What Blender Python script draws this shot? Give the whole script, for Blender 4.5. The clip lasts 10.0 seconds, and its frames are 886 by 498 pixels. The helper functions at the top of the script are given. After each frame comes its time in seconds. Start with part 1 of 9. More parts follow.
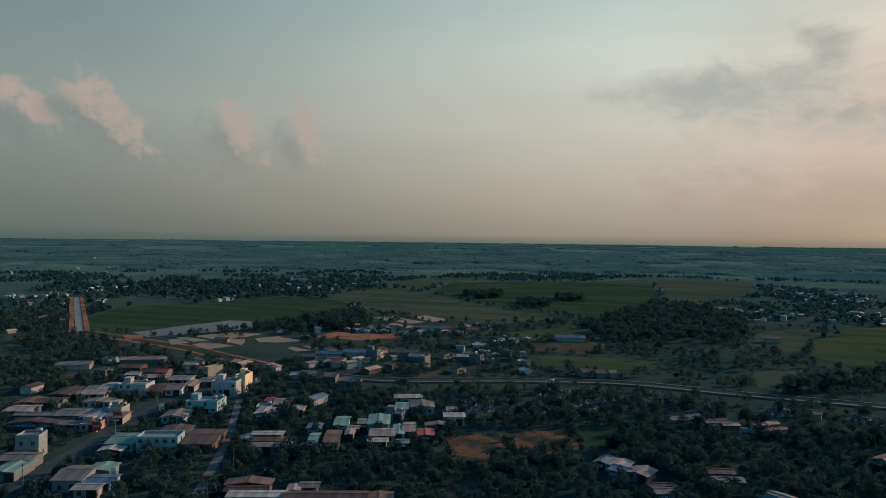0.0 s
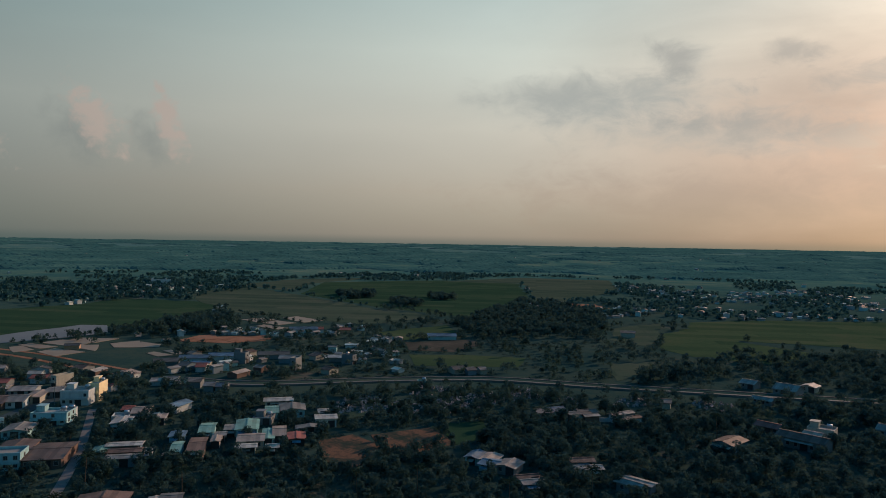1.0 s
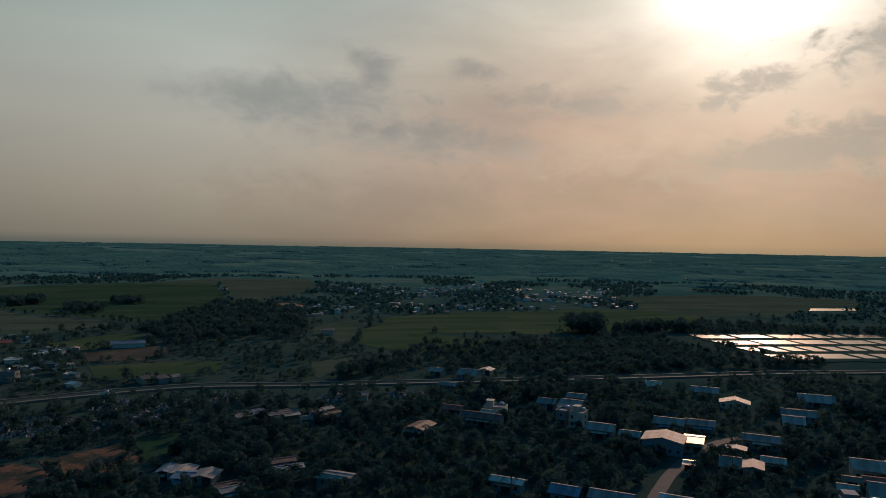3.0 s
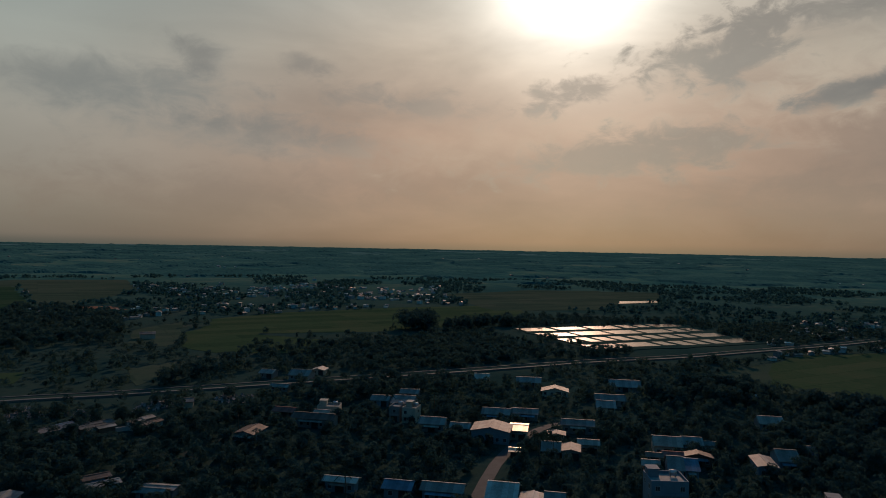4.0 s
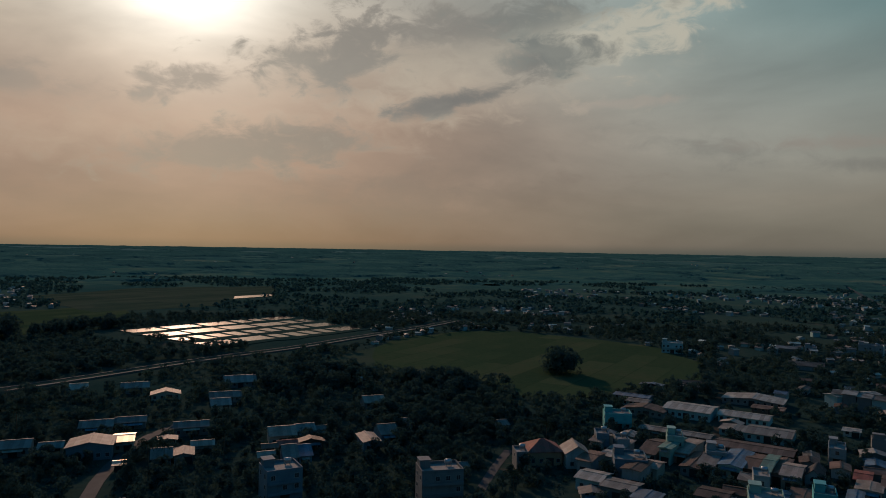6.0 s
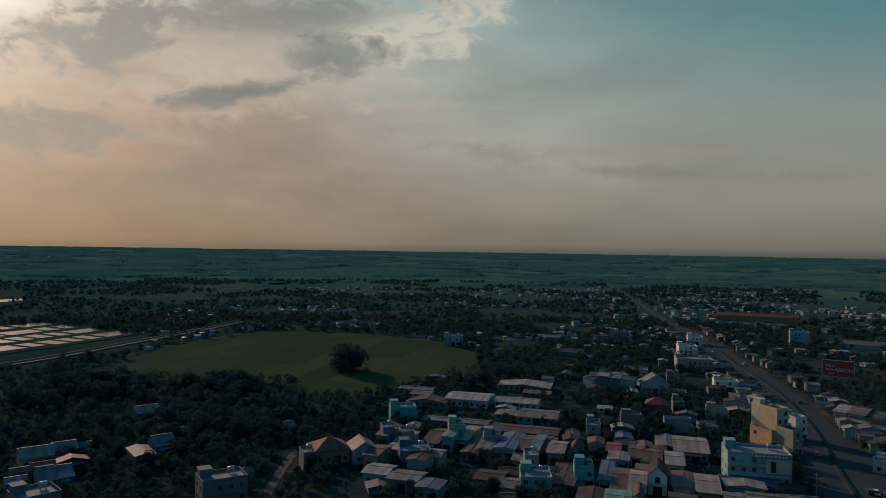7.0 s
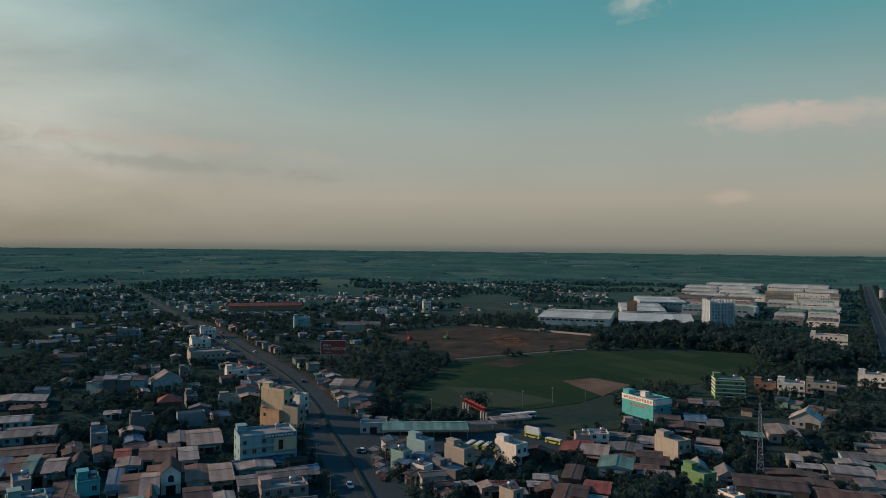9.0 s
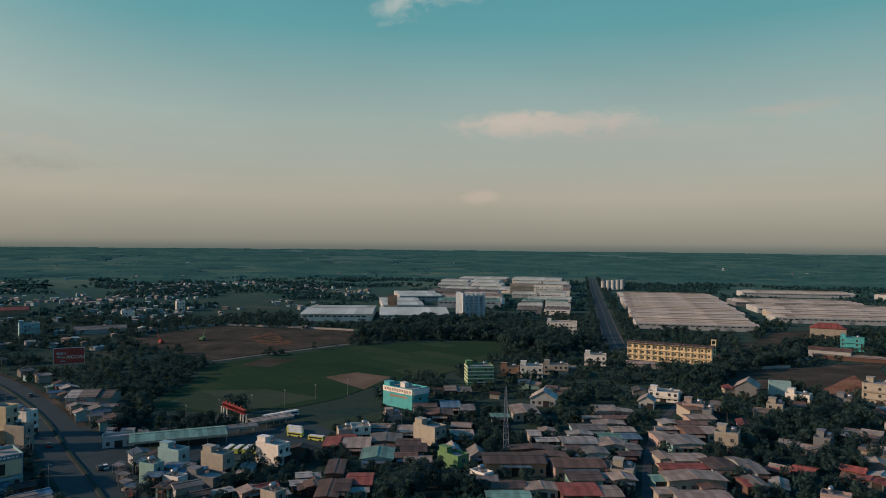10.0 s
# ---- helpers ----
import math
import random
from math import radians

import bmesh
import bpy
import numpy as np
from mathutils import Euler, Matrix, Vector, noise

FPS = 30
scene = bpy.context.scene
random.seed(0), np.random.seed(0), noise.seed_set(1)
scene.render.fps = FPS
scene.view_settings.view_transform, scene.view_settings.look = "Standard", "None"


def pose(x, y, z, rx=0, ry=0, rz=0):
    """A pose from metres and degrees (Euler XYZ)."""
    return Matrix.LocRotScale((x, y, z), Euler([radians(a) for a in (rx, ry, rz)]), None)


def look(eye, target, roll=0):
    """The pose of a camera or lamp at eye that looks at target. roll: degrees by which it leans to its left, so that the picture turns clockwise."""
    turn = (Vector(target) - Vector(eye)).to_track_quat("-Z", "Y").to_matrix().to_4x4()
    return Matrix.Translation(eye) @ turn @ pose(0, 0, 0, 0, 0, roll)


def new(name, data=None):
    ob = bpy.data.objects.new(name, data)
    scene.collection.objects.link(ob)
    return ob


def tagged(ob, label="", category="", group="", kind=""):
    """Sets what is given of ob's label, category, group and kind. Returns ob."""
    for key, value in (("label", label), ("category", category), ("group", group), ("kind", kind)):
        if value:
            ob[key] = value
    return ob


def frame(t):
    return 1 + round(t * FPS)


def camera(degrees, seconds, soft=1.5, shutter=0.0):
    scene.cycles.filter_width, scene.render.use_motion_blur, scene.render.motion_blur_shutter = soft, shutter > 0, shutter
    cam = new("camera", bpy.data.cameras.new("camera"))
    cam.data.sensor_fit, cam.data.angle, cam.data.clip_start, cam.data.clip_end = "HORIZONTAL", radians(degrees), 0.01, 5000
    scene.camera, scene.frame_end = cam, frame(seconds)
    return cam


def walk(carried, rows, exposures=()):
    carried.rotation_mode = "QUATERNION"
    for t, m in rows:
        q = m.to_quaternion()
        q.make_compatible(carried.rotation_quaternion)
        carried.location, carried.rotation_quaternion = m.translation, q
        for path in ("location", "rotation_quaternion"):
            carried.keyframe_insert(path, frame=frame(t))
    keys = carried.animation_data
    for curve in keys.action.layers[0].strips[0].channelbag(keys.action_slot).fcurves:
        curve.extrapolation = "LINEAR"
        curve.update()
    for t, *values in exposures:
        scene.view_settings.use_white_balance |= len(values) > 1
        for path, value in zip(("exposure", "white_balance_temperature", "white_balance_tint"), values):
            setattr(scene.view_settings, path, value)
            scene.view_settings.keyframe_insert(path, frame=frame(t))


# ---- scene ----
cam = camera(64.31, 10.0, soft=0.95)
EYE = (0, 0, 77)


def aim(turn, tilt):
    """A point far ahead: degrees clockwise from +y, degrees up."""
    a, e = radians(turn), radians(tilt)
    return (1000 * math.sin(a) * math.cos(e), 1000 * math.cos(a) * math.cos(e), 77 + 1000 * math.sin(e))


PATH = [
    (0, look(EYE, aim(-54.89, -0.78), 0.68)),
    (0.5, look(EYE, aim(-50.53, -0.74), 0.80)),
    (1, look(EYE, aim(-44.59, -0.66), 0.94)),
    (1.5, look(EYE, aim(-38.58, -0.59), 0.98)),
    (2, look(EYE, aim(-32.66, -0.49), 1.03)),
    (2.5, look(EYE, aim(-26.80, -0.39), 1.03)),
    (4, look(EYE, aim(-7.13, -0.22), 1.08)),
    (4.5, look(EYE, aim(0.00, -0.18), 1.05)),
    (5, look(EYE, aim(7.66, -0.17), 1.10)),
    (5.5, look(EYE, aim(15.47, -0.17), 1.00)),
    (7, look(EYE, aim(40.62, -0.03), 0.89)),
    (7.5, look(EYE, aim(50.09, -0.02), 0.81)),
    (8, look(EYE, aim(59.65, -0.02), 0.71)),
    (8.5, look(EYE, aim(69.20, -0.02), 0.67)),
    (9, look(EYE, aim(78.77, -0.06), 0.61)),
    (9.5, look(EYE, aim(88.34, -0.12), 0.59)),
    (10, look(EYE, aim(97.90, -0.16), 0.55)),
]
EXPOSURES = [(0, 0.08), (1.5, 0.02), (2.5, -0.22), (4, -0.78), (5.5, -0.92), (7, -0.62), (8.5, -0.2), (10, 0.06)]
walk(cam, PATH, EXPOSURES)

# ---------------------------------------------------------------- world and sun
SUN_AZ, SUN_EL = 3.0, 19.5          # degrees, azimuth clockwise from +y

world = bpy.data.worlds.new("sky")
scene.world = world
world.use_nodes = True


class Graph:
    """Short writing for node trees."""

    def __init__(self, tree):
        self.tree = tree

    def node(self, kind):
        return self.tree.nodes.new(kind)

    def put(self, socket, value):
        if isinstance(value, bpy.types.NodeSocket):
            self.tree.links.new(value, socket)
        elif value is not None:
            socket.default_value = value

    def math(self, op, a, b=None, c=None, clamp=False):
        n = self.node("ShaderNodeMath")
        n.operation, n.use_clamp = op, clamp
        for s, v in zip(n.inputs, (a, b, c)):
            self.put(s, v)
        return n.outputs[0]

    def mix(self, f, a, b, blend="MIX"):
        n = self.node("ShaderNodeMix")
        n.data_type, n.blend_type = "RGBA", blend
        self.put(n.inputs[0], f)
        for s, v in ((n.inputs[6], a), (n.inputs[7], b)):
            self.put(s, (*v, 1) if isinstance(v, tuple) and len(v) == 3 else v)
        return n.outputs[2]

    def ramp(self, value, stops, smooth=False):
        n = self.node("ShaderNodeValToRGB")
        n.color_ramp.interpolation = "EASE" if smooth else "LINEAR"
        while len(n.color_ramp.elements) < len(stops):
            n.color_ramp.elements.new(0.5)
        for e, (at, c) in zip(n.color_ramp.elements, stops):
            e.position = at
            e.color = (*c, 1) if isinstance(c, tuple) else (c, c, c, 1)
        self.put(n.inputs[0], value)
        return n.outputs[0]

    def noise(self, vector, scale, detail=4, rough=0.55, distort=0.0):
        n = self.node("ShaderNodeTexNoise")
        self.put(n.inputs["Vector"], vector)
        n.inputs["Scale"].default_value = scale
        n.inputs["Detail"].default_value = detail
        n.inputs["Roughness"].default_value = rough
        n.inputs["Distortion"].default_value = distort
        return n.outputs[0]

    def step(self, value, low, high):
        n = self.node("ShaderNodeMapRange")
        n.interpolation_type = "SMOOTHSTEP"
        self.put(n.inputs[0], value)
        self.put(n.inputs[1], low)
        self.put(n.inputs[2], high)
        return n.outputs[0]


def build_sky():
    g = Graph(world.node_tree)
    sky = g.node("ShaderNodeTexSky")
    sky.sky_type, sky.sun_disc, sky.sun_elevation, sky.sun_rotation = "NISHITA", False, radians(SUN_EL), radians(SUN_AZ)
    sky.air_density, sky.dust_density, sky.ozone_density = 1.0, 1.0, 3.0
    co = g.node("ShaderNodeTexCoord").outputs["Generated"]
    sep = g.node("ShaderNodeSeparateXYZ")
    g.put(sep.inputs[0], co)
    x, y, z = sep.outputs
    az = g.math("MULTIPLY", g.math("ARCTAN2", x, y), 180 / math.pi)
    el = g.math("MULTIPLY", g.math("ARCSINE", z), 180 / math.pi)
    flat = g.node("ShaderNodeCombineXYZ")
    g.put(flat.inputs[0], az)
    g.put(flat.inputs[1], el)
    plane = flat.outputs[0]
    # angle from the sun, across and up
    da = g.math("SUBTRACT", az, SUN_AZ)
    de = g.math("SUBTRACT", el, SUN_EL + 1.0)
    away = g.math("SQRT", g.math("ADD", g.math("POWER", g.math("MULTIPLY", da, 0.8), 2.0), g.math("POWER", de, 2.0)))
    side = g.math("ABSOLUTE", da)
    # the hazy veil: warm and dim low down, pale higher up, teal far from the sun
    low = g.math("MULTIPLY", el, 1 / 40.0)
    sunny, pale_sky, teal, west = (g.ramp(low, stops) for stops in (SKY_SUNNY, SKY_PALE, SKY_TEAL, SKY_LEFT))
    veil = g.mix(g.step(side, 8.0, 46.0), sunny, pale_sky)
    veil = g.mix(g.step(da, 20.0, 76.0), veil, teal)
    veil = g.mix(g.step(g.math("MULTIPLY", da, -1.0), 36.0, 96.0), veil, west)
    # the blue side, away from the sun
    veil = g.mix(g.step(side, 128.0, 168.0), veil, g.ramp(low, SKY_BACK))
    # glow round the sun behind thin cloud
    glow = g.math("MULTIPLY", g.math("EXPONENT", g.math("MULTIPLY", away, -1 / 4.0)), 1.35)
    glow2 = g.math("MULTIPLY", g.math("EXPONENT", g.math("MULTIPLY", away, -1 / 12.0)), 0.34)
    veil = g.mix(1.0, veil, g.mix(glow, (0, 0, 0), (1.0, 0.95, 0.82)), "ADD")
    core = g.math("MULTIPLY", g.math("EXPONENT", g.math("MULTIPLY", g.math("POWER", g.math("MULTIPLY", away, 1 / 4.6), 2.0), -1.0)), 1.6)
    veil = g.mix(1.0, veil, g.mix(core, (0, 0, 0), (1.0, 0.97, 0.90)), "ADD")
    veil = g.mix(1.0, veil, g.mix(glow2, (0, 0, 0), (1.0, 0.86, 0.66)), "ADD")
    # thin streaky cloud everywhere
    warp = g.node("ShaderNodeMapping")
    g.put(warp.inputs[0], plane)
    warp.inputs["Scale"].default_value = (0.05, 0.15, 1)
    warp.inputs["Rotation"].default_value = (0, 0, radians(10))
    streak = g.noise(warp.outputs[0], 1.0, 7, 0.52, 0.3)
    near_sun = g.math("SUBTRACT", 1.0, g.step(g.math("ABSOLUTE", g.math("SUBTRACT", az, 14.0)), 22.0, 62.0))
    depth = g.math("MULTIPLY_ADD", near_sun, 1.2, 0.16)
    thin = g.math("MULTIPLY_ADD", g.math("SUBTRACT", streak, 0.5), depth, 1.0)
    veil = g.mix(1.0, veil, thin, "MULTIPLY")
    # separate clouds, with edges torn by noise
    drawn = g.node("ShaderNodeMapping")
    g.put(drawn.inputs[0], plane)
    drawn.inputs["Scale"].default_value = (0.55, 1.0, 1)
    drawn.inputs["Rotation"].default_value = (0, 0, radians(-12))
    rag = g.noise(drawn.outputs[0], 0.6, 9, 0.62, 0.5)
    rag2 = g.noise(drawn.outputs[0], 0.2, 6, 0.6, 0.3)
    torn = g.math("ADD", g.math("MULTIPLY_ADD", rag, 3.2, -1.6), g.math("MULTIPLY_ADD", rag2, 2.6, -1.3))

    billow = g.math("MULTIPLY_ADD", g.noise(plane, 0.75, 9, 0.6, 0.2), 4.4, -2.2)

    def cloud(at, size, lean, colour, strength, soft=0.5, tear=1.0, ragged=torn):
        nonlocal veil
        c, s = math.cos(radians(lean)), math.sin(radians(lean))
        u, v = g.math("SUBTRACT", az, at[0]), g.math("SUBTRACT", el, at[1])
        p = g.math("MULTIPLY", g.math("ADD", g.math("MULTIPLY", u, c), g.math("MULTIPLY", v, s)), 1 / size[0])
        q = g.math("MULTIPLY", g.math("SUBTRACT", g.math("MULTIPLY", v, c), g.math("MULTIPLY", u, s)), 1 / size[1])
        d = g.math("SQRT", g.math("ADD", g.math("POWER", p, 2.0), g.math("POWER", q, 2.0)))
        body = g.math("SUBTRACT", 1.0, g.math("MULTIPLY_ADD", ragged, tear, d))
        cover = g.math("MULTIPLY", g.step(body, -0.3 * tear, soft + 0.35 * tear), strength)
        veil = g.mix(cover, veil, colour)

    pale, rose = (0.55, 0.53, 0.46), (0.44, 0.36, 0.30)
    # pale sunlit towers on the one side, with their dim feet
    for a, e, w, h, lean in ((-87.2, 10.2, 2.2, 0.9, -30), (-84.9, 8.7, 1.5, 0.7, -45), (-82.2, 10.2, 1.3, 0.8, 10), (-80.0, 8.9, 2.6, 0.9, -44), (-70.9, 8.5, 1.9, 1.0, -55), (-66.0, 8.6, 1.7, 0.8, -70)):
        cloud((a - 1.2, e - 1.2), (w * 1.7, h * 2.0), lean, (0.17, 0.18, 0.165), 0.5, 1.0, 0.4, billow)
        cloud((a, e), (w * 1.5, h * 1.35), lean, (0.40, 0.315, 0.26), 0.8, 0.45, 0.7, billow)
    # grey banks between the towers and the sun
    ash, brown, slate, haze = (0.37, 0.33, 0.27), (0.43, 0.33, 0.245), (0.25, 0.235, 0.205), (0.31, 0.315, 0.28)
    cloud((-35.0, 11.6), (9.0, 1.8), -2, haze, 0.65, 0.8, 0.4)
    cloud((-33.0, 10.3), (12, 2.0), -3, (0.33, 0.335, 0.30), 0.45, 1.0, 0.5)
    cloud((-26.3, 14.0), (3.5, 1.8), -10, haze, 0.5, 0.8, 0.6)
    cloud((-30.3, 11.4), (8.6, 2.1), 0, haze, 0.5, 0.8, 0.6)
    cloud((-23.3, 8.5), (13.2, 2.0), -3, haze, 0.5, 0.8, 0.6)
    cloud((-18.5, 14.0), (1.9, 1.1), 0, slate, 0.5, 0.7, 0.7)
    cloud((-14.5, 11.8), (5.0, 1.0), -6, slate, 0.4, 0.8, 1.1)
    cloud((-21.4, 9.0), (8.0, 1.2), -4, slate, 0.45, 0.9, 1.0)
    cloud((-26.6, 14.1), (1.9, 1.2), -20, slate, 0.4, 0.7, 0.9)
    cloud((-10.4, 11.3), (7.3, 1.2), -4, ash, 0.5, 0.8, 1.36)
    cloud((-23.2, 3.7), (19.3, 2.8), 0, (0.30, 0.215, 0.165), 0.45, 0.9, 0.78)
    # torn clouds and bright gaps beyond the sun
    cloud((16.2, 10.2), (15.1, 2.8), 10, (0.82, 0.62, 0.44), 0.5, 0.9, 1.17)
    cloud((-4.0, 8.0), (10.1, 2.8), 5, (0.74, 0.53, 0.36), 0.4, 0.9, 0.97)
    cloud((4.4, 12.6), (4.6, 1.0), 14, (0.46, 0.38, 0.30), 0.85, 0.3, 1.17)
    cloud((6.4, 7.3), (9.6, 1.6), 9, brown, 0.95, 0.4, 1.07)
    cloud((13.4, 8.5), (3.2, 1.6), 30, brown, 0.8, 0.4, 0.97)
    cloud((13.5, 15.1), (6.2, 2.0), 16, ash, 0.9, 0.4, 1.46)
    cloud((15.7, 13.8), (2.8, 1.4), 20, slate, 0.7, 0.5, 1.36)
    cloud((23.3, 16.9), (10.6, 1.7), 6, slate, 0.85, 0.5, 1.46)
    cloud((23.8, 11.6), (6.2, 0.8), 14, slate, 0.85, 0.35, 0.97)
    cloud((30.6, 14.6), (3.4, 1.8), 10, slate, 0.9, 0.4, 1.17)
    cloud((22.4, 3.7), (15.1, 3.2), 4, (0.30, 0.22, 0.165), 0.55, 0.9, 0.78)
    cloud((12.8, 8.3), (5.5, 1.7), 8, (0.36, 0.295, 0.225), 0.5, 0.6, 1.17)
    cloud((24.1, 14.6), (15.1, 3.7), 6, (0.78, 0.68, 0.52), 0.5, 0.9, 1.17)
    cloud((37.4, 17.1), (6.9, 1.9), 14, (0.86, 0.80, 0.63), 0.85, 0.2, 1.50)
    cloud((31.9, 18.3), (6.9, 1.4), 8, (0.30, 0.32, 0.28), 0.7, 0.5, 1.50)
    cloud((31.8, 15.0), (3.8, 1.3), 6, (0.29, 0.30, 0.26), 0.85, 0.35, 1.17)
    cloud((23.8, 11.7), (5.0, 0.7), 10, slate, 0.75, 0.4, 0.97)
    cloud((15.9, 14.9), (4.1, 2.2), 30, ash, 0.7, 0.5, 1.36)
    cloud((44.0, 7.9), (7.8, 1.2), -8, (0.30, 0.285, 0.24), 0.55, 0.8, 0.97)
    cloud((56.9, 6.2), (13.8, 0.7), -2, (0.27, 0.25, 0.215), 0.55, 0.8, 0.78)
    cloud((55.6, 7.7), (15.1, 0.6), -2, (0.46, 0.36, 0.29), 0.45, 0.8, 0.97)
    cloud((38.4, 11.5), (5.0, 0.4), 3, (0.62, 0.52, 0.42), 0.5, 0.6, 0.97)
    # small rosy clouds in the clear part
    cloud((105.5, 9.8), (9.5, 1.0), 2, (0.50, 0.42, 0.35), 0.75, 0.5, 0.6)
    cloud((103.2, 10.2), (4.0, 0.8), 0, (0.54, 0.45, 0.37), 0.6, 0.6, 0.7)
    cloud((114.5, 9.0), (11, 1.0), 0, rose, 0.35, 0.9)
    cloud((100.9, 4.1), (1.5, 0.6), 0, (0.52, 0.40, 0.33), 0.5, 0.6, 0.5)
    cloud((123.3, 10.2), (4.5, 0.5), 3, rose, 0.4, 0.8)
    cloud((94.0, 18.9), (3.8, 1.2), 14, pale, 0.5, 0.7)
    cloud((99, 20.0), (5, 1.0), 10, pale, 0.4, 0.8)
    # a dim land-coloured haze band, painted low in the sky to soften the skyline
    low_haze = g.math("SUBTRACT", 1.0, g.step(el, -0.4, 0.55))
    veil = g.mix(g.math("MULTIPLY", low_haze, 0.7), veil, (0.055, 0.090, 0.088))
    clear = g.mix(1.0, sky.outputs[0], (0.010, 0.010, 0.010), "MULTIPLY")
    both = g.mix(1.0, clear, veil, "ADD")
    back = world.node_tree.nodes["Background"]
    g.put(back.inputs[0], both)
    back.inputs[1].default_value = 1.0


def sky_at(*stops):
    return [(e / 40.0, c) for e, c in stops]


# colours of the veil by degrees over the horizon
SKY_SUNNY = sky_at((0, (0.21, 0.122, 0.090)), (4, (0.35, 0.188, 0.118)), (9, (0.50, 0.29, 0.178)), (15, (0.56, 0.43, 0.31)), (21, (0.46, 0.45, 0.39)), (29, (0.030, 0.18, 0.31)), (40, (0.004, 0.165, 0.405)))
SKY_PALE = sky_at((0, (0.23, 0.20, 0.165)), (4, (0.38, 0.32, 0.25)), (9, (0.51, 0.475, 0.39)), (15, (0.52, 0.555, 0.485)), (21, (0.39, 0.485, 0.46)), (29, (0.025, 0.18, 0.33)), (40, (0.004, 0.165, 0.405)))
SKY_TEAL = sky_at((0, (0.20, 0.195, 0.165)), (4, (0.37, 0.335, 0.265)), (10, (0.31, 0.37, 0.33)), (17, (0.105, 0.30, 0.315)), (22, (0.065, 0.26, 0.30)), (40, (0.004, 0.165, 0.405)))
SKY_LEFT = sky_at((0, (0.085, 0.115, 0.11)), (4, (0.15, 0.165, 0.15)), (10, (0.22, 0.25, 0.225)), (17, (0.14, 0.215, 0.215)), (22, (0.10, 0.20, 0.21)), (40, (0.004, 0.165, 0.405)))
SKY_BACK = sky_at((0, (0.015, 0.09, 0.15)), (8, (0.015, 0.13, 0.225)), (20, (0.010, 0.135, 0.28)), (40, (0.004, 0.165, 0.405)))
build_sky()

sun = new("sun", bpy.data.lights.new("sun", "SUN"))
sun.data.energy, sun.data.angle, sun.data.color = 4.6, radians(2), (1.0, 0.60, 0.41)
sun.matrix_world = look((math.sin(radians(SUN_AZ)) * 900, math.cos(radians(SUN_AZ)) * 900, 900 * math.tan(radians(SUN_EL))), (0, 0, 0))


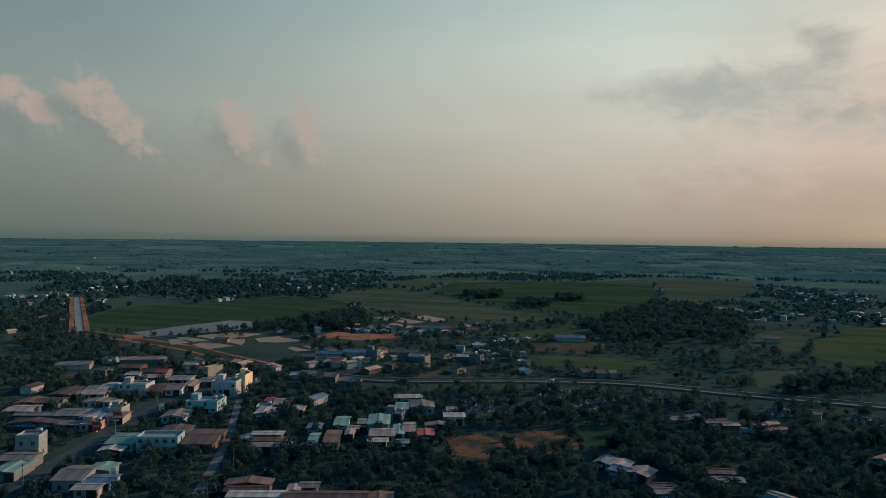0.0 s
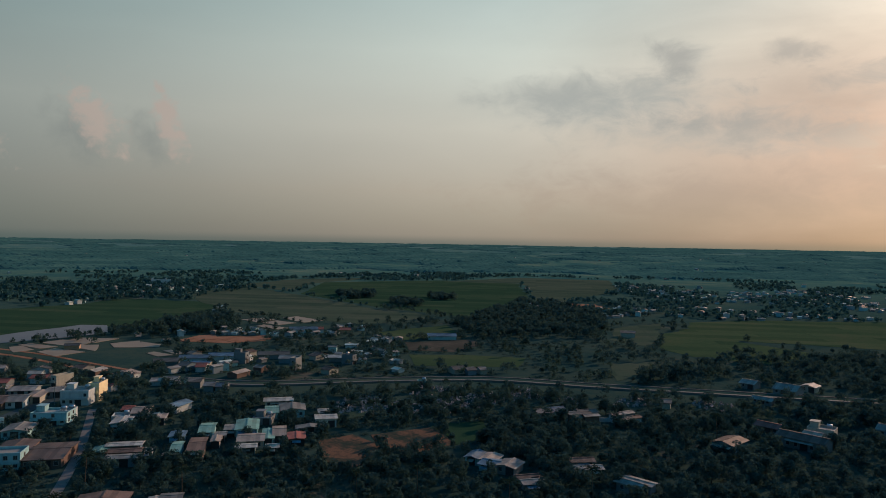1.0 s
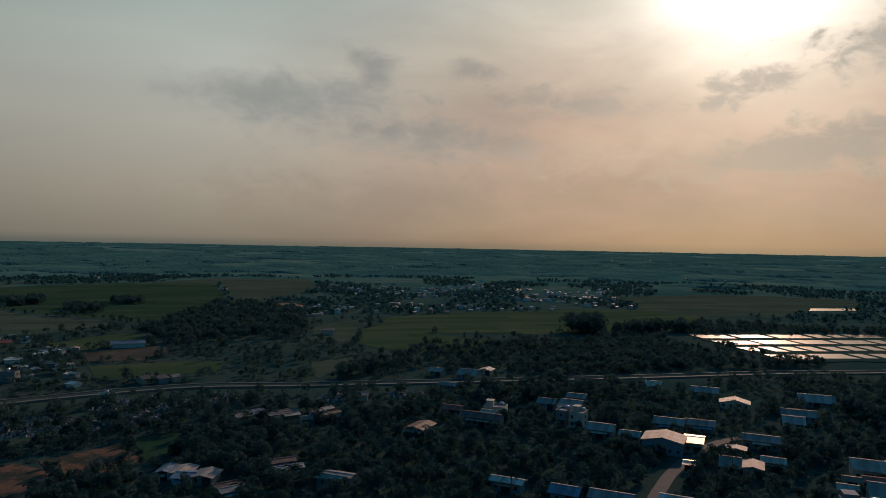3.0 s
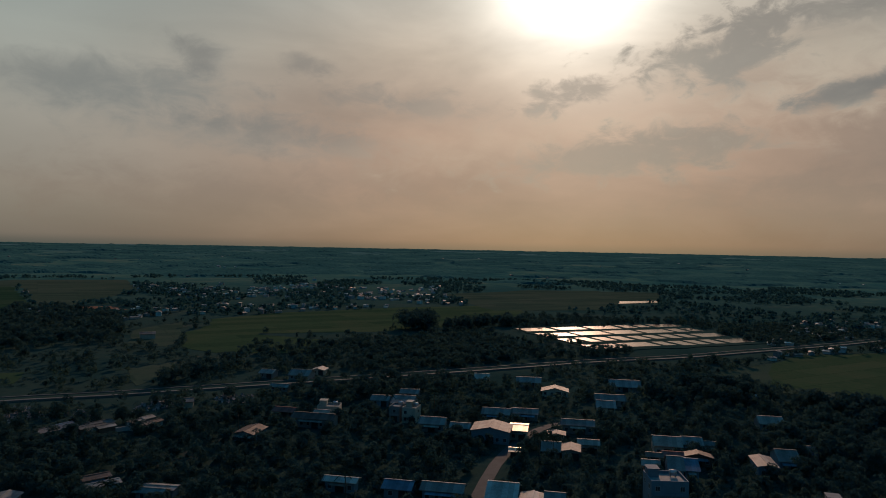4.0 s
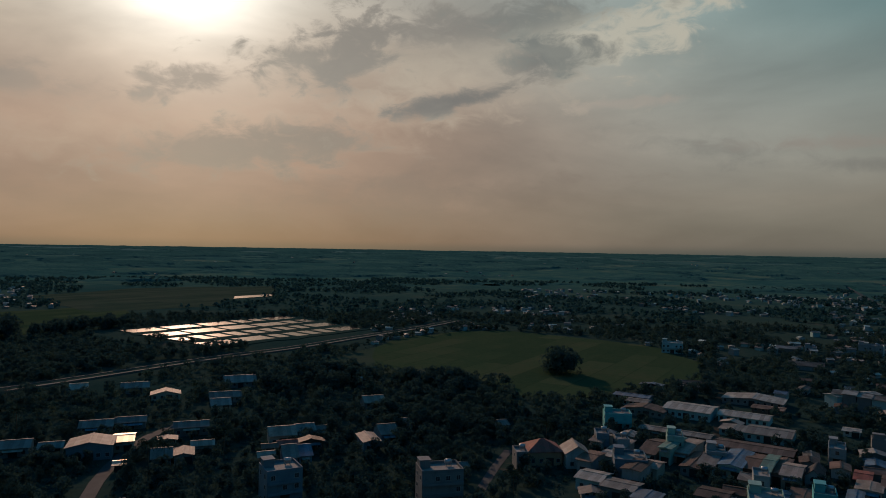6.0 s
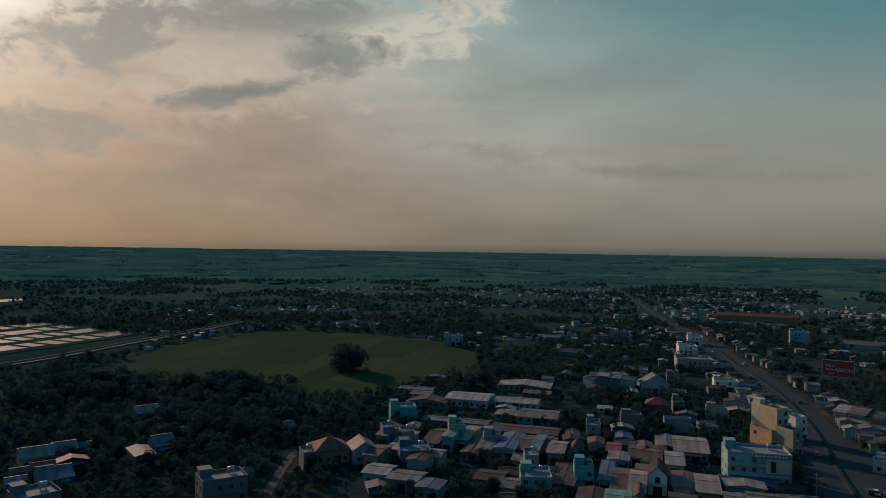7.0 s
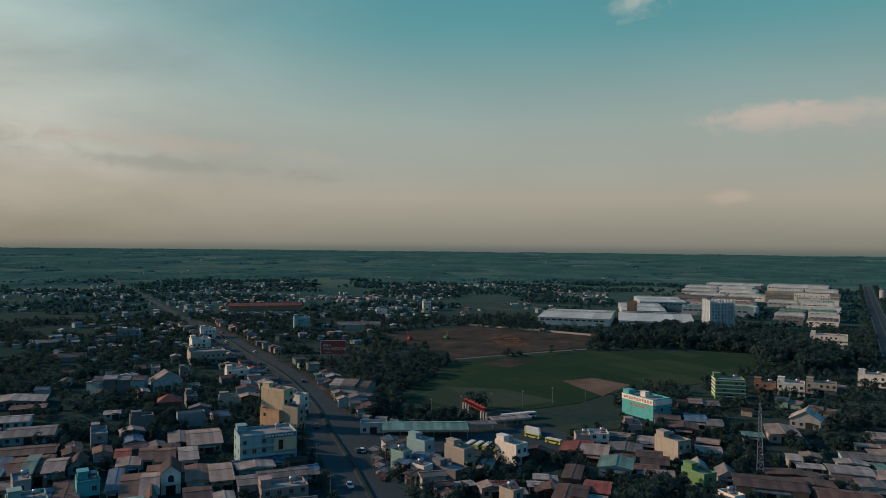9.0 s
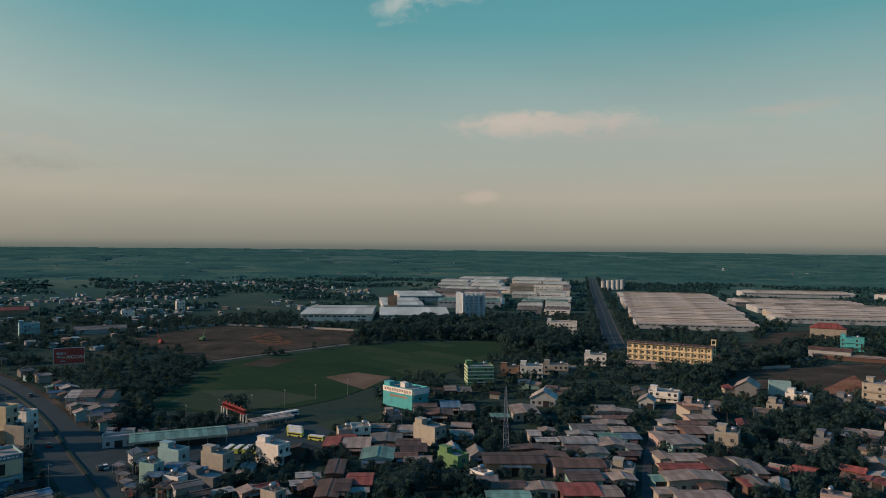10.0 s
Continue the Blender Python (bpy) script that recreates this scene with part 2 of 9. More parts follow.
# ---------------------------------------------------------------- materials
def material(name, colours, rough=0.8, scale=0.5, fine=6.0, bump=0.1, metal=0.0, spec=0.3, per_object=0.0, island=0.0, sheen=0.0, corrugated=0.0, streaks=0.0, rusty=0.0, sheet=1.7):
    """A surface of mixed colours with stains and grain: scale and fine are in patches per metre."""
    m = bpy.data.materials.new(name)
    m.use_nodes = True
    g = Graph(m.node_tree)
    b = m.node_tree.nodes["Principled BSDF"]
    co = g.node("ShaderNodeTexCoord").outputs["Object"]
    big, small = g.noise(co, scale, 5, 0.6, 0.3), g.noise(co, fine, 4, 0.6)
    t = g.math("ADD", g.math("MULTIPLY", big, 0.7), g.math("MULTIPLY", small, 0.3))
    colours = [(c[0] * 0.88, c[1], min(c[2] * 1.06, 1.0)) for c in colours]
    n = len(colours)
    col = g.ramp(t, [(0.33 + 0.34 * i / max(n - 1, 1), c) for i, c in enumerate(colours)])
    if streaks:
        stretch = g.node("ShaderNodeMapping")
        g.put(stretch.inputs[0], co)
        stretch.inputs["Scale"].default_value = (1.6, 1.6, 0.12)
        dirt = g.step(g.noise(stretch.outputs[0], 1.0, 5, 0.65), 0.5, 0.75)
        col = g.mix(g.math("MULTIPLY", dirt, streaks), col, (0.08, 0.075, 0.065))
    if rusty:
        eaten = g.step(g.noise(co, 0.31, 6, 0.7, 0.6), 0.50, 0.68)
        col = g.mix(g.math("MULTIPLY", eaten, rusty), col, (0.13, 0.065, 0.045))
    if corrugated:
        # single sheets, each weathered differently
        cell = g.node("ShaderNodeVectorMath")
        cell.operation = "SNAP"
        g.put(cell.inputs[0], co)
        cell.inputs[1].default_value = (sheet, 1e3, 1e3)
        dice = g.node("ShaderNodeTexWhiteNoise")
        g.put(dice.inputs["Vector"], cell.outputs[0])
        v = g.node("ShaderNodeCombineXYZ")
        for k in v.inputs:
            g.put(k, g.math("MULTIPLY_ADD", dice.outputs["Value"], 0.6, 0.72))
        col = g.mix(1.0, col, v.outputs[0], "MULTIPLY")
    if per_object or island:
        f = g.math("MULTIPLY_ADD", g.node("ShaderNodeObjectInfo").outputs["Random"], 2 * per_object, 1 - per_object)
        f = g.math("ADD", f, g.math("MULTIPLY_ADD", g.node("ShaderNodeNewGeometry").outputs["Random Per Island"], 2 * island, -island))
        v = g.node("ShaderNodeCombineXYZ")
        for s in v.inputs:
            g.put(s, f)
        col = g.mix(1.0, col, v.outputs[0], "MULTIPLY")
    g.put(b.inputs["Base Color"], col)
    g.put(b.inputs["Roughness"], g.math("MULTIPLY_ADD", small, 0.2, rough - 0.1, clamp=True))
    b.inputs["Metallic"].default_value = metal
    b.inputs["Specular IOR Level"].default_value = spec
    if sheen:
        b.inputs["Sheen Weight"].default_value = sheen
        b.inputs["Sheen Roughness"].default_value = 0.4
    height = small
    if corrugated:
        w = g.node("ShaderNodeTexWave")
        w.bands_direction = "X"
        g.put(w.inputs[0], co)
        w.inputs["Scale"].default_value = corrugated
        w.inputs["Distortion"].default_value = 0.0
        height = g.math("ADD", w.outputs["Fac"], g.math("MULTIPLY", small, 0.4))
    if bump:
        bn = g.node("ShaderNodeBump")
        bn.inputs["Strength"].default_value = bump
        bn.inputs["Distance"].default_value = 0.1
        g.put(bn.inputs["Height"], height)
        g.put(b.inputs["Normal"], bn.outputs[0])
    return m


def leaf_material(name, dark, light, spread=0.25, holes=True):
    """Leaves in clumps: light passes through them, and gaps show between."""
    m = bpy.data.materials.new(name)
    m.use_nodes = True
    g = Graph(m.node_tree)
    m.node_tree.nodes.remove(m.node_tree.nodes["Principled BSDF"])
    co = g.node("ShaderNodeTexCoord").outputs["Object"]
    rnd = g.node("ShaderNodeNewGeometry").outputs["Random Per Island"]
    tone = g.math("MULTIPLY_ADD", rnd, spread, g.math("MULTIPLY", g.noise(co, 0.09, 4, 0.6), 1.0 - spread))
    col = g.ramp(tone, [(0.3, dark), (0.7, light)])
    face, back = g.node("ShaderNodeBsdfDiffuse"), g.node("ShaderNodeBsdfTranslucent")
    g.put(face.inputs[0], col)
    g.put(back.inputs[0], col)
    both = g.node("ShaderNodeMixShader")
    both.inputs[0].default_value = 0.34
    g.put(both.inputs[1], face.outputs[0])
    g.put(both.inputs[2], back.outputs[0])
    out = both.outputs[0]
    if holes:
        gap = g.node("ShaderNodeBsdfTransparent")
        leafy = g.node("ShaderNodeMixShader")
        g.put(leafy.inputs[0], g.step(g.noise(co, 2.6, 3, 0.6), 0.44, 0.5))
        g.put(leafy.inputs[1], gap.outputs[0])
        g.put(leafy.inputs[2], out)
        out = leafy.outputs[0]
    g.put(m.node_tree.nodes["Material Output"].inputs[0], out)
    return m


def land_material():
    """Scrub, soil and grass near by; farther out woods and plantations with blue-green haze put into the colour."""
    m = bpy.data.materials.new("hazed open land")
    m.use_nodes = True
    g = Graph(m.node_tree)
    b = m.node_tree.nodes["Principled BSDF"]
    co = g.node("ShaderNodeTexCoord").outputs["Object"]
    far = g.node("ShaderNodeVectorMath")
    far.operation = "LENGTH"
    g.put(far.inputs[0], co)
    patch, fine = g.noise(co, 0.014, 6, 0.62, 0.5), g.noise(co, 0.22, 5, 0.65)
    t = g.math("ADD", g.math("MULTIPLY", patch, 0.65), g.math("MULTIPLY", fine, 0.35))
    streaks = g.noise(co, 0.025, 5, 0.7, 0.3)
    near = g.ramp(t, [(0.36, (0.010, 0.028, 0.026)), (0.45, (0.016, 0.037, 0.032)), (0.52, (0.028, 0.044, 0.034)), (0.58, (0.022, 0.040, 0.030)), (0.64, (0.070, 0.062, 0.048))])
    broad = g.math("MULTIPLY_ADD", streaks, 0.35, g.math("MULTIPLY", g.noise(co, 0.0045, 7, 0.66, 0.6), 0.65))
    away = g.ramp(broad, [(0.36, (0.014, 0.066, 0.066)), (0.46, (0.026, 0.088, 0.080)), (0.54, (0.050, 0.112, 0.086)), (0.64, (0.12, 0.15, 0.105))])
    # colour pales with distance from the middle, as haze would make it
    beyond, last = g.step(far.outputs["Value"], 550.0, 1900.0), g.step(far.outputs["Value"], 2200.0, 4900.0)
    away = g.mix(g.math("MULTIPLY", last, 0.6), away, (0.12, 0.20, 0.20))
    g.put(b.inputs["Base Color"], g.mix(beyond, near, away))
    b.inputs["Roughness"].default_value = 0.95
    # teal sheen brightens low angles, adding to the painted haze
    b.inputs["Sheen Weight"].default_value = 0.027
    b.inputs["Sheen Roughness"].default_value = 0.5
    b.inputs["Sheen Tint"].default_value = (0.32, 0.76, 0.86, 1)
    b.inputs["Specular IOR Level"].default_value = 0.0
    bn = g.node("ShaderNodeBump")
    bn.inputs["Strength"].default_value = 0.5
    bn.inputs["Distance"].default_value = 0.6
    g.put(bn.inputs["Height"], fine)
    g.put(b.inputs["Normal"], bn.outputs[0])
    return m


def field_material(name, colours):
    """Crops in many small plots, each of its own shade, with rows and thin patches."""
    m = bpy.data.materials.new(name)
    m.use_nodes = True
    g = Graph(m.node_tree)
    b = m.node_tree.nodes["Principled BSDF"]
    co = g.node("ShaderNodeTexCoord").outputs["Object"]
    turned = g.node("ShaderNodeMapping")
    g.put(turned.inputs[0], co)
    turned.inputs["Rotation"].default_value = (0, 0, radians(-37))
    turned.inputs["Scale"].default_value = (1.0, 1.0, 0.0)
    cells = g.node("ShaderNodeTexBrick")
    g.put(cells.inputs["Vector"], turned.outputs[0])
    for key, value in (("Color1", (0, 0.1, 0, 1)), ("Color2", (1, 0.9, 1, 1)), ("Mortar", (0.2, 0.0, 0.2, 1)), ("Scale", 1.0), ("Mortar Size", 0.5), ("Mortar Smooth", 0.6), ("Brick Width", 95.0), ("Row Height", 19.0)):
        cells.inputs[key].default_value = value
    tone = g.node("ShaderNodeSeparateColor")
    g.put(tone.inputs[0], cells.outputs["Color"])
    big, small = g.noise(co, 0.02, 6, 0.62, 0.4), g.noise(co, 0.22, 6, 0.7)
    t = g.math("ADD", g.math("MULTIPLY", big, 0.40), g.math("ADD", g.math("MULTIPLY", small, 0.42), g.math("MULTIPLY", tone.outputs[0], 0.18)))
    col = g.ramp(t, [(0.28 + 0.44 * i / (len(colours) - 1), c) for i, c in enumerate(colours)])
    shade = g.math("MULTIPLY_ADD", tone.outputs[1], 0.26, 0.86)
    v = g.node("ShaderNodeCombineXYZ")
    for socket in v.inputs:
        g.put(socket, shade)
    g.put(b.inputs["Base Color"], g.mix(1.0, col, v.outputs[0], "MULTIPLY"))
    b.inputs["Roughness"].default_value = 0.95
    # faint teal sheen on the crops, in place of haze at low angles
    b.inputs["Sheen Weight"].default_value = 0.008
    b.inputs["Sheen Roughness"].default_value = 0.5
    b.inputs["Sheen Tint"].default_value = (0.32, 0.76, 0.86, 1)
    b.inputs["Specular IOR Level"].default_value = 0.0
    bn = g.node("ShaderNodeBump")
    bn.inputs["Strength"].default_value = 0.5
    bn.inputs["Distance"].default_value = 0.5
    g.put(bn.inputs["Height"], small)
    g.put(b.inputs["Normal"], bn.outputs[0])
    return m


M = {
    "leaf": leaf_material("broad leaves", (0.022, 0.054, 0.054), (0.042, 0.082, 0.074), 0.12),
    "leaf_light": leaf_material("light leaves", (0.030, 0.064, 0.054), (0.052, 0.092, 0.070), 0.12),
    # teal tone carries the haze of distance in the leaf colour
    "leaf_hazed": leaf_material("far hazed leaves", (0.020, 0.068, 0.072), (0.040, 0.096, 0.094), 0.12, False),
    "palm": leaf_material("palm leaves", (0.012, 0.026, 0.018), (0.026, 0.046, 0.030)),
    "bark": material("bark", [(0.05, 0.035, 0.025), (0.10, 0.075, 0.05)], 0.9, 2, 12, 0.4),
    "paddy": field_material("paddy", [(0.014, 0.040, 0.024), (0.022, 0.050, 0.026), (0.042, 0.056, 0.032)]),
    "paddy_yellow": field_material("ripe paddy", [(0.024, 0.054, 0.028), (0.040, 0.066, 0.032), (0.068, 0.074, 0.040)]),
    "grass": field_material("rough grass", [(0.026, 0.052, 0.036), (0.044, 0.066, 0.044), (0.066, 0.074, 0.052)]),
    "soil": material("bare soil", [(0.028, 0.034, 0.022), (0.052, 0.048, 0.036), (0.070, 0.061, 0.046), (0.12, 0.090, 0.064)], 0.95, 0.045, 0.5, 0.4, spec=0.0),
    "red_soil": material("red earth", [(0.07, 0.050, 0.032), (0.19, 0.090, 0.052), (0.28, 0.135, 0.080), (0.20, 0.125, 0.085)], 0.95, 0.06, 0.6, 0.4, spec=0.0),
    "dry_earth": material("dry scrubby earth", [(0.020, 0.036, 0.028), (0.045, 0.045, 0.032), (0.15, 0.078, 0.048), (0.035, 0.042, 0.030)], 0.95, 0.10, 0.8, 0.4, spec=0.0),
    "straw": material("dry stubble", [(0.09, 0.068, 0.045), (0.15, 0.105, 0.070), (0.19, 0.135, 0.09)], 0.95, 0.05, 0.5, 0.4, spec=0.0),
    "silt": material("grey silt", [(0.065, 0.07, 0.07), (0.11, 0.108, 0.10)], 0.6, 0.02, 0.2, 0.1, spec=0.5),
    "path": material("worn concrete path", [(0.085, 0.08, 0.07), (0.15, 0.135, 0.12)], 0.9, 0.1, 2, 0.2, spec=0.1),
    "asphalt": material("asphalt", [(0.020, 0.037, 0.039), (0.034, 0.054, 0.055), (0.026, 0.043, 0.045)], 0.9, 0.08, 3, 0.2, spec=0.1),
    "street": material("worn street", [(0.038, 0.044, 0.043), (0.072, 0.076, 0.072)], 0.9, 0.15, 3, 0.2, spec=0.1),
    "kerb": material("kerb concrete", [(0.26, 0.25, 0.23), (0.36, 0.34, 0.31)], 0.85, 0.3, 4, 0.2),
    "concrete": material("concrete", [(0.20, 0.19, 0.175), (0.34, 0.32, 0.29)], 0.85, 0.2, 4, 0.2, streaks=0.3),
    "red": material("red paint", [(0.24, 0.035, 0.03), (0.34, 0.055, 0.045)], 0.55, 0.4, 6, 0.05, streaks=0.2),
    "steel": material("galvanised steel", [(0.30, 0.31, 0.32), (0.42, 0.43, 0.44)], 0.45, 0.5, 6, 0.05, metal=0.8),
    "frame": material("window frames", [(0.20, 0.20, 0.19), (0.30, 0.30, 0.28)], 0.7, 0.5, 6, 0.05),
    "dark": material("dark opening", [(0.015, 0.016, 0.017), (0.03, 0.03, 0.03)], 0.7, 0.5, 6, 0.05),
    "tyre": material("tyre rubber", [(0.015, 0.015, 0.015), (0.03, 0.03, 0.03)], 0.9, 3, 20, 0.05),
    "stone": material("grave stone", [(0.13, 0.12, 0.12), (0.27, 0.24, 0.23)], 0.8, 0.3, 4, 0.1, island=0.35),
}
def canopy_material():
    """The leafy top of closed woods: soft, its blue-green and tinted sheen standing in for haze."""
    m = bpy.data.materials.new("hazed closed canopy")
    m.use_nodes = True
    g = Graph(m.node_tree)
    b = m.node_tree.nodes["Principled BSDF"]
    co = g.node("ShaderNodeTexCoord").outputs["Object"]
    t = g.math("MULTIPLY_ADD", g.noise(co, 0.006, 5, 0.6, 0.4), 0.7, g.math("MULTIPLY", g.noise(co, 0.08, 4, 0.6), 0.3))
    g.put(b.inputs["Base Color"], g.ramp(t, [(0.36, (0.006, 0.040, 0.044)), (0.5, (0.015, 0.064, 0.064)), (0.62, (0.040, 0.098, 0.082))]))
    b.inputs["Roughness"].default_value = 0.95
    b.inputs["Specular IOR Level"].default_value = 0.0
    # teal sheen lightens the far canopy in place of haze
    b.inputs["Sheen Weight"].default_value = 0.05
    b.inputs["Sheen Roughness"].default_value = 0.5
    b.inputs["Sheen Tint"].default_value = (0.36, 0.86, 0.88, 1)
    return m


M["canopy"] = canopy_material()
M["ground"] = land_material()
# bright is white with warm sunlight put in, ash is white darkened for shade
for key, c in {"white": (0.37, 0.37, 0.355), "cream": (0.33, 0.285, 0.225), "yellow": (0.74, 0.54, 0.31), "orange": (0.36, 0.20, 0.12), "teal": (0.07, 0.34, 0.34),
               "aqua": (0.24, 0.37, 0.37), "green": (0.13, 0.24, 0.10), "mint": (0.21, 0.34, 0.29), "pink": (0.35, 0.25, 0.215), "grey": (0.14, 0.145, 0.145),
               "blue": (0.11, 0.16, 0.19), "brick": (0.12, 0.07, 0.055), "fin": (0.64, 0.65, 0.64), "bright": (0.72, 0.64, 0.55), "ash": (0.23, 0.24, 0.24), "butter": (0.62, 0.47, 0.30), "peach": (0.56, 0.33, 0.19)}.items():
    c = (c[0] * 0.94, c[1], c[2])
    M["wall_" + key] = material("painted wall " + key, [tuple(v * 0.78 for v in c), c, tuple(min(v * 1.08, 0.8) for v in c)], 0.85, 0.35, 5, 0.08, per_object=0.12, streaks=0.35)
for key, c in {"grey": (0.20, 0.175, 0.15), "pale": (0.37, 0.315, 0.26), "blue": (0.10, 0.16, 0.20), "rust": (0.165, 0.098, 0.072), "brown": (0.098, 0.066, 0.054), "slate": (0.024, 0.028, 0.035),
               "green": (0.16, 0.28, 0.22), "warm": (0.34, 0.252, 0.195)}.items():
    c = (c[0] * 0.80, c[1] * 0.84, c[2] * 0.84)
    M["roof_" + key] = material("sheet roof " + key, [tuple(v * 0.6 for v in c), c, tuple(min(v * 1.2, 0.8) for v in c)], 0.62, 0.22, 2.5, 0.35, metal=0.0, spec=0.12, per_object=0.2, island=0.42, corrugated=1.6, rusty=0.35)
for key, c in {"white": (0.40, 0.415, 0.345), "tan": (0.44, 0.37, 0.285)}.items():
    M["roof_" + key] = material("hall roof " + key, [tuple(v * 0.8 for v in c), c, tuple(v * 1.12 for v in c)], 0.7, 0.04, 0.8, 0.2, spec=0.1, per_object=0.10, island=0.06, corrugated=0.5, rusty=0.08, sheet=9.0)
# metal tinted orange, so the sun's glint is partly in the colour
M["roof_shiny"] = material("sun-glint roof sheet", [(0.40, 0.31, 0.23), (0.52, 0.42, 0.32)], 0.5, 0.3, 3, 0.1, metal=0.95, corrugated=1.6)
M["roof_tile"] = material("red roof tiles", [(0.13, 0.040, 0.030), (0.25, 0.065, 0.048), (0.20, 0.075, 0.055)], 0.8, 0.3, 4, 0.4, per_object=0.25, island=0.2, corrugated=1.2, rusty=0.4)
M["roof_slab"] = material("flat roof screed", [(0.15, 0.14, 0.125), (0.25, 0.23, 0.20), (0.19, 0.17, 0.15)], 0.9, 0.25, 3, 0.2, per_object=0.2)


def glossy(name, colour, rough, bump=0.0, scale=0.3):
    m = bpy.data.materials.new(name)
    m.use_nodes = True
    g = Graph(m.node_tree)
    b = m.node_tree.nodes["Principled BSDF"]
    co = g.node("ShaderNodeTexCoord").outputs["Object"]
    v = g.noise(co, scale, 4)
    g.put(b.inputs["Base Color"], g.mix(v, tuple(c * 0.7 for c in colour), tuple(min(c * 1.3, 1) for c in colour)))
    b.inputs["Roughness"].default_value = rough
    b.inputs["IOR"].default_value = 1.4
    if bump:
        bn = g.node("ShaderNodeBump")
        bn.inputs["Strength"].default_value = bump
        bn.inputs["Distance"].default_value = 0.05
        g.put(bn.inputs["Height"], g.noise(co, 1.2, 3))
        g.put(b.inputs["Normal"], bn.outputs[0])
    return m


M["water"] = glossy("pond water", (0.02, 0.02, 0.018), 0.17, 0.04, 0.02)
M["muddy"] = glossy("muddy pond water", (0.17, 0.138, 0.092), 0.6, 0.1, 0.05)
M["canal_water"] = glossy("canal water", (0.12, 0.13, 0.12), 0.4, 0.1, 0.05)
M["glass"] = glossy("window glass", (0.03, 0.04, 0.045), 0.08)
M["car_white"] = glossy("white car paint", (0.62, 0.62, 0.6), 0.25)
M["car_dark"] = glossy("dark car paint", (0.05, 0.055, 0.06), 0.25)
M["car_red"] = glossy("red car paint", (0.35, 0.04, 0.035), 0.25)
M["bus_green"] = glossy("lime bus paint", (0.40, 0.48, 0.12), 0.3)


# ---------------------------------------------------------------- building helpers
def shape(name, verts, faces, mat, smooth=False):
    me = bpy.data.meshes.new(name)
    me.from_pydata(verts, [], faces)
    me.materials.append(mat)
    me.validate()
    if smooth:
        me.shade_smooth()
    return me


BOX = [(0, 2, 3, 1), (4, 5, 7, 6), (0, 1, 5, 4), (2, 6, 7, 3), (0, 4, 6, 2), (1, 3, 7, 5)]


def boxes(*items):
    """Vertices and faces of boxes given as (x0, x1, y0, y1, z0, z1)."""
    vs, fs = [], []
    for x0, x1, y0, y1, z0, z1 in items:
        k = len(vs)
        vs += [(x, y, z) for z in (z0, z1) for y in (y0, y1) for x in (x0, x1)]
        fs += [tuple(k + i for i in f) for f in BOX]
    return vs, fs


def part(name, data, mat, parent, label="", at=None):
    """One mesh under a thing or a part; data is a mesh or (verts, faces)."""
    me = data if isinstance(data, bpy.types.Mesh) else shape(name, *data, mat)
    ob = new(name, me)
    ob.parent = parent
    if at is not None:
        ob.matrix_basis = at
    if label:
        tagged(ob, label)
    return ob


def rise(x, y):
    """The height of the land: flat, then lifted far out so the skyline fits the camera's view."""
    r = np.hypot(x, y)
    q = np.maximum(r - 1800.0, 0.0)
    far = r + RISE * q * q
    return 77.0 - 77.0 * r / np.maximum(far, 1e-6) if np.ndim(r) else float(77.0 - 77.0 * r / max(far, 1e-6))


RISE = 10800.0 / 3100.0 ** 2


def thing(name, x, y, turn, label, category, group="", z=0.0):
    ob = new(name)
    ob.empty_display_size = 0.5
    ob.matrix_basis = pose(x, y, rise(x, y) + z, 0, 0, turn)
    return tagged(ob, label, category, group)


# what trees and scattered houses keep clear of
FOOT = []      # x, y, radius
FIELDS = []    # polygons
LINES = []     # x0, y0, x1, y1, half width


def inside(poly, px, py):
    px, py = np.asarray(px, float), np.asarray(py, float)
    hit = np.zeros(px.shape, bool)
    n = len(poly)
    for i in range(n):
        (x0, y0), (x1, y1) = poly[i], poly[(i + 1) % n]
        cross = ((y0 > py) != (y1 > py)) & (px < (x1 - x0) * (py - y0) / ((y1 - y0) or 1e-9) + x0)
        hit ^= cross
    return hit


def free(px, py, gap, fields=True):
    """Which of the points stand clear of houses, roads and, if asked, fields."""
    ok = np.ones(len(px), bool)
    for x, y, r in FOOT:
        ok &= (px - x) ** 2 + (py - y) ** 2 > (r + gap) ** 2
    for x0, y0, x1, y1, w in LINES:
        dx, dy = x1 - x0, y1 - y0
        t = np.clip(((px - x0) * dx + (py - y0) * dy) / (dx * dx + dy * dy), 0, 1)
        ok &= (px - x0 - t * dx) ** 2 + (py - y0 - t * dy) ** 2 > (w + gap) ** 2
    if fields:
        for poly in FIELDS:
            ok &= ~inside(poly, px, py)
    return ok


# ---------------------------------------------------------------- ground
def make_ground():
    radii = [0.0, 60, 120, 200, 300, 420, 560, 720, 900, 1100, 1300, 1550, 1800]
    radii += [1800 + 50 * i for i in range(1, 63)]
    n = 180
    vs, fs = [(0, 0, 0)], []
    for r in radii[1:]:
        for k in range(n):
            a = 2 * math.pi * k / n
            x, y = r * math.sin(a), r * math.cos(a)
            vs.append((x, y, rise(x, y)))
    for k in range(n):
        fs.append((0, 1 + (k + 1) % n, 1 + k))
    for j in range(len(radii) - 2):
        for k in range(n):
            a, b = 1 + j * n + k, 1 + j * n + (k + 1) % n
            fs.append((a, b, b + n, a + n))
    tagged(new("ground", shape("ground", vs, fs, M["ground"], True)), "dark green and brown scrubby flat land, haze-coloured far out", "ground", kind="structure")


make_ground()


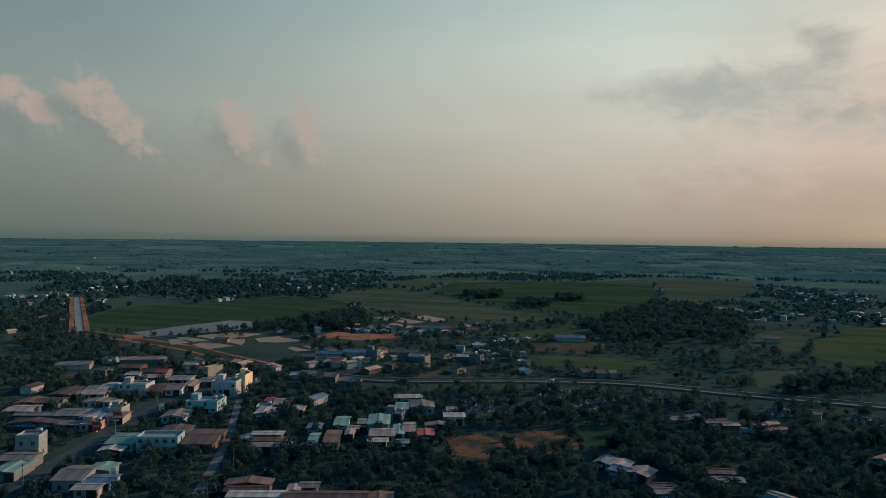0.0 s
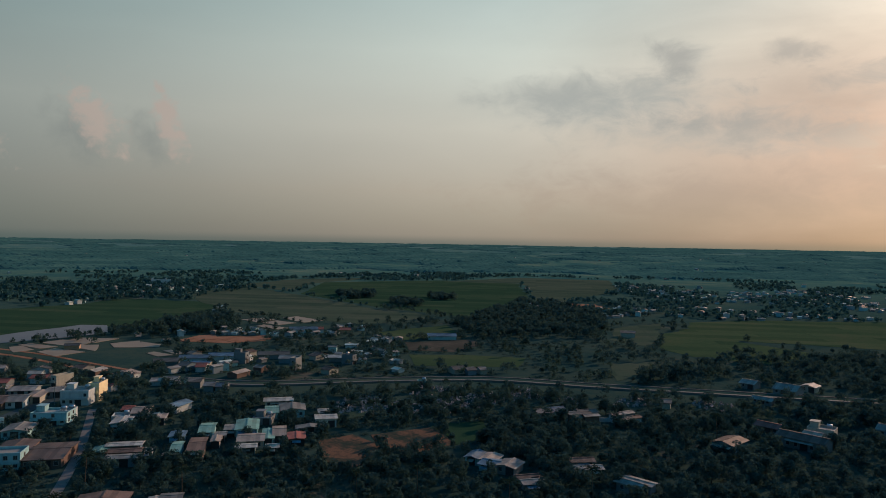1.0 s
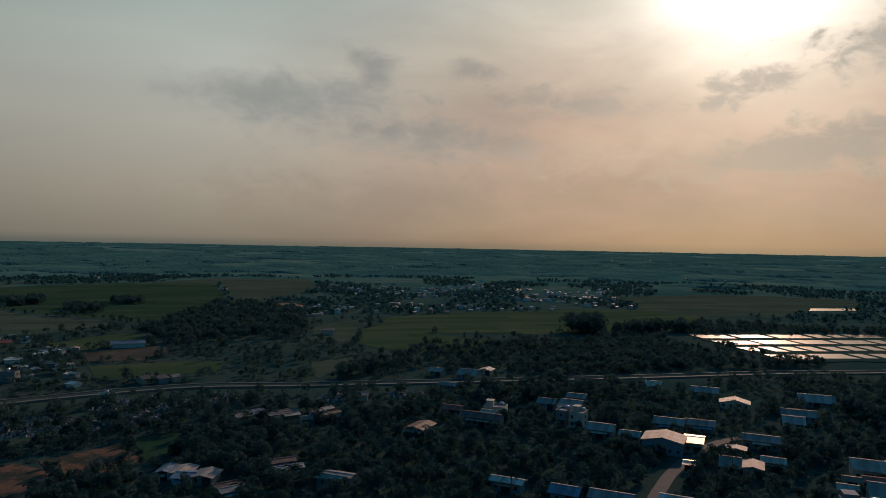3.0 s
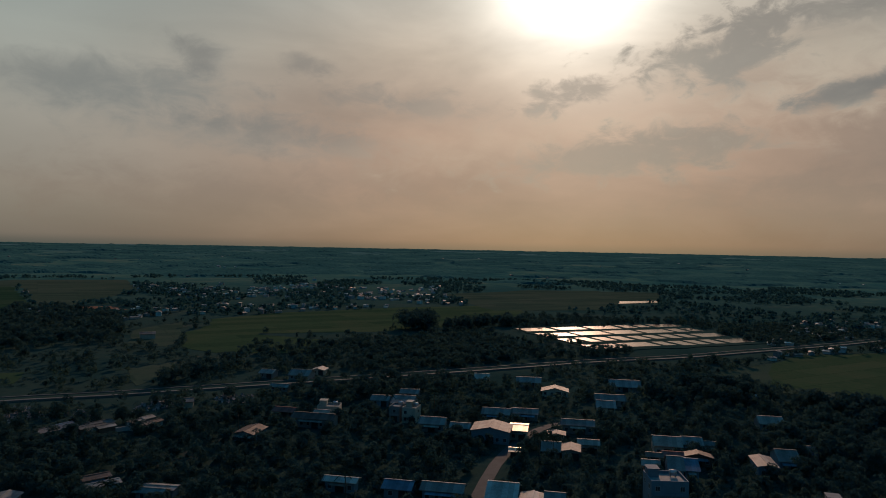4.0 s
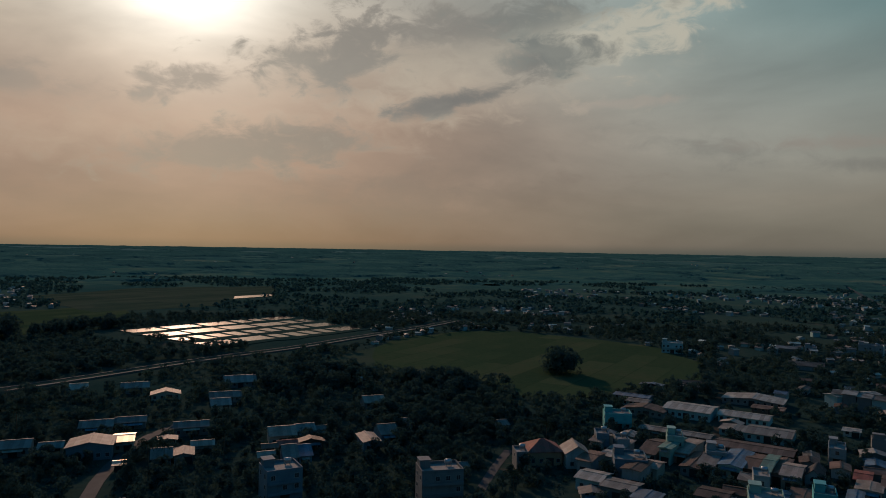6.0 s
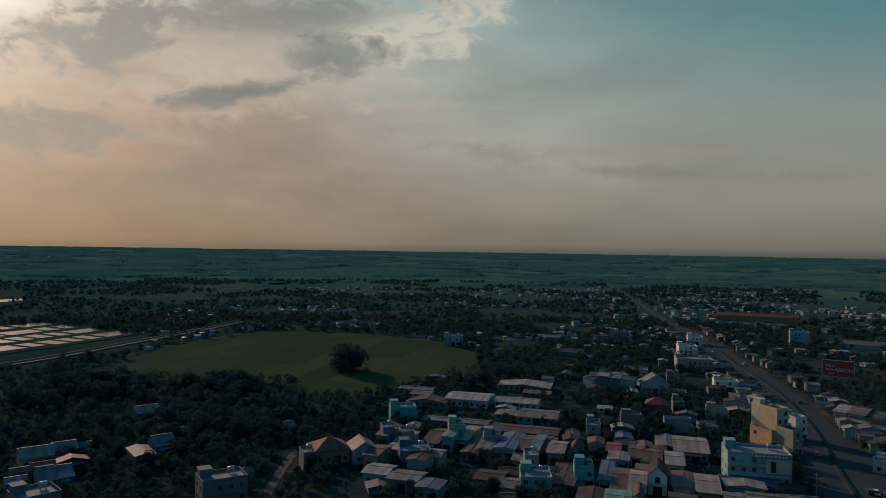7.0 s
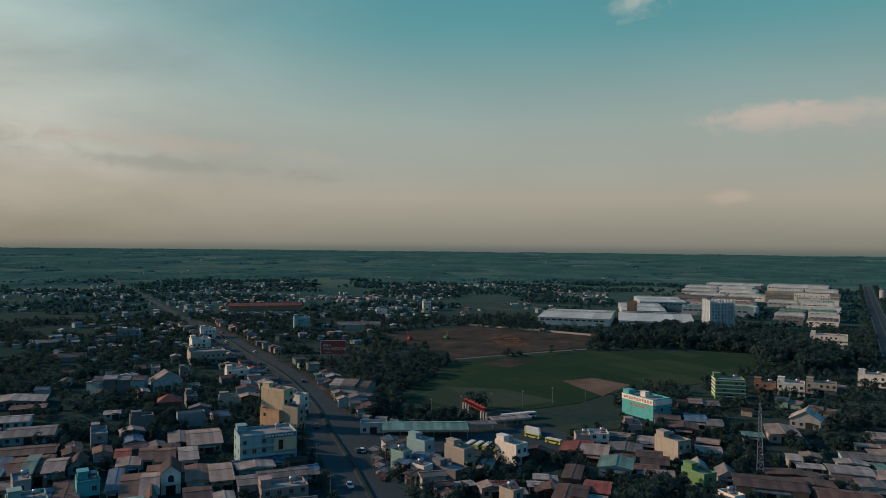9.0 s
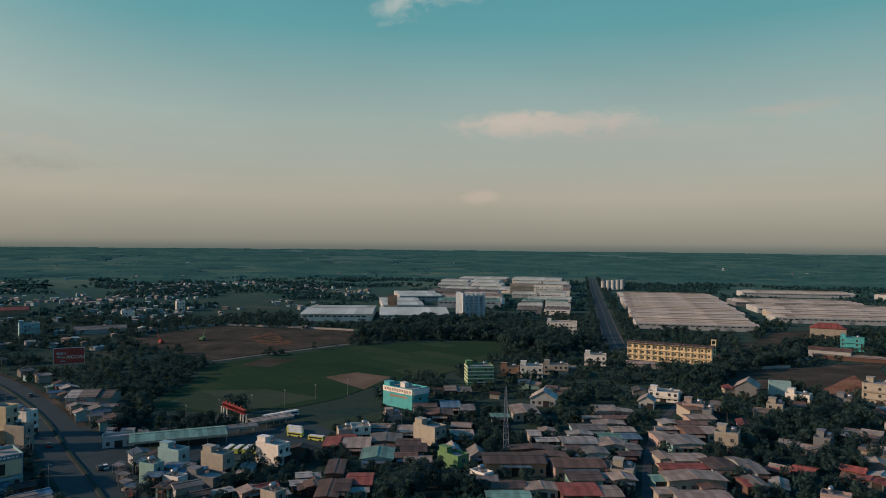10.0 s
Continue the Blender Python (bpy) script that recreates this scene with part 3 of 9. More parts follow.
def ribbon(name, points, width, mat, z, label, category="road", keep=True, side=0.0, thick=0.3, clear=0.0):
    """A strip of even width along a line of points, as a slab with edges."""
    pts = [Vector((x, y, 0)) for x, y in points]
    vs, fs = [], []
    for i, p in enumerate(pts):
        d = (pts[min(i + 1, len(pts) - 1)] - pts[max(i - 1, 0)]).normalized()
        nrm = Vector((-d.y, d.x, 0))
        for o in (side - width / 2, side + width / 2):
            q = p + nrm * o
            for h in (z, z - thick):
                vs.append((q.x, q.y, rise(q.x, q.y) + h))
    for i in range(len(pts) - 1):
        k = 4 * i
        fs += [(k, k + 4, k + 6, k + 2), (k, k + 1, k + 5, k + 4), (k + 2, k + 6, k + 7, k + 3)]
        if keep:
            LINES.append((*points[i], *points[i + 1], width / 2 + abs(side) + clear))
    ob = new(name, shape(name, vs, fs, mat))
    return tagged(ob, label, category, kind="structure")


def curve(points, step=12.0):
    """Points along a smooth line through the given ones."""
    out = []
    p = [Vector((x, y)) for x, y in points]
    p = [2 * p[0] - p[1]] + p + [2 * p[-1] - p[-2]]
    for a, b, c, d in zip(p, p[1:], p[2:], p[3:]):
        n = max(1, int((c - b).length / step))
        for i in range(n):
            t = i / n
            q = 0.5 * ((2 * b) + (c - a) * t + (2 * a - 5 * b + 4 * c - d) * t * t + (3 * b - a - 3 * c + d) * t ** 3)
            out.append((q.x, q.y))
    out.append((p[-2].x, p[-2].y))
    return out


def field(name, points, mat, z, label, category="field", keep=True, thick=0.35):
    """A flat plot with an uneven edge, lying on the land as a thin slab."""
    rnd = random.Random(len(FIELDS) * 7 + len(points))
    line = []
    for (x0, y0), (x1, y1) in zip(points, points[1:] + points[:1]):
        n = max(2, int(math.hypot(x1 - x0, y1 - y0) / 18))
        for i in range(n):
            t = i / n
            j = 0.0 if i == 0 else min(3.5, 0.03 * math.hypot(x1 - x0, y1 - y0))
            line.append((x0 + (x1 - x0) * t + rnd.uniform(-j, j), y0 + (y1 - y0) * t + rnd.uniform(-j, j)))
    n = len(line)
    area = sum(line[i][0] * line[(i + 1) % n][1] - line[(i + 1) % n][0] * line[i][1] for i in range(n))
    if area < 0:
        line.reverse()
    vs = [(x, y, rise(x, y) + z) for x, y in line] + [(x, y, rise(x, y) + z - thick) for x, y in line]
    fs = [tuple(range(n))] + [(i, i + n, (i + 1) % n + n, (i + 1) % n) for i in range(n)]
    if keep:
        FIELDS.append(points)
    return tagged(new(name, shape(name, vs, fs, mat)), label, category, kind="structure")


# ---------------------------------------------------------------- roads, water and fields
MAIN = curve([(182, 50), (208, 63), (240, 80), (275, 100), (321, 125), (364, 152), (411, 186), (471, 236), (538, 289), (599, 342), (666, 403), (901, 603), (1500, 1117)])
STREET = curve([(-237, 4), (-249, 13), (-261, 25), (-280, 39), (-301, 53), (-321, 68), (-334, 80), (-352, 98), (-362, 110)])
ribbon('street', STREET, 7.5, M['asphalt'], 0.12, 'grey asphalt town street', clear=4.0)
ribbon('lane', curve([(-209, 59), (-242, 76), (-267, 88), (-295, 100), (-327, 113)]), 3.2, M['path'], 0.10, 'narrow worn concrete lane', clear=1.5)
ribbon('lane', curve([(-15, 215), (-11, 250), (-4, 279), (5, 302), (18, 320)]), 4.5, M['street'], 0.11, 'worn grey village street', clear=3.0)
ribbon('lane', curve([(197, -88), (207, -93), (254, -115), (295, -139), (331, -165)]), 3.2, M['street'], 0.10, 'narrow worn concrete lane', clear=2.0)
ribbon('lane', curve([(193, 196), (226, 227), (271, 272), (294, 292)]), 3, M['soil'], 0.10, 'narrow pale dirt lane')
ribbon('lane', curve([(101, 200), (117, 220), (131, 236)]), 3.2, M['street'], 0.10, 'narrow worn concrete lane', clear=2.0)
ribbon('lane', curve([(482, 86), (513, 51), (559, -5)]), 4, M['path'], 0.10, 'narrow pale dirt lane')
AVENUE = curve([(497, -203), (576, -227), (769, -293), (1155, -425), (1741, -628)], 20)
ribbon('avenue', AVENUE, 14, M['asphalt'], 0.12, 'long straight grey asphalt avenue to the factories')
for side in (-7.4, 0.0, 7.4):
    ribbon('kerb', AVENUE, 0.9, M['path'], 0.3, 'pale concrete kerb of the straight avenue', 'kerb', keep=False, side=side)
ribbon('lane', curve([(297, 88), (313, 66), (335, 36), (367, -3)]), 3.2, M['street'], 0.10, 'narrow worn concrete lane', clear=2.0)
EARTH = curve([(-621, 89), (-556, 114), (-499, 135), (-449, 146), (-405, 156)])
for s, m, w in ((-6.5, 'red_soil', 3.5), (0, 'ground', 6), (6.5, 'red_soil', 3)):
    ribbon('earth_road' if m == 'red_soil' else 'ditch', EARTH, w, M[m], 0.14 if m == 'red_soil' else 0.08, 'red earth bank road along the canal' if m == 'red_soil' else 'dark grassy ditch between the earth roads', side=s)
ribbon('lane', curve([(-432, 46), (-435, 66), (-428, 94)]), 3.2, M['street'], 0.10, 'narrow worn concrete lane', clear=2.0)
ribbon('lane', curve([(-178, 253), (-160, 272)]), 3, M['soil'], 0.10, 'narrow pale dirt lane')
EMBANKMENT = curve([(-362, 166), (-326, 191), (-291, 246), (-266, 280), (-245, 301), (-206, 322), (-175, 342), (-134, 368), (-36, 431), (47, 487), (108, 520), (172, 565), (247, 617), (308, 665)])
POND_CORNERS = [(-18, 674), (146, 766), (198, 622), (56, 540)]

NEAR = [p for p in MAIN if math.hypot(*p) < 760]
FAR = [p for p in MAIN if math.hypot(*p) > 740]
ribbon("road", NEAR, 19, M["asphalt"], 0.12, "wide grey asphalt highway with two carriageways", clear=1.5)
ribbon("road", FAR, 8, M["asphalt"], 0.11, "straight grey highway running towards the skyline")
ribbon("median", NEAR, 1.8, M["street"], 0.42, "low concrete kerbed median strip of the highway", "kerb", keep=False)
ribbon("median_grass", NEAR, 0.9, M["ground"], 0.75, "thin dark grass on the median strip", "grass", keep=False, thick=0.4)
ribbon("parking_strip", NEAR[:12], 8, M["asphalt"], 0.115, "wide paved strip before the roadside stalls", "pavement", keep=False, side=-13.4)
for s in (-11.2, 11.2):
    ribbon("shoulder", NEAR, 3.2, M["soil"], 0.10, "dusty earth shoulder beside the highway", "shoulder", keep=False, side=s)
for s, w, key, z, text in ((0, 2.2, "path", 0.9, "pale concrete embankment road"), (5, 7, "ground", 0.45, "dark grassy strip between two pale roads"), (9.5, 1.0, "path", 0.8, "pale concrete canal edge")):
    ribbon("embankment", EMBANKMENT, w, M[key], z, text, "road", side=s, thick=1.2, clear=4.0)
CANAL = [(-616 - 59 * i, 85 + 7.5 * i) for i in range(7)]
for s, w, key, z, text in ((-5.5, 4, "red_soil", 0.8, "red earth canal bank"), (0, 6, "canal_water", 0.2, "still pale canal water"), (5.5, 4, "red_soil", 0.8, "red earth canal bank")):
    ribbon("canal" if s == 0 else "bank", CANAL, w, M[key], z, text, "canal", side=s, thick=1.0)


def ponds():
    """The grid of fish ponds with narrow earth banks between."""
    a, b, c, d = [Vector(p) for p in POND_CORNERS]
    rnd = random.Random(5)
    nu, nv = 5, 4
    field("pond_banks", [tuple(a), tuple(b), tuple(c), tuple(d)], M["ground"], 0.5, "low dark earth banks round the fish ponds", "bank", thick=0.9)

    def at(u, v):
        return a.lerp(b, u).lerp(d.lerp(c, u), v)
    for i in range(nu):
        for j in range(nv):
            halves = ((0.0, 0.5), (0.5, 1.0)) if (i > 2 or j > 1) and rnd.random() < 0.6 else ((0.0, 1.0),)
            for p, q in halves:
                u0, u1 = (i + p + rnd.uniform(0.04, 0.09)) / nu, (i + q - rnd.uniform(0.05, 0.10)) / nu
                v0, v1 = (j + rnd.uniform(0.07, 0.14)) / nv, (j + rnd.uniform(0.66, 0.78)) / nv
                quad = [at(u0, v0), at(u1, v0 + rnd.uniform(0, 0.012)), at(u1, v1), at(u0, v1 - rnd.uniform(0, 0.012))]
                field("fish_pond", [(w.x, w.y) for w in quad], M["water"], 0.56 + 0.002 * (i + j), "shallow shining fish pond between earth banks", "pond", keep=False, thick=0.2)
    field("fish_pond", [(124, 1022), (131, 1066), (192, 1100), (186, 1062)], M["water"], 0.5, "long shining pond beyond the far paddy", "pond", thick=0.6)


ponds()

field('rice_field', [(-629, 94), (-733, 108), (-818, 154), (-836, 278), (-886, 339), (-775, 407), (-670, 348), (-606, 251), (-614, 223), (-631, 206), (-600, 120)], M['paddy'], 0.050, 'bright green paddy field', 'field')
field('mud_flat', [(-600, 120), (-642, 212), (-625, 227), (-577, 210), (-568, 152), (-565, 124)], M['silt'], 0.236, 'grey wet silt flat beside the paddy', 'flat')
field('fish_pond', [(-544, 134), (-545, 142), (-522, 143), (-518, 130)], M['muddy'], 0.240, 'pale muddy fish pond between earth banks', 'pond')
field('fish_pond', [(-551, 141), (-553, 150), (-526, 159), (-524, 147)], M['muddy'], 0.244, 'pale muddy fish pond between earth banks', 'pond')
field('fish_pond', [(-553, 155), (-559, 172), (-533, 184), (-519, 168)], M['muddy'], 0.248, 'pale muddy fish pond between earth banks', 'pond')
field('fish_pond', [(-557, 176), (-562, 186), (-540, 205), (-529, 184)], M['muddy'], 0.252, 'pale muddy fish pond between earth banks', 'pond')
field('fish_pond', [(-524, 173), (-518, 183), (-491, 171), (-510, 167)], M['muddy'], 0.256, 'pale muddy fish pond between earth banks', 'pond')
field('fish_pond', [(-511, 142), (-519, 155), (-491, 165), (-485, 145)], M['muddy'], 0.260, 'pale muddy fish pond between earth banks', 'pond')
field('fish_pond', [(-519, 191), (-520, 212), (-487, 202), (-498, 186)], M['muddy'], 0.264, 'pale muddy fish pond between earth banks', 'pond')
field('fish_pond', [(-514, 211), (-493, 216), (-482, 210), (-488, 200)], M['muddy'], 0.268, 'pale muddy fish pond between earth banks', 'pond')
field('fish_pond', [(-462, 193), (-465, 199), (-443, 203), (-444, 193)], M['muddy'], 0.272, 'pale muddy fish pond between earth banks', 'pond')
field('fish_pond', [(-465, 205), (-466, 211), (-444, 213), (-446, 205)], M['muddy'], 0.276, 'pale muddy fish pond between earth banks', 'pond')
field('fish_pond', [(-457, 218), (-458, 224), (-445, 224), (-446, 217)], M['muddy'], 0.280, 'pale muddy fish pond between earth banks', 'pond')
field('fish_pond', [(-565, 226), (-567, 233), (-539, 221), (-543, 218)], M['muddy'], 0.284, 'pale muddy fish pond between earth banks', 'pond')
field('fish_pond', [(-597, 338), (-600, 365), (-578, 363), (-570, 338)], M['muddy'], 0.288, 'pale muddy fish pond between earth banks', 'pond')
field('fish_pond', [(-586, 376), (-589, 394), (-545, 394), (-542, 370)], M['muddy'], 0.292, 'pale muddy fish pond between earth banks', 'pond')
field('fish_pond', [(-564, 340), (-572, 360), (-544, 363), (-540, 342)], M['muddy'], 0.296, 'pale muddy fish pond between earth banks', 'pond')
field('fish_pond', [(-546, 323), (-551, 334), (-515, 338), (-514, 325)], M['muddy'], 0.300, 'pale muddy fish pond between earth banks', 'pond')
field('earth_patch', [(-586, 110), (-581, 125), (-556, 118), (-556, 107)], M['red_soil'], 0.306, 'small orange bare earth patch', 'field')
field('earth_patch', [(-506, 236), (-520, 258), (-516, 270), (-493, 258), (-495, 234)], M['red_soil'], 0.310, 'orange bare earth patch beside the ponds', 'field')
field('earth_patch', [(-482, 260), (-489, 278), (-480, 298), (-468, 290), (-467, 259)], M['red_soil'], 0.314, 'orange graded earth strip', 'field')
field('rice_field', [(-827, 559), (-1028, 743), (-967, 965), (-836, 1050), (-548, 721), (-477, 524), (-537, 524), (-613, 523)], M['paddy'], 0.094, 'light green paddy field', 'field')
field('meadow', [(-936, 949), (-950, 1195), (-783, 1291), (-599, 1019), (-531, 754), (-556, 738), (-809, 1033)], M['grass'], 0.098, 'wide dull green meadow', 'meadow')
field('meadow', [(-1035, 542), (-1134, 766), (-1103, 941), (-1010, 706), (-880, 574), (-1045, 590)], M['grass'], 0.102, 'wide dull green meadow', 'meadow')
field('meadow', [(-448, 376), (-450, 464), (-392, 418), (-401, 366)], M['paddy_yellow'], 0.106, 'pale green meadow', 'meadow')
field('meadow', [(-337, 567), (-331, 639), (-288, 559), (-253, 481), (-299, 494)], M['grass'], 0.110, 'dull green meadow', 'meadow')
field('rice_field', [(-897, 417), (-1020, 576), (-810, 547), (-601, 505), (-544, 511), (-498, 498), (-498, 405), (-618, 376), (-662, 367)], M['grass'], 0.114, 'dull green meadow', 'field')
field('bare_field', [(-526, 747), (-484, 765), (-443, 732), (-469, 697)], M['red_soil'], 0.118, 'reddish bare earth field', 'field')
field('bare_field', [(-500, 233), (-509, 257), (-487, 307), (-464, 282), (-469, 256)], M['red_soil'], 0.122, 'reddish bare earth yard', 'field')
field('rice_field', [(-348, 322), (-320, 352), (-288, 372), (-270, 341), (-290, 319), (-315, 296)], M['paddy_yellow'], 0.126, 'yellow-green paddy field', 'field')
field('bare_field', [(-392, 358), (-370, 407), (-348, 400), (-336, 352), (-362, 335)], M['soil'], 0.130, 'brown ploughed field', 'field')
field('rice_field', [(-290, 568), (-294, 704), (-254, 642), (-195, 493), (-216, 466), (-247, 481)], M['paddy_yellow'], 0.134, 'ripening paddy field', 'field')
field('meadow', [(-239, 396), (-221, 433), (-208, 411), (-206, 350)], M['grass'], 0.138, 'green meadow with scattered trees', 'meadow')
field('vegetable_plot', [(-208, 209), (-198, 227), (-180, 211), (-182, 193)], M['paddy'], 0.142, 'green vegetable plot', 'plot')
field('clearing', [(-221, 158), (-219, 173), (-200, 172), (-189, 157), (-186, 145), (-200, 145)], M['dry_earth'], 0.146, 'dry orange clearing among scrub', 'clearing')
field('clearing', [(-214, 178), (-206, 203), (-182, 193), (-184, 174), (-194, 169)], M['dry_earth'], 0.150, 'brown cleared plot', 'clearing')
field('meadow', [(-254, 187), (-246, 211), (-236, 208), (-240, 183)], M['grass'], 0.154, 'green grass strip', 'meadow')
field('rice_field', [(-315, 668), (-274, 751), (-164, 859), (-7, 953), (-10, 754), (-73, 674), (-135, 613), (-226, 577), (-262, 562)], M['paddy_yellow'], 0.158, 'light green paddy strips', 'field')
field('rice_field', [(-265, 519), (-233, 568), (-166, 550), (-137, 525), (-161, 478), (-201, 470)], M['paddy_yellow'], 0.162, 'ripe yellow paddy field', 'field')
field('rice_field', [(-122, 1118), (-10, 1283), (125, 1322), (98, 1032), (5, 1016), (-85, 966)], M['grass'], 0.166, 'far dull green paddy', 'field')
field('rice_field', [(-146, 1117), (18, 1286), (229, 1315), (207, 1132), (132, 1043), (86, 907), (-43, 856)], M['grass'], 0.170, 'far dull green paddy', 'field')
field('rice_field', [(86, 430), (163, 509), (234, 558), (294, 532), (342, 476), (344, 421), (264, 336), (216, 345), (183, 385)], M['grass'], 0.174, 'dim green field beyond the road', 'field')
field('rice_field', [(167, 512), (203, 556), (275, 587), (319, 577), (381, 454), (358, 375), (308, 323), (268, 318), (225, 309), (204, 302), (170, 333), (188, 377), (168, 411), (139, 427)], M['paddy_yellow'], 0.178, 'wide ripening paddy field', 'field')
field('rice_field', [(348, 93), (405, 86), (470, 85), (498, 50), (550, -5), (565, -68), (568, -125), (496, -116), (446, -80), (413, -50), (401, -26), (359, 2), (341, 23), (332, 53)], M['paddy'], 0.182, 'dark green paddy field', 'field')
field('bare_field', [(581, 177), (619, 164), (688, 121), (640, -26), (569, -7), (519, 52), (486, 87), (530, 125)], M['soil'], 0.186, 'brown bare construction field', 'field')
field('bare_field', [(606, 79), (641, 64), (594, 50), (559, 32), (554, 60)], M['dry_earth'], 0.190, 'graded orange earth', 'field')
field('rice_field', [(438, 17), (488, -12), (525, -102), (468, -85), (422, -31)], M['paddy'], 0.194, 'bright green paddy plot', 'field')
field('bare_field', [(418, 11), (432, -8), (415, -28), (380, -11)], M['straw'], 0.198, 'tan harvested plot', 'field')
field('bare_field', [(464, 66), (493, 53), (484, 31), (456, 46)], M['soil'], 0.202, 'brown fallow plot', 'field')
field('rice_field', [(357, 86), (385, 76), (385, 41), (361, 12), (342, 34), (334, 59)], M['grass'], 0.206, 'dull green rough grass', 'field')
field('meadow', [(299, 20), (317, 2), (330, -21), (318, -23), (306, -8), (293, 9)], M['grass'], 0.210, 'grass beside the bus yard', 'meadow')
field('bare_field', [(404, -226), (428, -300), (441, -371), (354, -299), (342, -266), (358, -258), (361, -223)], M['soil'], 0.214, 'dry brown open lot', 'field')
field('bare_field', [(357, -262), (396, -312), (341, -281), (327, -248)], M['red_soil'], 0.218, 'red earth lot', 'field')
field('bare_field', [(605, -395), (624, -449), (544, -389), (453, -279), (456, -243)], M['soil'], 0.222, 'brown lot beside the factories', 'field')
field('bus_yard', [(275, 81), (310, 40), (312, 17), (292, 2), (267, 9), (256, 49), (253, 70)], M['asphalt'], 0.226, 'grey asphalt bus yard', 'yard')
field('forecourt', [(302, 104), (303, 90), (274, 72), (254, 78), (267, 92)], M['asphalt'], 0.230, 'paved forecourt at the crossing', 'forecourt')


# ---------------------------------------------------------------- houses
def gable(w, d, h, pitch, over, thick=0.14, along=True):
    """A sheet roof of two slopes with eaves; the ridge runs along x, or along y."""
    if not along:
        vs, fs = gable(d, w, h, pitch, over, thick)
        return [(-y, x, z) for x, y, z in vs], fs
    a, b = w / 2 + over, d / 2 + over
    top = h + (d / 2) * pitch
    eave = h - over * pitch
    vs = [(s * a, y, z) for y, z in ((-b, eave), (0, top), (b, eave)) for s in (-1, 1)]
    vs += [(x, y, z + thick) for x, y, z in vs]
    fs = [(0, 1, 3, 2)[::-1], (2, 3, 5, 4)[::-1], (6, 7, 9, 8), (8, 9, 11, 10), (0, 6, 7, 1)[::-1], (4, 5, 11, 10)[::-1],
          (0, 2, 8, 6)[::-1], (2, 4, 10, 8)[::-1], (1, 7, 9, 3)[::-1], (3, 9, 11, 5)[::-1]]
    # ridge cap
    v2, f2 = boxes((-a, a, -0.25, 0.25, top + thick - 0.04, top + thick + 0.10))
    fs += [tuple(i + len(vs) for i in f) for f in f2]
    return vs + v2, fs


def hipped(w, d, h, pitch, over, thick=0.16):
    a, b = w / 2 + over, d / 2 + over
    run = min(a, b)
    top = h + run * pitch
    vs = [(-a, -b, h), (a, -b, h), (a, b, h), (-a, b, h)]
    vs += [(-a + run, 0, top), (a - run, 0, top)] if a >= b else [(0, -b + run, top), (0, b - run, top)]
    fs = [(0, 1, 5, 4), (1, 2, 5), (2, 3, 4, 5), (3, 0, 4)] if a >= b else [(0, 1, 4), (1, 2, 5, 4), (2, 3, 5), (3, 0, 4, 5)]
    v2, f2 = boxes((-a, a, -b, b, h - thick, h - 0.01))
    fs += [tuple(i + 6 for i in f) for f in f2]
    return vs + v2, fs


def gable_walls(w, d, h, pitch, along=True):
    """Walls of a house whose end walls rise to the ridge."""
    if not along:
        vs, fs = gable_walls(d, w, h, pitch)
        return [(-y, x, z) for x, y, z in vs], fs
    a, b, top = w / 2, d / 2, h + d / 2 * pitch - 0.02
    vs = [(s * a, y, z) for s in (-1, 1) for y, z in ((-b, 0), (b, 0), (b, h), (0, top), (-b, h))]
    fs = [(0, 4, 3, 2, 1), (5, 6, 7, 8, 9), (0, 5, 9, 4), (1, 2, 7, 6)]
    return vs, fs


WINDOW = shape("window", *boxes((-0.7, 0.7, -0.10, 0.0, 0.0, 0.1), (-0.7, 0.7, -0.06, 0.0, 1.4, 1.5), (-0.7, -0.6, -0.06, 0.0, 0.1, 1.4), (0.6, 0.7, -0.06, 0.0, 0.1, 1.4),
                               (-0.04, 0.04, -0.05, 0.0, 0.1, 1.4)), M["frame"])
ONE_WINDOW = shape("window", *boxes((-0.7, 0.7, -0.10, 0.0, 0.0, 0.1), (-0.7, 0.7, -0.06, 0.0, 1.4, 1.5), (-0.7, -0.6, -0.06, 0.0, 0.1, 1.4), (0.6, 0.7, -0.06, 0.0, 0.1, 1.4),
                                   (-0.6, 0.6, -0.03, 0.0, 0.1, 1.4)), M["frame"])
ONE_WINDOW.materials.append(M["glass"])
for face in list(ONE_WINDOW.polygons)[24:]:
    face.material_index = 1
PANE = shape("pane", *boxes((-0.6, 0.6, -0.03, 0.0, 0.1, 1.4)), M["glass"])
DOOR = shape("door", *boxes((-1.3, 1.3, -0.05, 0.0, 0.0, 2.6), (-1.4, 1.4, -0.09, 0.0, 2.6, 2.75), (-1.4, -1.3, -0.09, 0.0, 0.0, 2.6), (1.3, 1.4, -0.09, 0.0, 0.0, 2.6)), M["dark"])


def ring_shape(r, length, n=12):
    vs = [(x, r * math.cos(2 * math.pi * k / n), r * math.sin(2 * math.pi * k / n)) for x in (-length / 2, length / 2) for k in range(n)]
    fs = [(k, (k + 1) % n, (k + 1) % n + n, k + n) for k in range(n)] + [tuple(range(n))[::-1], tuple(range(n, 2 * n))]
    return vs, fs


TANK = shape("water_tank", *ring_shape(0.7, 2.0), M["steel"], True)
TANK_LEGS = shape("tank_stand", *boxes((-0.8, -0.7, -0.6, 0.6, 0, 0.75), (0.7, 0.8, -0.6, 0.6, 0, 0.75), (-0.8, 0.8, -0.6, -0.5, 0.6, 0.7), (-0.8, 0.8, 0.5, 0.6, 0.6, 0.7)), M["steel"])


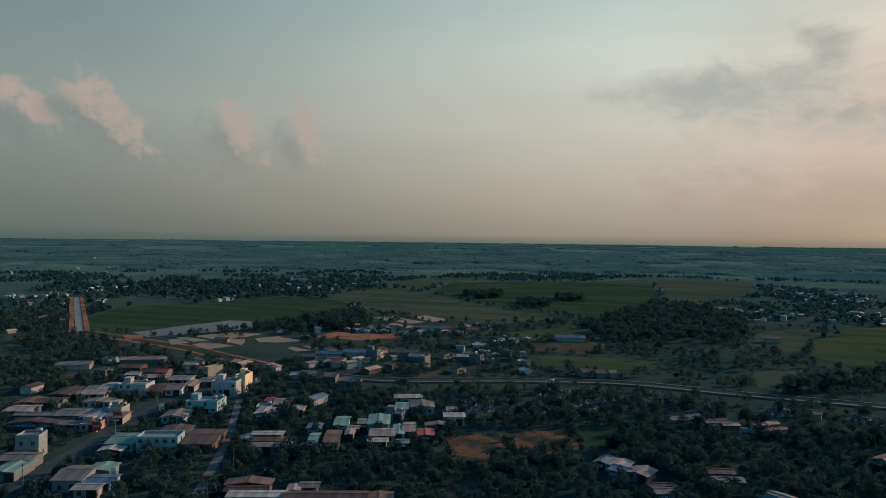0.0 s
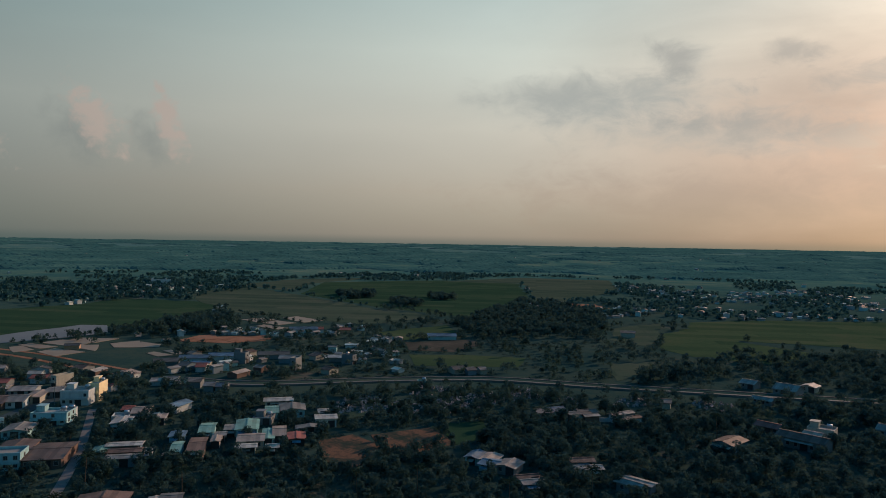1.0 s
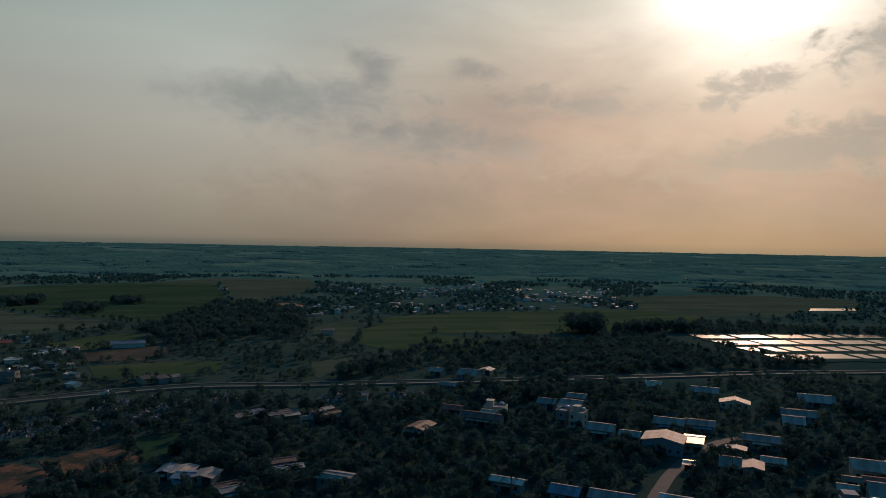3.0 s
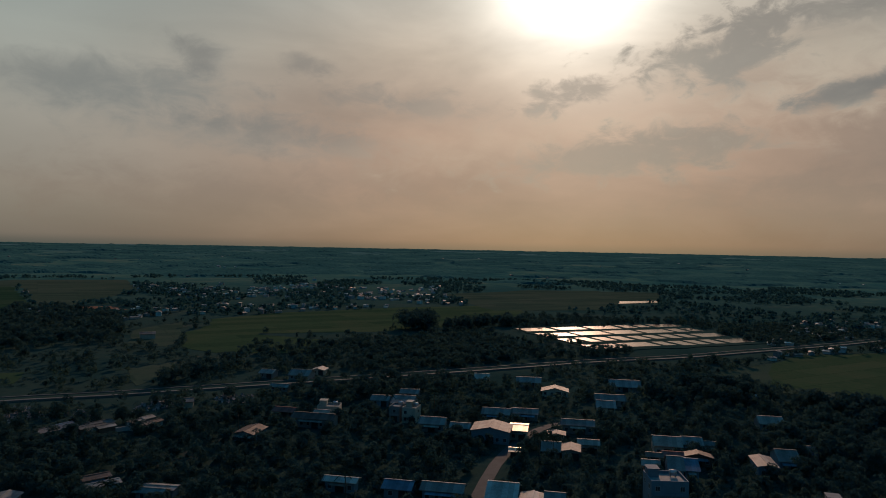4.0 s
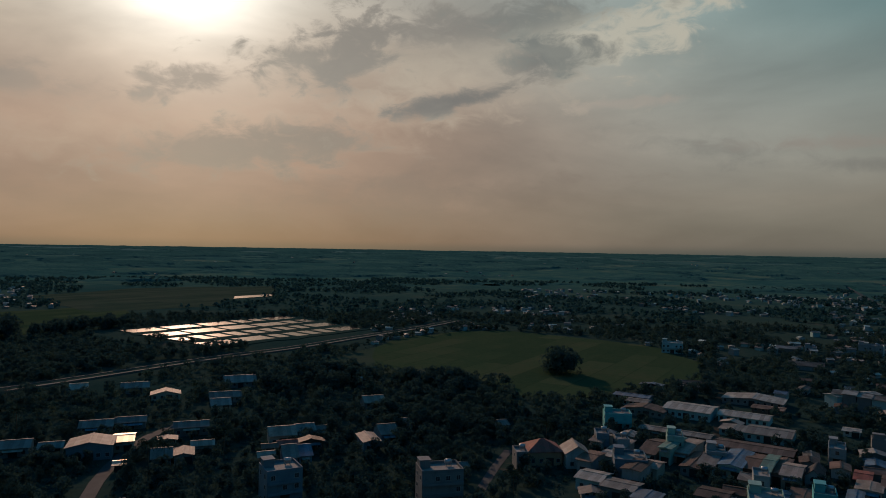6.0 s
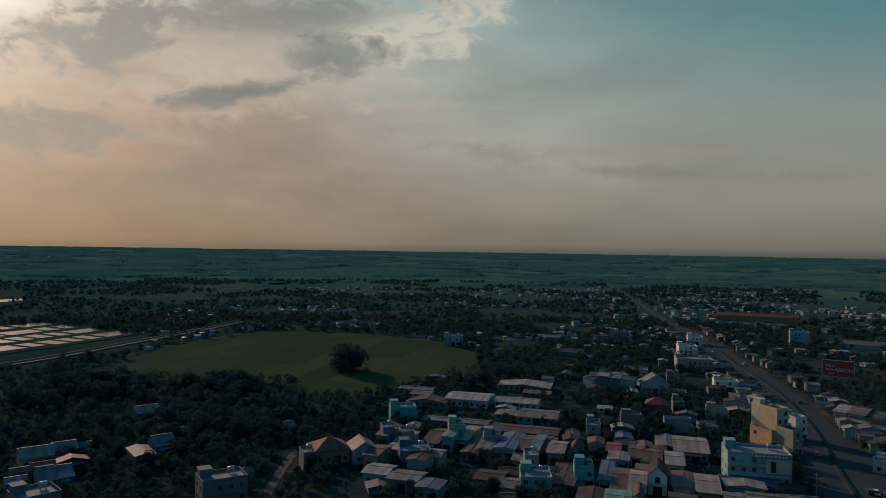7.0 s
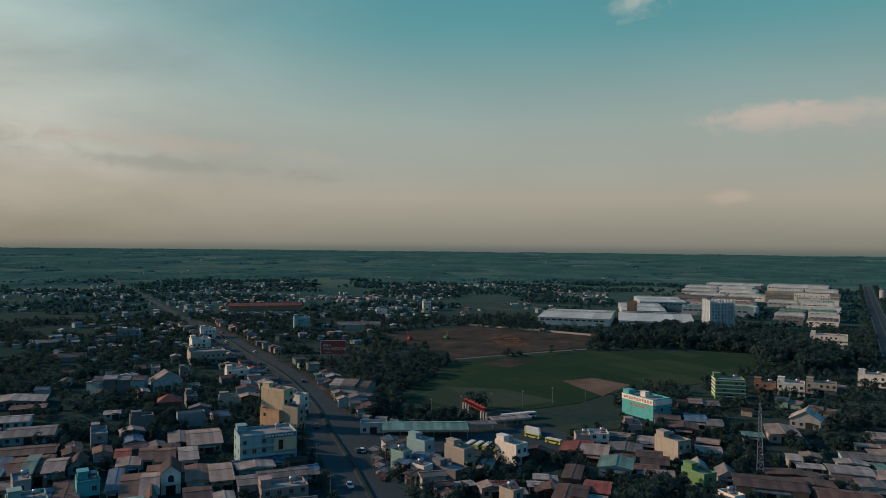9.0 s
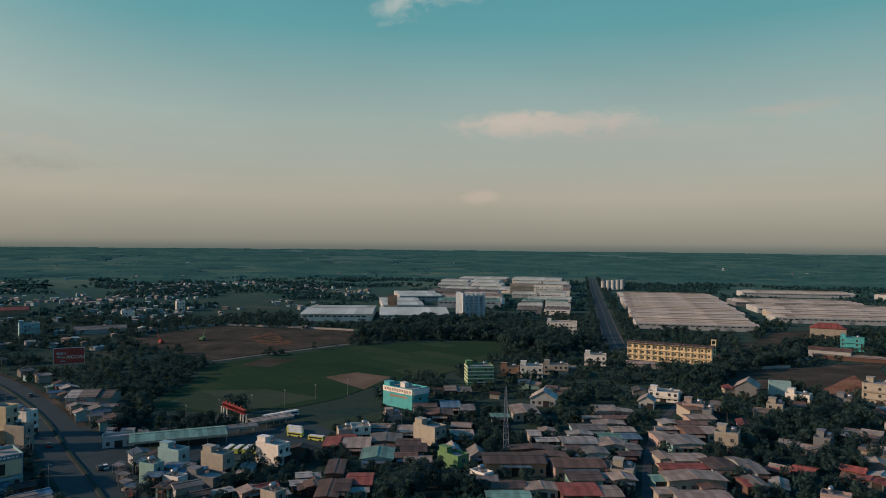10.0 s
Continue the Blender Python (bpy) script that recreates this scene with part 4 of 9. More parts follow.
def windows(parent, w, d, storeys, sh, faces="fs", door=True):
    """Windows storey by storey: f the front, s the sides; a door below in the front."""
    spots = []
    n = max(1, int(w / 2.9))
    if "f" in faces:
        for k in range(storeys):
            for i in range(n):
                x = (i + 0.5) * w / n - w / 2
                if k == 0 and door and i == n // 2:
                    continue
                spots.append(pose(x, -d / 2, k * sh + 1.0))
    m = max(1, int(d / 4.5))
    if "s" in faces:
        for k in range(storeys):
            for i in range(m):
                y = (i + 0.5) * d / m - d / 2
                spots.append(pose(-w / 2, y, k * sh + 1.0, 0, 0, -90))
                spots.append(pose(w / 2, y, k * sh + 1.0, 0, 0, 90))
    rnd = random.Random(int(parent.location.x * 7 + parent.location.y * 13))
    if storeys > 1:
        spots = [p for p in spots if rnd.random() < 0.62] or spots[:1]
    close = storeys > 1 and parent.location.length < 290
    for s in spots:
        win = part("window", WINDOW if close else ONE_WINDOW, None, parent, "", s)
        if close:
            part("pane", PANE, None, win)
    if door:
        part("door", DOOR, None, parent, "", pose((n // 2 + 0.5) * w / n - w / 2, -d / 2, 0.02))


# bright and ash name the lit and the shaded white
COLOUR_WORDS = {"white": "white", "cream": "cream", "yellow": "yellow", "orange": "orange", "teal": "teal", "aqua": "pale aqua", "green": "green", "mint": "mint green", "pink": "pink",
                "bright": "white", "ash": "shade-darkened white", "butter": "pale yellow", "peach": "peach", "grey": "grey", "blue": "blue-grey", "brick": "red-brown", "fin": "grey"}
ROOF_WORDS = {"grey": "grey sheet-metal", "pale": "pale sheet-metal", "blue": "blue sheet-metal", "rust": "rusty sheet-metal", "brown": "brown sheet-metal", "green": "green sheet-metal",
              "warm": "weathered tan sheet-metal", "white": "pale white sheet-metal", "tan": "faded tan sheet-metal", "shiny": "sun-glinting metal", "slate": "dark slate-grey", "tile": "red-tiled", "slab": "flat concrete"}


def flat_house(x, y, turn, w, d, h, wall="white", roof="slab", storeys=0, faces="fs", tank=True, head=True):
    """A plastered block of storeys with a parapet, balconies and what stands on its roof."""
    storeys = storeys or max(1, round(h / 3.4))
    sh = (h - 0.9) / storeys
    top = storeys * sh
    kind = {1: "one-storey", 2: "two-storey", 3: "three-storey"}.get(storeys, "tall narrow")
    ob = thing("townhouse", x, y, turn, f"{COLOUR_WORDS[wall]} plastered {kind} house with a flat concrete roof", "house", "houses of the town")
    FOOT.append((x, y, 0.5 * math.hypot(w, d)))
    mat = M["wall_" + wall]
    part("wall", boxes((-w / 2, w / 2, -d / 2, d / 2, 0, top)), mat, ob)
    t = 0.2
    part("roof", boxes((-w / 2 + t, w / 2 - t, -d / 2 + t, d / 2 - t, top - 0.1, top + 0.08)), M["roof_slab"], ob)
    part("parapet", boxes((-w / 2, w / 2, -d / 2 - 0.03, -d / 2 + t, top, h), (-w / 2, w / 2, d / 2 - t, d / 2 + 0.03, top, h), (-w / 2 - 0.03, -w / 2 + t, -d / 2, d / 2, top, h - 0.02),
                          (w / 2 - t, w / 2 + 0.03, -d / 2, d / 2, top, h - 0.02)), mat, ob)
    for k in range(1, storeys):
        z = k * sh
        part("balcony", boxes((-w / 2 + 0.2, w / 2 - 0.2, -d / 2 - 0.9, -d / 2, z - 0.15, z), (-w / 2 + 0.2, w / 2 - 0.2, -d / 2 - 0.9, -d / 2 - 0.8, z, z + 0.75)), mat, ob)
    windows(ob, w, d, storeys, sh, faces if math.hypot(x, y) < 340 else "f")
    if head and w > 5 and d > 7:
        hw = min(3.2, w * 0.45)
        part("stair_head", boxes((-w / 2 + 0.4, -w / 2 + 0.4 + hw, d / 2 - 4.2, d / 2 - 0.4, top, top + 2.5), (-w / 2 + 0.2, -w / 2 + 0.7 + hw, d / 2 - 4.4, d / 2 - 0.2, top + 2.5, top + 2.65)), mat, ob)
    if tank:
        stand = part("tank_stand", TANK_LEGS, None, ob, "steel tank stand", pose(w / 4, d / 5, top + 0.08))
        part("water_tank", TANK, None, stand, "shiny steel water tank", pose(0, 0, 1.35))
    return ob


def slope(x0, x1, y0, y1, z0, z1, thick=0.06):
    """A tilted sheet, low at y0 and high at y1."""
    vs = [(x, y, z + t) for t in (0, thick) for y, z in ((y0, z0), (y1, z1)) for x in (x0, x1)]
    return vs, list(BOX)


def shed_house(x, y, turn, w, d, h, wall="white", roof="grey", pitch=0.28, along=True, over=0.45, faces="f", ridge_vents=0, plain=False):
    """A low house or shed under a two-sided sheet roof."""
    words = ROOF_WORDS[roof]
    h, over = h * 0.88, max(over, 0.85 if d < 7 else 0.6)
    ob = thing("bungalow", x, y, turn, f"low {COLOUR_WORDS[wall]} house under a {words} gable roof", "house", "houses of the town")
    FOOT.append((x, y, 0.5 * math.hypot(w, d)))
    part("wall", gable_walls(w, d, h, pitch, along), M["wall_" + wall], ob)
    part("roof", gable(w, d, h, pitch, over, along=along), M["roof_" + roof], ob)
    if not plain:
        windows(ob, w, d, 1, h, faces)
    if (int(x * 3) + int(y * 7)) % 5 < 3 and math.hypot(x, y) < 340:
        s = 0.5 + ((int(x * 11) + int(y * 5)) % 10) / 22
        z, r = h - 0.55, 1.4 + s
        part("awning", slope(-w / 2 * s, w / 2 * s, -d / 2 - r, -d / 2 - 0.02, z - 0.2 * r, z), M[("roof_grey", "roof_rust", "roof_warm", "roof_blue")[(int(x) + int(y)) % 4]], ob, "sheet-metal awning")
    return ob


def hip_house(x, y, turn, w, d, h, wall="cream", roof="tile", storeys=1, pitch=0.55):
    ob = thing("villa", x, y, turn, f"{COLOUR_WORDS[wall]} house under a {ROOF_WORDS[roof]} hipped roof", "house", "houses of the town")
    FOOT.append((x, y, 0.5 * math.hypot(w, d)))
    part("wall", boxes((-w / 2, w / 2, -d / 2, d / 2, 0, h)), M["wall_" + wall], ob)
    part("roof", hipped(w, d, h + 0.17, pitch, 0.7), M["roof_" + roof], ob)
    windows(ob, w, d, storeys, h / storeys)
    return ob


def gabled_front(x, y, turn, w, d, h, wall="bright", roof="slate"):
    """A narrow house of two or three storeys with a steep dark roof and an arched front."""
    ob = thing("gabled_house", x, y, turn, f"narrow {COLOUR_WORDS[wall]} house with a steep {ROOF_WORDS[roof]} gable roof", "house", "houses of the town")
    FOOT.append((x, y, 0.5 * math.hypot(w, d)))
    part("wall", gable_walls(w, d, h, 0.85, False), M["wall_" + wall], ob)
    part("roof", gable(w, d, h, 0.85, 0.3, along=False), M["roof_" + roof], ob)
    part("balcony", boxes((-w / 2 + 0.3, w / 2 - 0.3, -d / 2 - 1.0, -d / 2, h * 0.5 - 0.15, h * 0.5), (-w / 2 + 0.3, w / 2 - 0.3, -d / 2 - 1.0, -d / 2 - 0.9, h * 0.5, h * 0.5 + 0.8)), M["wall_" + wall], ob)
    ring = [(0.85 * math.cos(k * math.pi / 10), 0.85 * math.sin(k * math.pi / 10) + h * 0.78) for k in range(11)] + [(-0.85, h * 0.56), (0.85, h * 0.56)]
    n = len(ring)
    vs = [(px, py, pz) for py in (-d / 2 - 0.05, -d / 2 + 0.01) for px, pz in ring]
    part("arched_window", (vs, [tuple(range(n))] + [(k, k + n, (k + 1) % n + n, (k + 1) % n) for k in range(n)]), M["glass"], ob, "tall arched window")
    windows(ob, w, d, 1, 3.2, "f")
    return ob


def hall(x, y, turn, w, d, h, wall="white", roof="pale", pitch=0.14, bays=1, label=""):
    """A factory hall: bays of shallow gables side by side along the depth, with a band of windows and ridge vents."""
    ob = thing("factory_hall", x, y, turn, label or f"long {COLOUR_WORDS[wall]} factory hall under a {ROOF_WORDS[roof]} roof", "factory", "factory halls")
    FOOT.append((x, y, 0.5 * max(w, d)))
    n = max(1, int(w / 40))
    bd = d / bays
    for b in range(bays):
        y0 = -d / 2 + (b + 0.5) * bd
        at = pose(0, y0, 0)
        part("wall", gable_walls(w, bd - 0.02, h, pitch), M["wall_" + wall], ob, "", at)
        part("roof", gable(w, bd, h, pitch, 0.02 if bays > 1 else 0.8, 0.2), M["roof_" + roof], ob, "", at)
        part("ridge_vent", gable(w * 0.9, 2.6, h + bd / 2 * pitch + 0.9, pitch, 0.3, 0.1), M["roof_" + roof], ob, "", at)
    pane = shape("window", *boxes((-2.2, 2.2, -0.06, 0.02, h * 0.62, h * 0.8)), M["glass"])
    for i in range(int((w - 4) / 6)):
        part("window", pane, None, ob, "", pose(-w / 2 + 4.2 + i * 6, -d / 2, 0))
    for i in range(n):
        xx = -w / 2 + (i + 0.5) * w / n
        part("roller_door", boxes((xx - 2.4, xx + 2.4, -d / 2 - 0.08, -d / 2 + 0.02, 0.02, min(4.4, h * 0.55))), M["steel"], ob)
    return ob


def stripes(ob, w, d, h, storeys=5):
    """White bands between the green storeys."""
    for k in range(1, storeys + 1):
        z = k * h / (storeys + 0.3)
        part("band", boxes((-w / 2 - 0.06, w / 2 + 0.06, -d / 2 - 1.0, -d / 2 - 0.9, z - 0.45, z + 0.1), (-w / 2 - 0.1, -w / 2 - 0.02, -d / 2, d / 2, z - 0.45, z + 0.1)), M["wall_bright"], ob, "white band")


def shop_sign(ob, w, d, h):
    """A pale top band with lettering bars on the front and side."""
    part("sign_band", boxes((-w / 2 - 0.08, w / 2 + 0.08, -d / 2 - 1.02, -d / 2 - 0.92, h * 0.72, h * 0.97), (-w / 2 - 0.12, -w / 2 - 0.04, -d / 2, d / 2, h * 0.72, h * 0.97)), M["wall_bright"], ob, "pale sign band")
    for k in range(11):
        y = -d / 2 + (k + 0.9) * d / 12
        part("lettering_bar", boxes((-w / 2 - 0.18, -w / 2 - 0.11, y - d * 0.028, y + d * 0.028, h * (0.80 - 0.02 * (k % 3)), h * 0.91)), M["wall_pink"], ob, "faded red lettering bar")
    for k in range(7):
        y = -d * 0.3 + k * d * 0.085
        part("lettering_bar", boxes((-w / 2 - 0.07, -w / 2 - 0.01, y - d * 0.03, y + d * 0.03, h * 0.5, h * (0.60 + 0.015 * (k % 2)))), M["wall_orange"], ob, "faded orange lettering bar")
    part("roof_box", boxes((-1.6, 1.2, -1.2, 1.8, h - 0.9, h + 1.6)), M["wall_bright"], ob, "white roof box")


def sign_board(x, y, turn, w, h, mat):
    """A shop sign on two posts at the street."""
    words = "red shop sign board on two steel posts" if mat == "red" else "blank pale sign board on two steel posts"
    ob = thing("sign_board", x, y, turn, words, "sign", "signs along the street")
    part("panel", boxes((-w / 2, w / 2, -0.1, 0.1, 1.4, 1.4 + h)), M[mat], ob)
    for k in (-1, 1):
        part("post", boxes((k * w * 0.35 - 0.07, k * w * 0.35 + 0.07, 0.1, 0.24, 0, 1.2 + h)), M["steel"], ob)
    for k in range(3):
        part("lettering_bar", boxes((-w * 0.36 + k * w * 0.25, -w * 0.18 + k * w * 0.25, -0.14, -0.1, 1.4 + h * 0.4, 1.4 + h * 0.65)), M["wall_white"] if mat == "red" else M["wall_pink"], ob)


def advert_wall(ob, w, d, h):
    """A faded picture panel and a dark blue sign strip on the front of a shop building."""
    y = -d / 2 - 0.95
    part("advert_panel", boxes((0.08 * w, 0.47 * w, y - 0.12, y, h * 0.42, h * 0.86)), M["wall_butter"], ob, "faded tan picture panel")
    part("advert_shape", boxes((0.16 * w, 0.24 * w, y - 0.18, y - 0.13, h * 0.46, h * 0.78)), M["dark"], ob, "dark plain shape on the panel")
    part("sign_strip", boxes((-0.12 * w, 0.47 * w, y - 0.16, y, h * 0.88, h * 1.0)), M["wall_blue"], ob, "dark blue sign strip with pale bars")
    for k in range(9):
        x = -0.08 * w + k * 0.058 * w
        part("lettering_bar", boxes((x, x + 0.04 * w, y - 0.22, y - 0.17, h * 0.915, h * 0.965)), M["wall_bright"], ob)


# the houses of the town, street by street
flat_house(255.5, 24.8, -38, 5.9, 10.7, 7.6, 'bright', faces='f')
flat_house(243.6, 41.7, -34, 5.3, 9.6, 8.2, 'cream', faces='f')
flat_house(250.7, 57.4, -31, 5.1, 9.1, 8, 'aqua', faces='f')
flat_house(237.2, 61.1, -30, 4.2, 6.1, 7.2, 'mint', faces='f')
flat_house(231.3, 52.5, -31, 4.2, 6.4, 4.7, 'bright', faces='f')
flat_house(233.1, 43.2, -33, 6.5, 11.6, 4.2, 'grey', faces='f')
flat_house(210.2, 20.2, -39, 4.2, 6, 6.1, 'cream', faces='f')
flat_house(286, -6.7, -83, 7.6, 7, 5.2, 'bright')
flat_house(283.3, -0.4, -82, 5.4, 7, 4.9, 'cream')
flat_house(305.5, -21.1, -86, 7, 8, 4.8, 'pink')
flat_house(275, -33.6, -51, 6.5, 11.7, 7.6, 'cream', faces='f')
flat_house(239.9, -37.5, -53, 5.4, 9.8, 6.5, 'green', faces='f')
flat_house(223.9, -44.4, -55, 4.2, 6.5, 5, 'bright', faces='f')
shop_sign(flat_house(340.9, -29.5, -49, 10.9, 19.6, 9.7, 'teal', faces='f'), 10.9, 19.6, 9.7)
stripes(flat_house(392.9, -75.8, -91, 14.8, 12, 10.7, 'green'), 14.8, 12, 10.7)
flat_house(412.9, -98.4, -103, 10.8, 8, 6, 'orange')
flat_house(409.2, -110.7, -105, 13.4, 10, 7.3, 'bright')
flat_house(418.2, -128.6, -107, 14.9, 9, 6.2, 'cream')
flat_house(447.8, -164.6, -110, 14, 9, 7.4, 'bright')
flat_house(339.8, -161.6, -121, 14.5, 9, 5.1, 'bright')
flat_house(223.7, -92.2, -118, 7.4, 9, 4.8, 'cream')
flat_house(306.5, -160.3, -124, 9.3, 8, 6.5, 'pink')
flat_house(294.1, -160.5, -125, 3.9, 8, 6.5, 'grey')
flat_house(250.8, -144.9, -126, 8.4, 8, 8.3, 'cream')
flat_house(304.6, -199.9, -129, 7, 8, 6, 'cream')
flat_house(332.5, -231, -135, 11.4, 8, 4, 'bright')
flat_house(250.1, -184.5, -136, 5.9, 8, 5.4, 'grey')
flat_house(320.5, -266.3, -140, 12.6, 12, 11.2, 'cream')
flat_house(318.4, -246, -138, 7.9, 8, 4.7, 'grey')
hip_house(569.1, -422.7, -127, 28.1, 14, 8.9, 'cream', 'tile')
flat_house(496.3, -389.2, -128, 16.1, 10, 10.4, 'teal')
flat_house(600.1, -189.6, -108, 25.9, 14, 12.8, 'bright')
flat_house(284.4, 128.7, -19, 6, 13, 16.5, 'butter', faces='f')
flat_house(280.9, 129.9, -19, 1.8, 11, 7.8, 'peach', faces='s', tank=False, head=False)
flat_house(280.3, 119.2, -21, 4.8, 8.7, 9.9, 'cream', faces='f')
flat_house(303.3, 128.3, -21, 5.8, 10.5, 10.2, 'bright', faces='f')
advert_wall(flat_house(237.5, 111.9, -53, 20, 12, 10.8, 'aqua'), 20, 12, 10.8)
flat_house(200.5, 88.7, -54, 14, 8, 5.2, 'pink')
flat_house(425.2, 242.6, -50, 22.2, 14, 8.4, 'cream')
flat_house(474.7, 276, -50, 13.3, 12, 9.1, 'bright')
hip_house(296.1, 187.2, -58, 9.7, 9, 5.2, 'brick', 'tile')
flat_house(379.7, 196.8, -53, 13, 9, 5.9, 'bright')
flat_house(521, 365.4, -50, 13.8, 10, 7, 'bright')
flat_house(853.4, 189.3, -72, 9.5, 12, 11.1, 'bright')
flat_house(767.7, 222.6, -69, 12.4, 12, 7.6, 'bright')
flat_house(620.9, 257.2, -63, 14.6, 12, 11.5, 'aqua')
flat_house(544.7, 309.8, -55, 12.1, 10, 7.6, 'bright')
flat_house(192.2, 250.2, -30, 11.3, 9, 7.1, 'teal')
flat_house(163.5, 222.1, -28, 4.6, 8, 8.1, 'blue')
flat_house(168.6, 216.7, -26, 4.5, 8, 6.8, 'ash')
hip_house(135.7, 219.8, -17, 12.1, 11, 4.8, 'orange', 'tile')
flat_house(124.8, 216.5, -18, 4.1, 8, 6.5, 'grey')
flat_house(156, 195.9, -33, 10.8, 12, 6.9, 'blue')
flat_house(187, 208.7, -38, 5.8, 9, 8.3, 'mint')
flat_house(191.5, 192.6, -41, 6.7, 9, 6.4, 'ash')
flat_house(182.7, 164.6, -44, 4.7, 9, 7.4, 'ash')
flat_house(170.7, 151.8, -44, 9.8, 12, 6.1, 'mint')
flat_house(186.5, 144.9, -48, 6.2, 8, 7.4, 'teal')
flat_house(374, 421.5, -42, 15.2, 11, 8, 'aqua')
flat_house(515.4, 363.9, -55, 16.1, 10, 8, 'ash')
flat_house(473.7, 382.3, -51, 8.2, 10, 5.8, 'ash')
# backlit blocks: white darkened to grey and aqua to blue, shade put into paint
flat_house(84.7, 195.4, -9, 12.7, 9, 11.1, 'grey')
flat_house(40.8, 215.3, 5, 10.7, 10, 10.3, 'blue')
flat_house(-57.4, 306.4, -7, 4.7, 8, 6.8, 'grey')
flat_house(-50.7, 304.9, -9, 6, 8, 6.8, 'cream')
flat_house(114.4, 377.2, -17, 3.5, 5, 3, 'grey')
flat_house(-89.5, 311, 6, 9.8, 8, 4.3, 'cream')
flat_house(-269.7, 259.3, 46, 4.5, 5, 2.8, 'mint')
flat_house(-281.1, 24, 62, 7.5, 7, 8.3, 'ash')
flat_house(-264.9, 63.0, 57, 14.5, 8, 5.9, 'aqua', tank=False, head=False)
flat_house(-367.1, 75.7, 53, 13.8, 10, 5.5, 'white')
flat_house(-343.9, 113, 50, 12.2, 10, 6.9, 'white')
flat_house(-347.1, 122.3, 49, 5.2, 10, 8.5, 'yellow')
flat_house(-314.7, 93.6, 51, 14, 9, 5.2, 'aqua')
flat_house(-314.4, 98.9, 51, 4.9, 8, 5, 'white')
flat_house(-322.9, 59.6, 55, 5.9, 8, 4.8, 'cream')
flat_house(-307.2, 47.2, 56, 6.5, 8, 3.3, 'pink')
flat_house(-299, 114.9, 59, 6.6, 7, 3, 'white')
flat_house(-258, 157.1, 44, 7.5, 8, 3.1, 'grey')
flat_house(-1116.8, 488.3, 66, 29.1, 16, 7.6, 'white')
# many white or cream walls and pale roofs set darker here for shade
shed_house(217.5, 27.7, -65, 6.1, 4.1, 4.2, 'pink', 'warm', pitch=0.2, along=False)
shed_house(215.8, 20.4, -63, 7, 4.1, 3.1, 'pink', 'warm', pitch=0.3)
shed_house(219.8, 24, -64, 7.1, 4.1, 4.2, 'pink', 'tile', pitch=0.3)
shed_house(210.6, 39, -57, 4.5, 3.6, 3.2, 'white', 'rust', pitch=0.26, along=False)
shed_house(215.1, 42.1, -62, 4.8, 3.6, 4.5, 'grey', 'rust', pitch=0.26)
shed_house(218.2, 36.5, -58, 6.4, 3.6, 3.6, 'cream', 'pale', pitch=0.12)
shed_house(221.3, 11.5, -83, 3.5, 4.4, 2.8, 'brick', 'brown', pitch=0.2, along=False)
shed_house(226, 13.9, -81, 4.2, 4.4, 2.7, 'brick', 'pale', pitch=0.16)
shed_house(231.3, 12.6, -85, 3.8, 4.4, 3.5, 'brick', 'pale', pitch=0.16)
shed_house(221.6, 9.3, -80, 3.9, 4.4, 3.7, 'brick', 'rust', pitch=0.16, along=False)
shed_house(227.5, 9, -84, 3.8, 4.4, 2.7, 'brick', 'rust', pitch=0.3, along=False)
shed_house(231.6, 9.9, -82, 3.8, 4.4, 3, 'grey', 'pale', pitch=0.3)
shed_house(-133.4, 176.8, 59, 6.5, 3.6, 2.7, 'grey', 'grey', pitch=0.3)
shed_house(-137.1, 179.3, 61, 7.1, 3.6, 2.7, 'blue', 'brown', pitch=0.3)
shed_house(130, 181.1, -30, 6.6, 5.1, 2.7, 'ash', 'grey', pitch=0.2, along=False)
shed_house(-110.3, 196.4, -1, 7.9, 3.6, 3.6, 'grey', 'grey', pitch=0.3)
shed_house(-109.8, 200.9, 0, 9.4, 3.6, 3.1, 'blue', 'grey', pitch=0.16)
shed_house(210, 99.5, -58, 6.4, 4.1, 3.7, 'white', 'blue', pitch=0.2)
shed_house(213.7, 103, -56, 5.7, 4.1, 2.8, 'grey', 'pale', pitch=0.12)
shed_house(213.7, 94.5, -55, 7.2, 4.1, 3.2, 'grey', 'pale', pitch=0.26)
shed_house(217.6, 98, -56, 6.6, 4.1, 2.6, 'grey', 'warm', pitch=0.16)
shed_house(217.8, 89, -56, 8.7, 4.1, 3.2, 'grey', 'grey', pitch=0.12)
shed_house(221.8, 91.1, -52, 9, 4.1, 3.5, 'grey', 'blue', pitch=0.3)
shed_house(-154.3, 181.9, 15, 6, 7.9, 2.7, 'aqua', 'blue', pitch=0.16)
shed_house(-148.5, 184.1, 16, 6.7, 7.9, 3.1, 'grey', 'grey', pitch=0.2, along=False)
shed_house(-129.4, 201.9, 49, 8.4, 4.1, 2.6, 'cream', 'grey', pitch=0.2)
shed_house(-133.7, 204.5, 51, 7.1, 4.1, 3.7, 'grey', 'brown', pitch=0.26)
shed_house(-163.5, 183.6, 21, 4.5, 7.9, 2.9, 'aqua', 'blue', pitch=0.26, along=False)
shed_house(-158.4, 185.5, 19, 6, 7.9, 2.7, 'aqua', 'warm', pitch=0.16, along=False)
shed_house(221.5, 110.8, -50, 9.5, 4.1, 3.4, 'white', 'grey', pitch=0.2)
shed_house(226.2, 113.8, -51, 9.2, 4.1, 2.8, 'white', 'blue', pitch=0.12)
shed_house(227.6, 102.9, -54, 9.4, 4.1, 2.6, 'grey', 'grey', pitch=0.12)
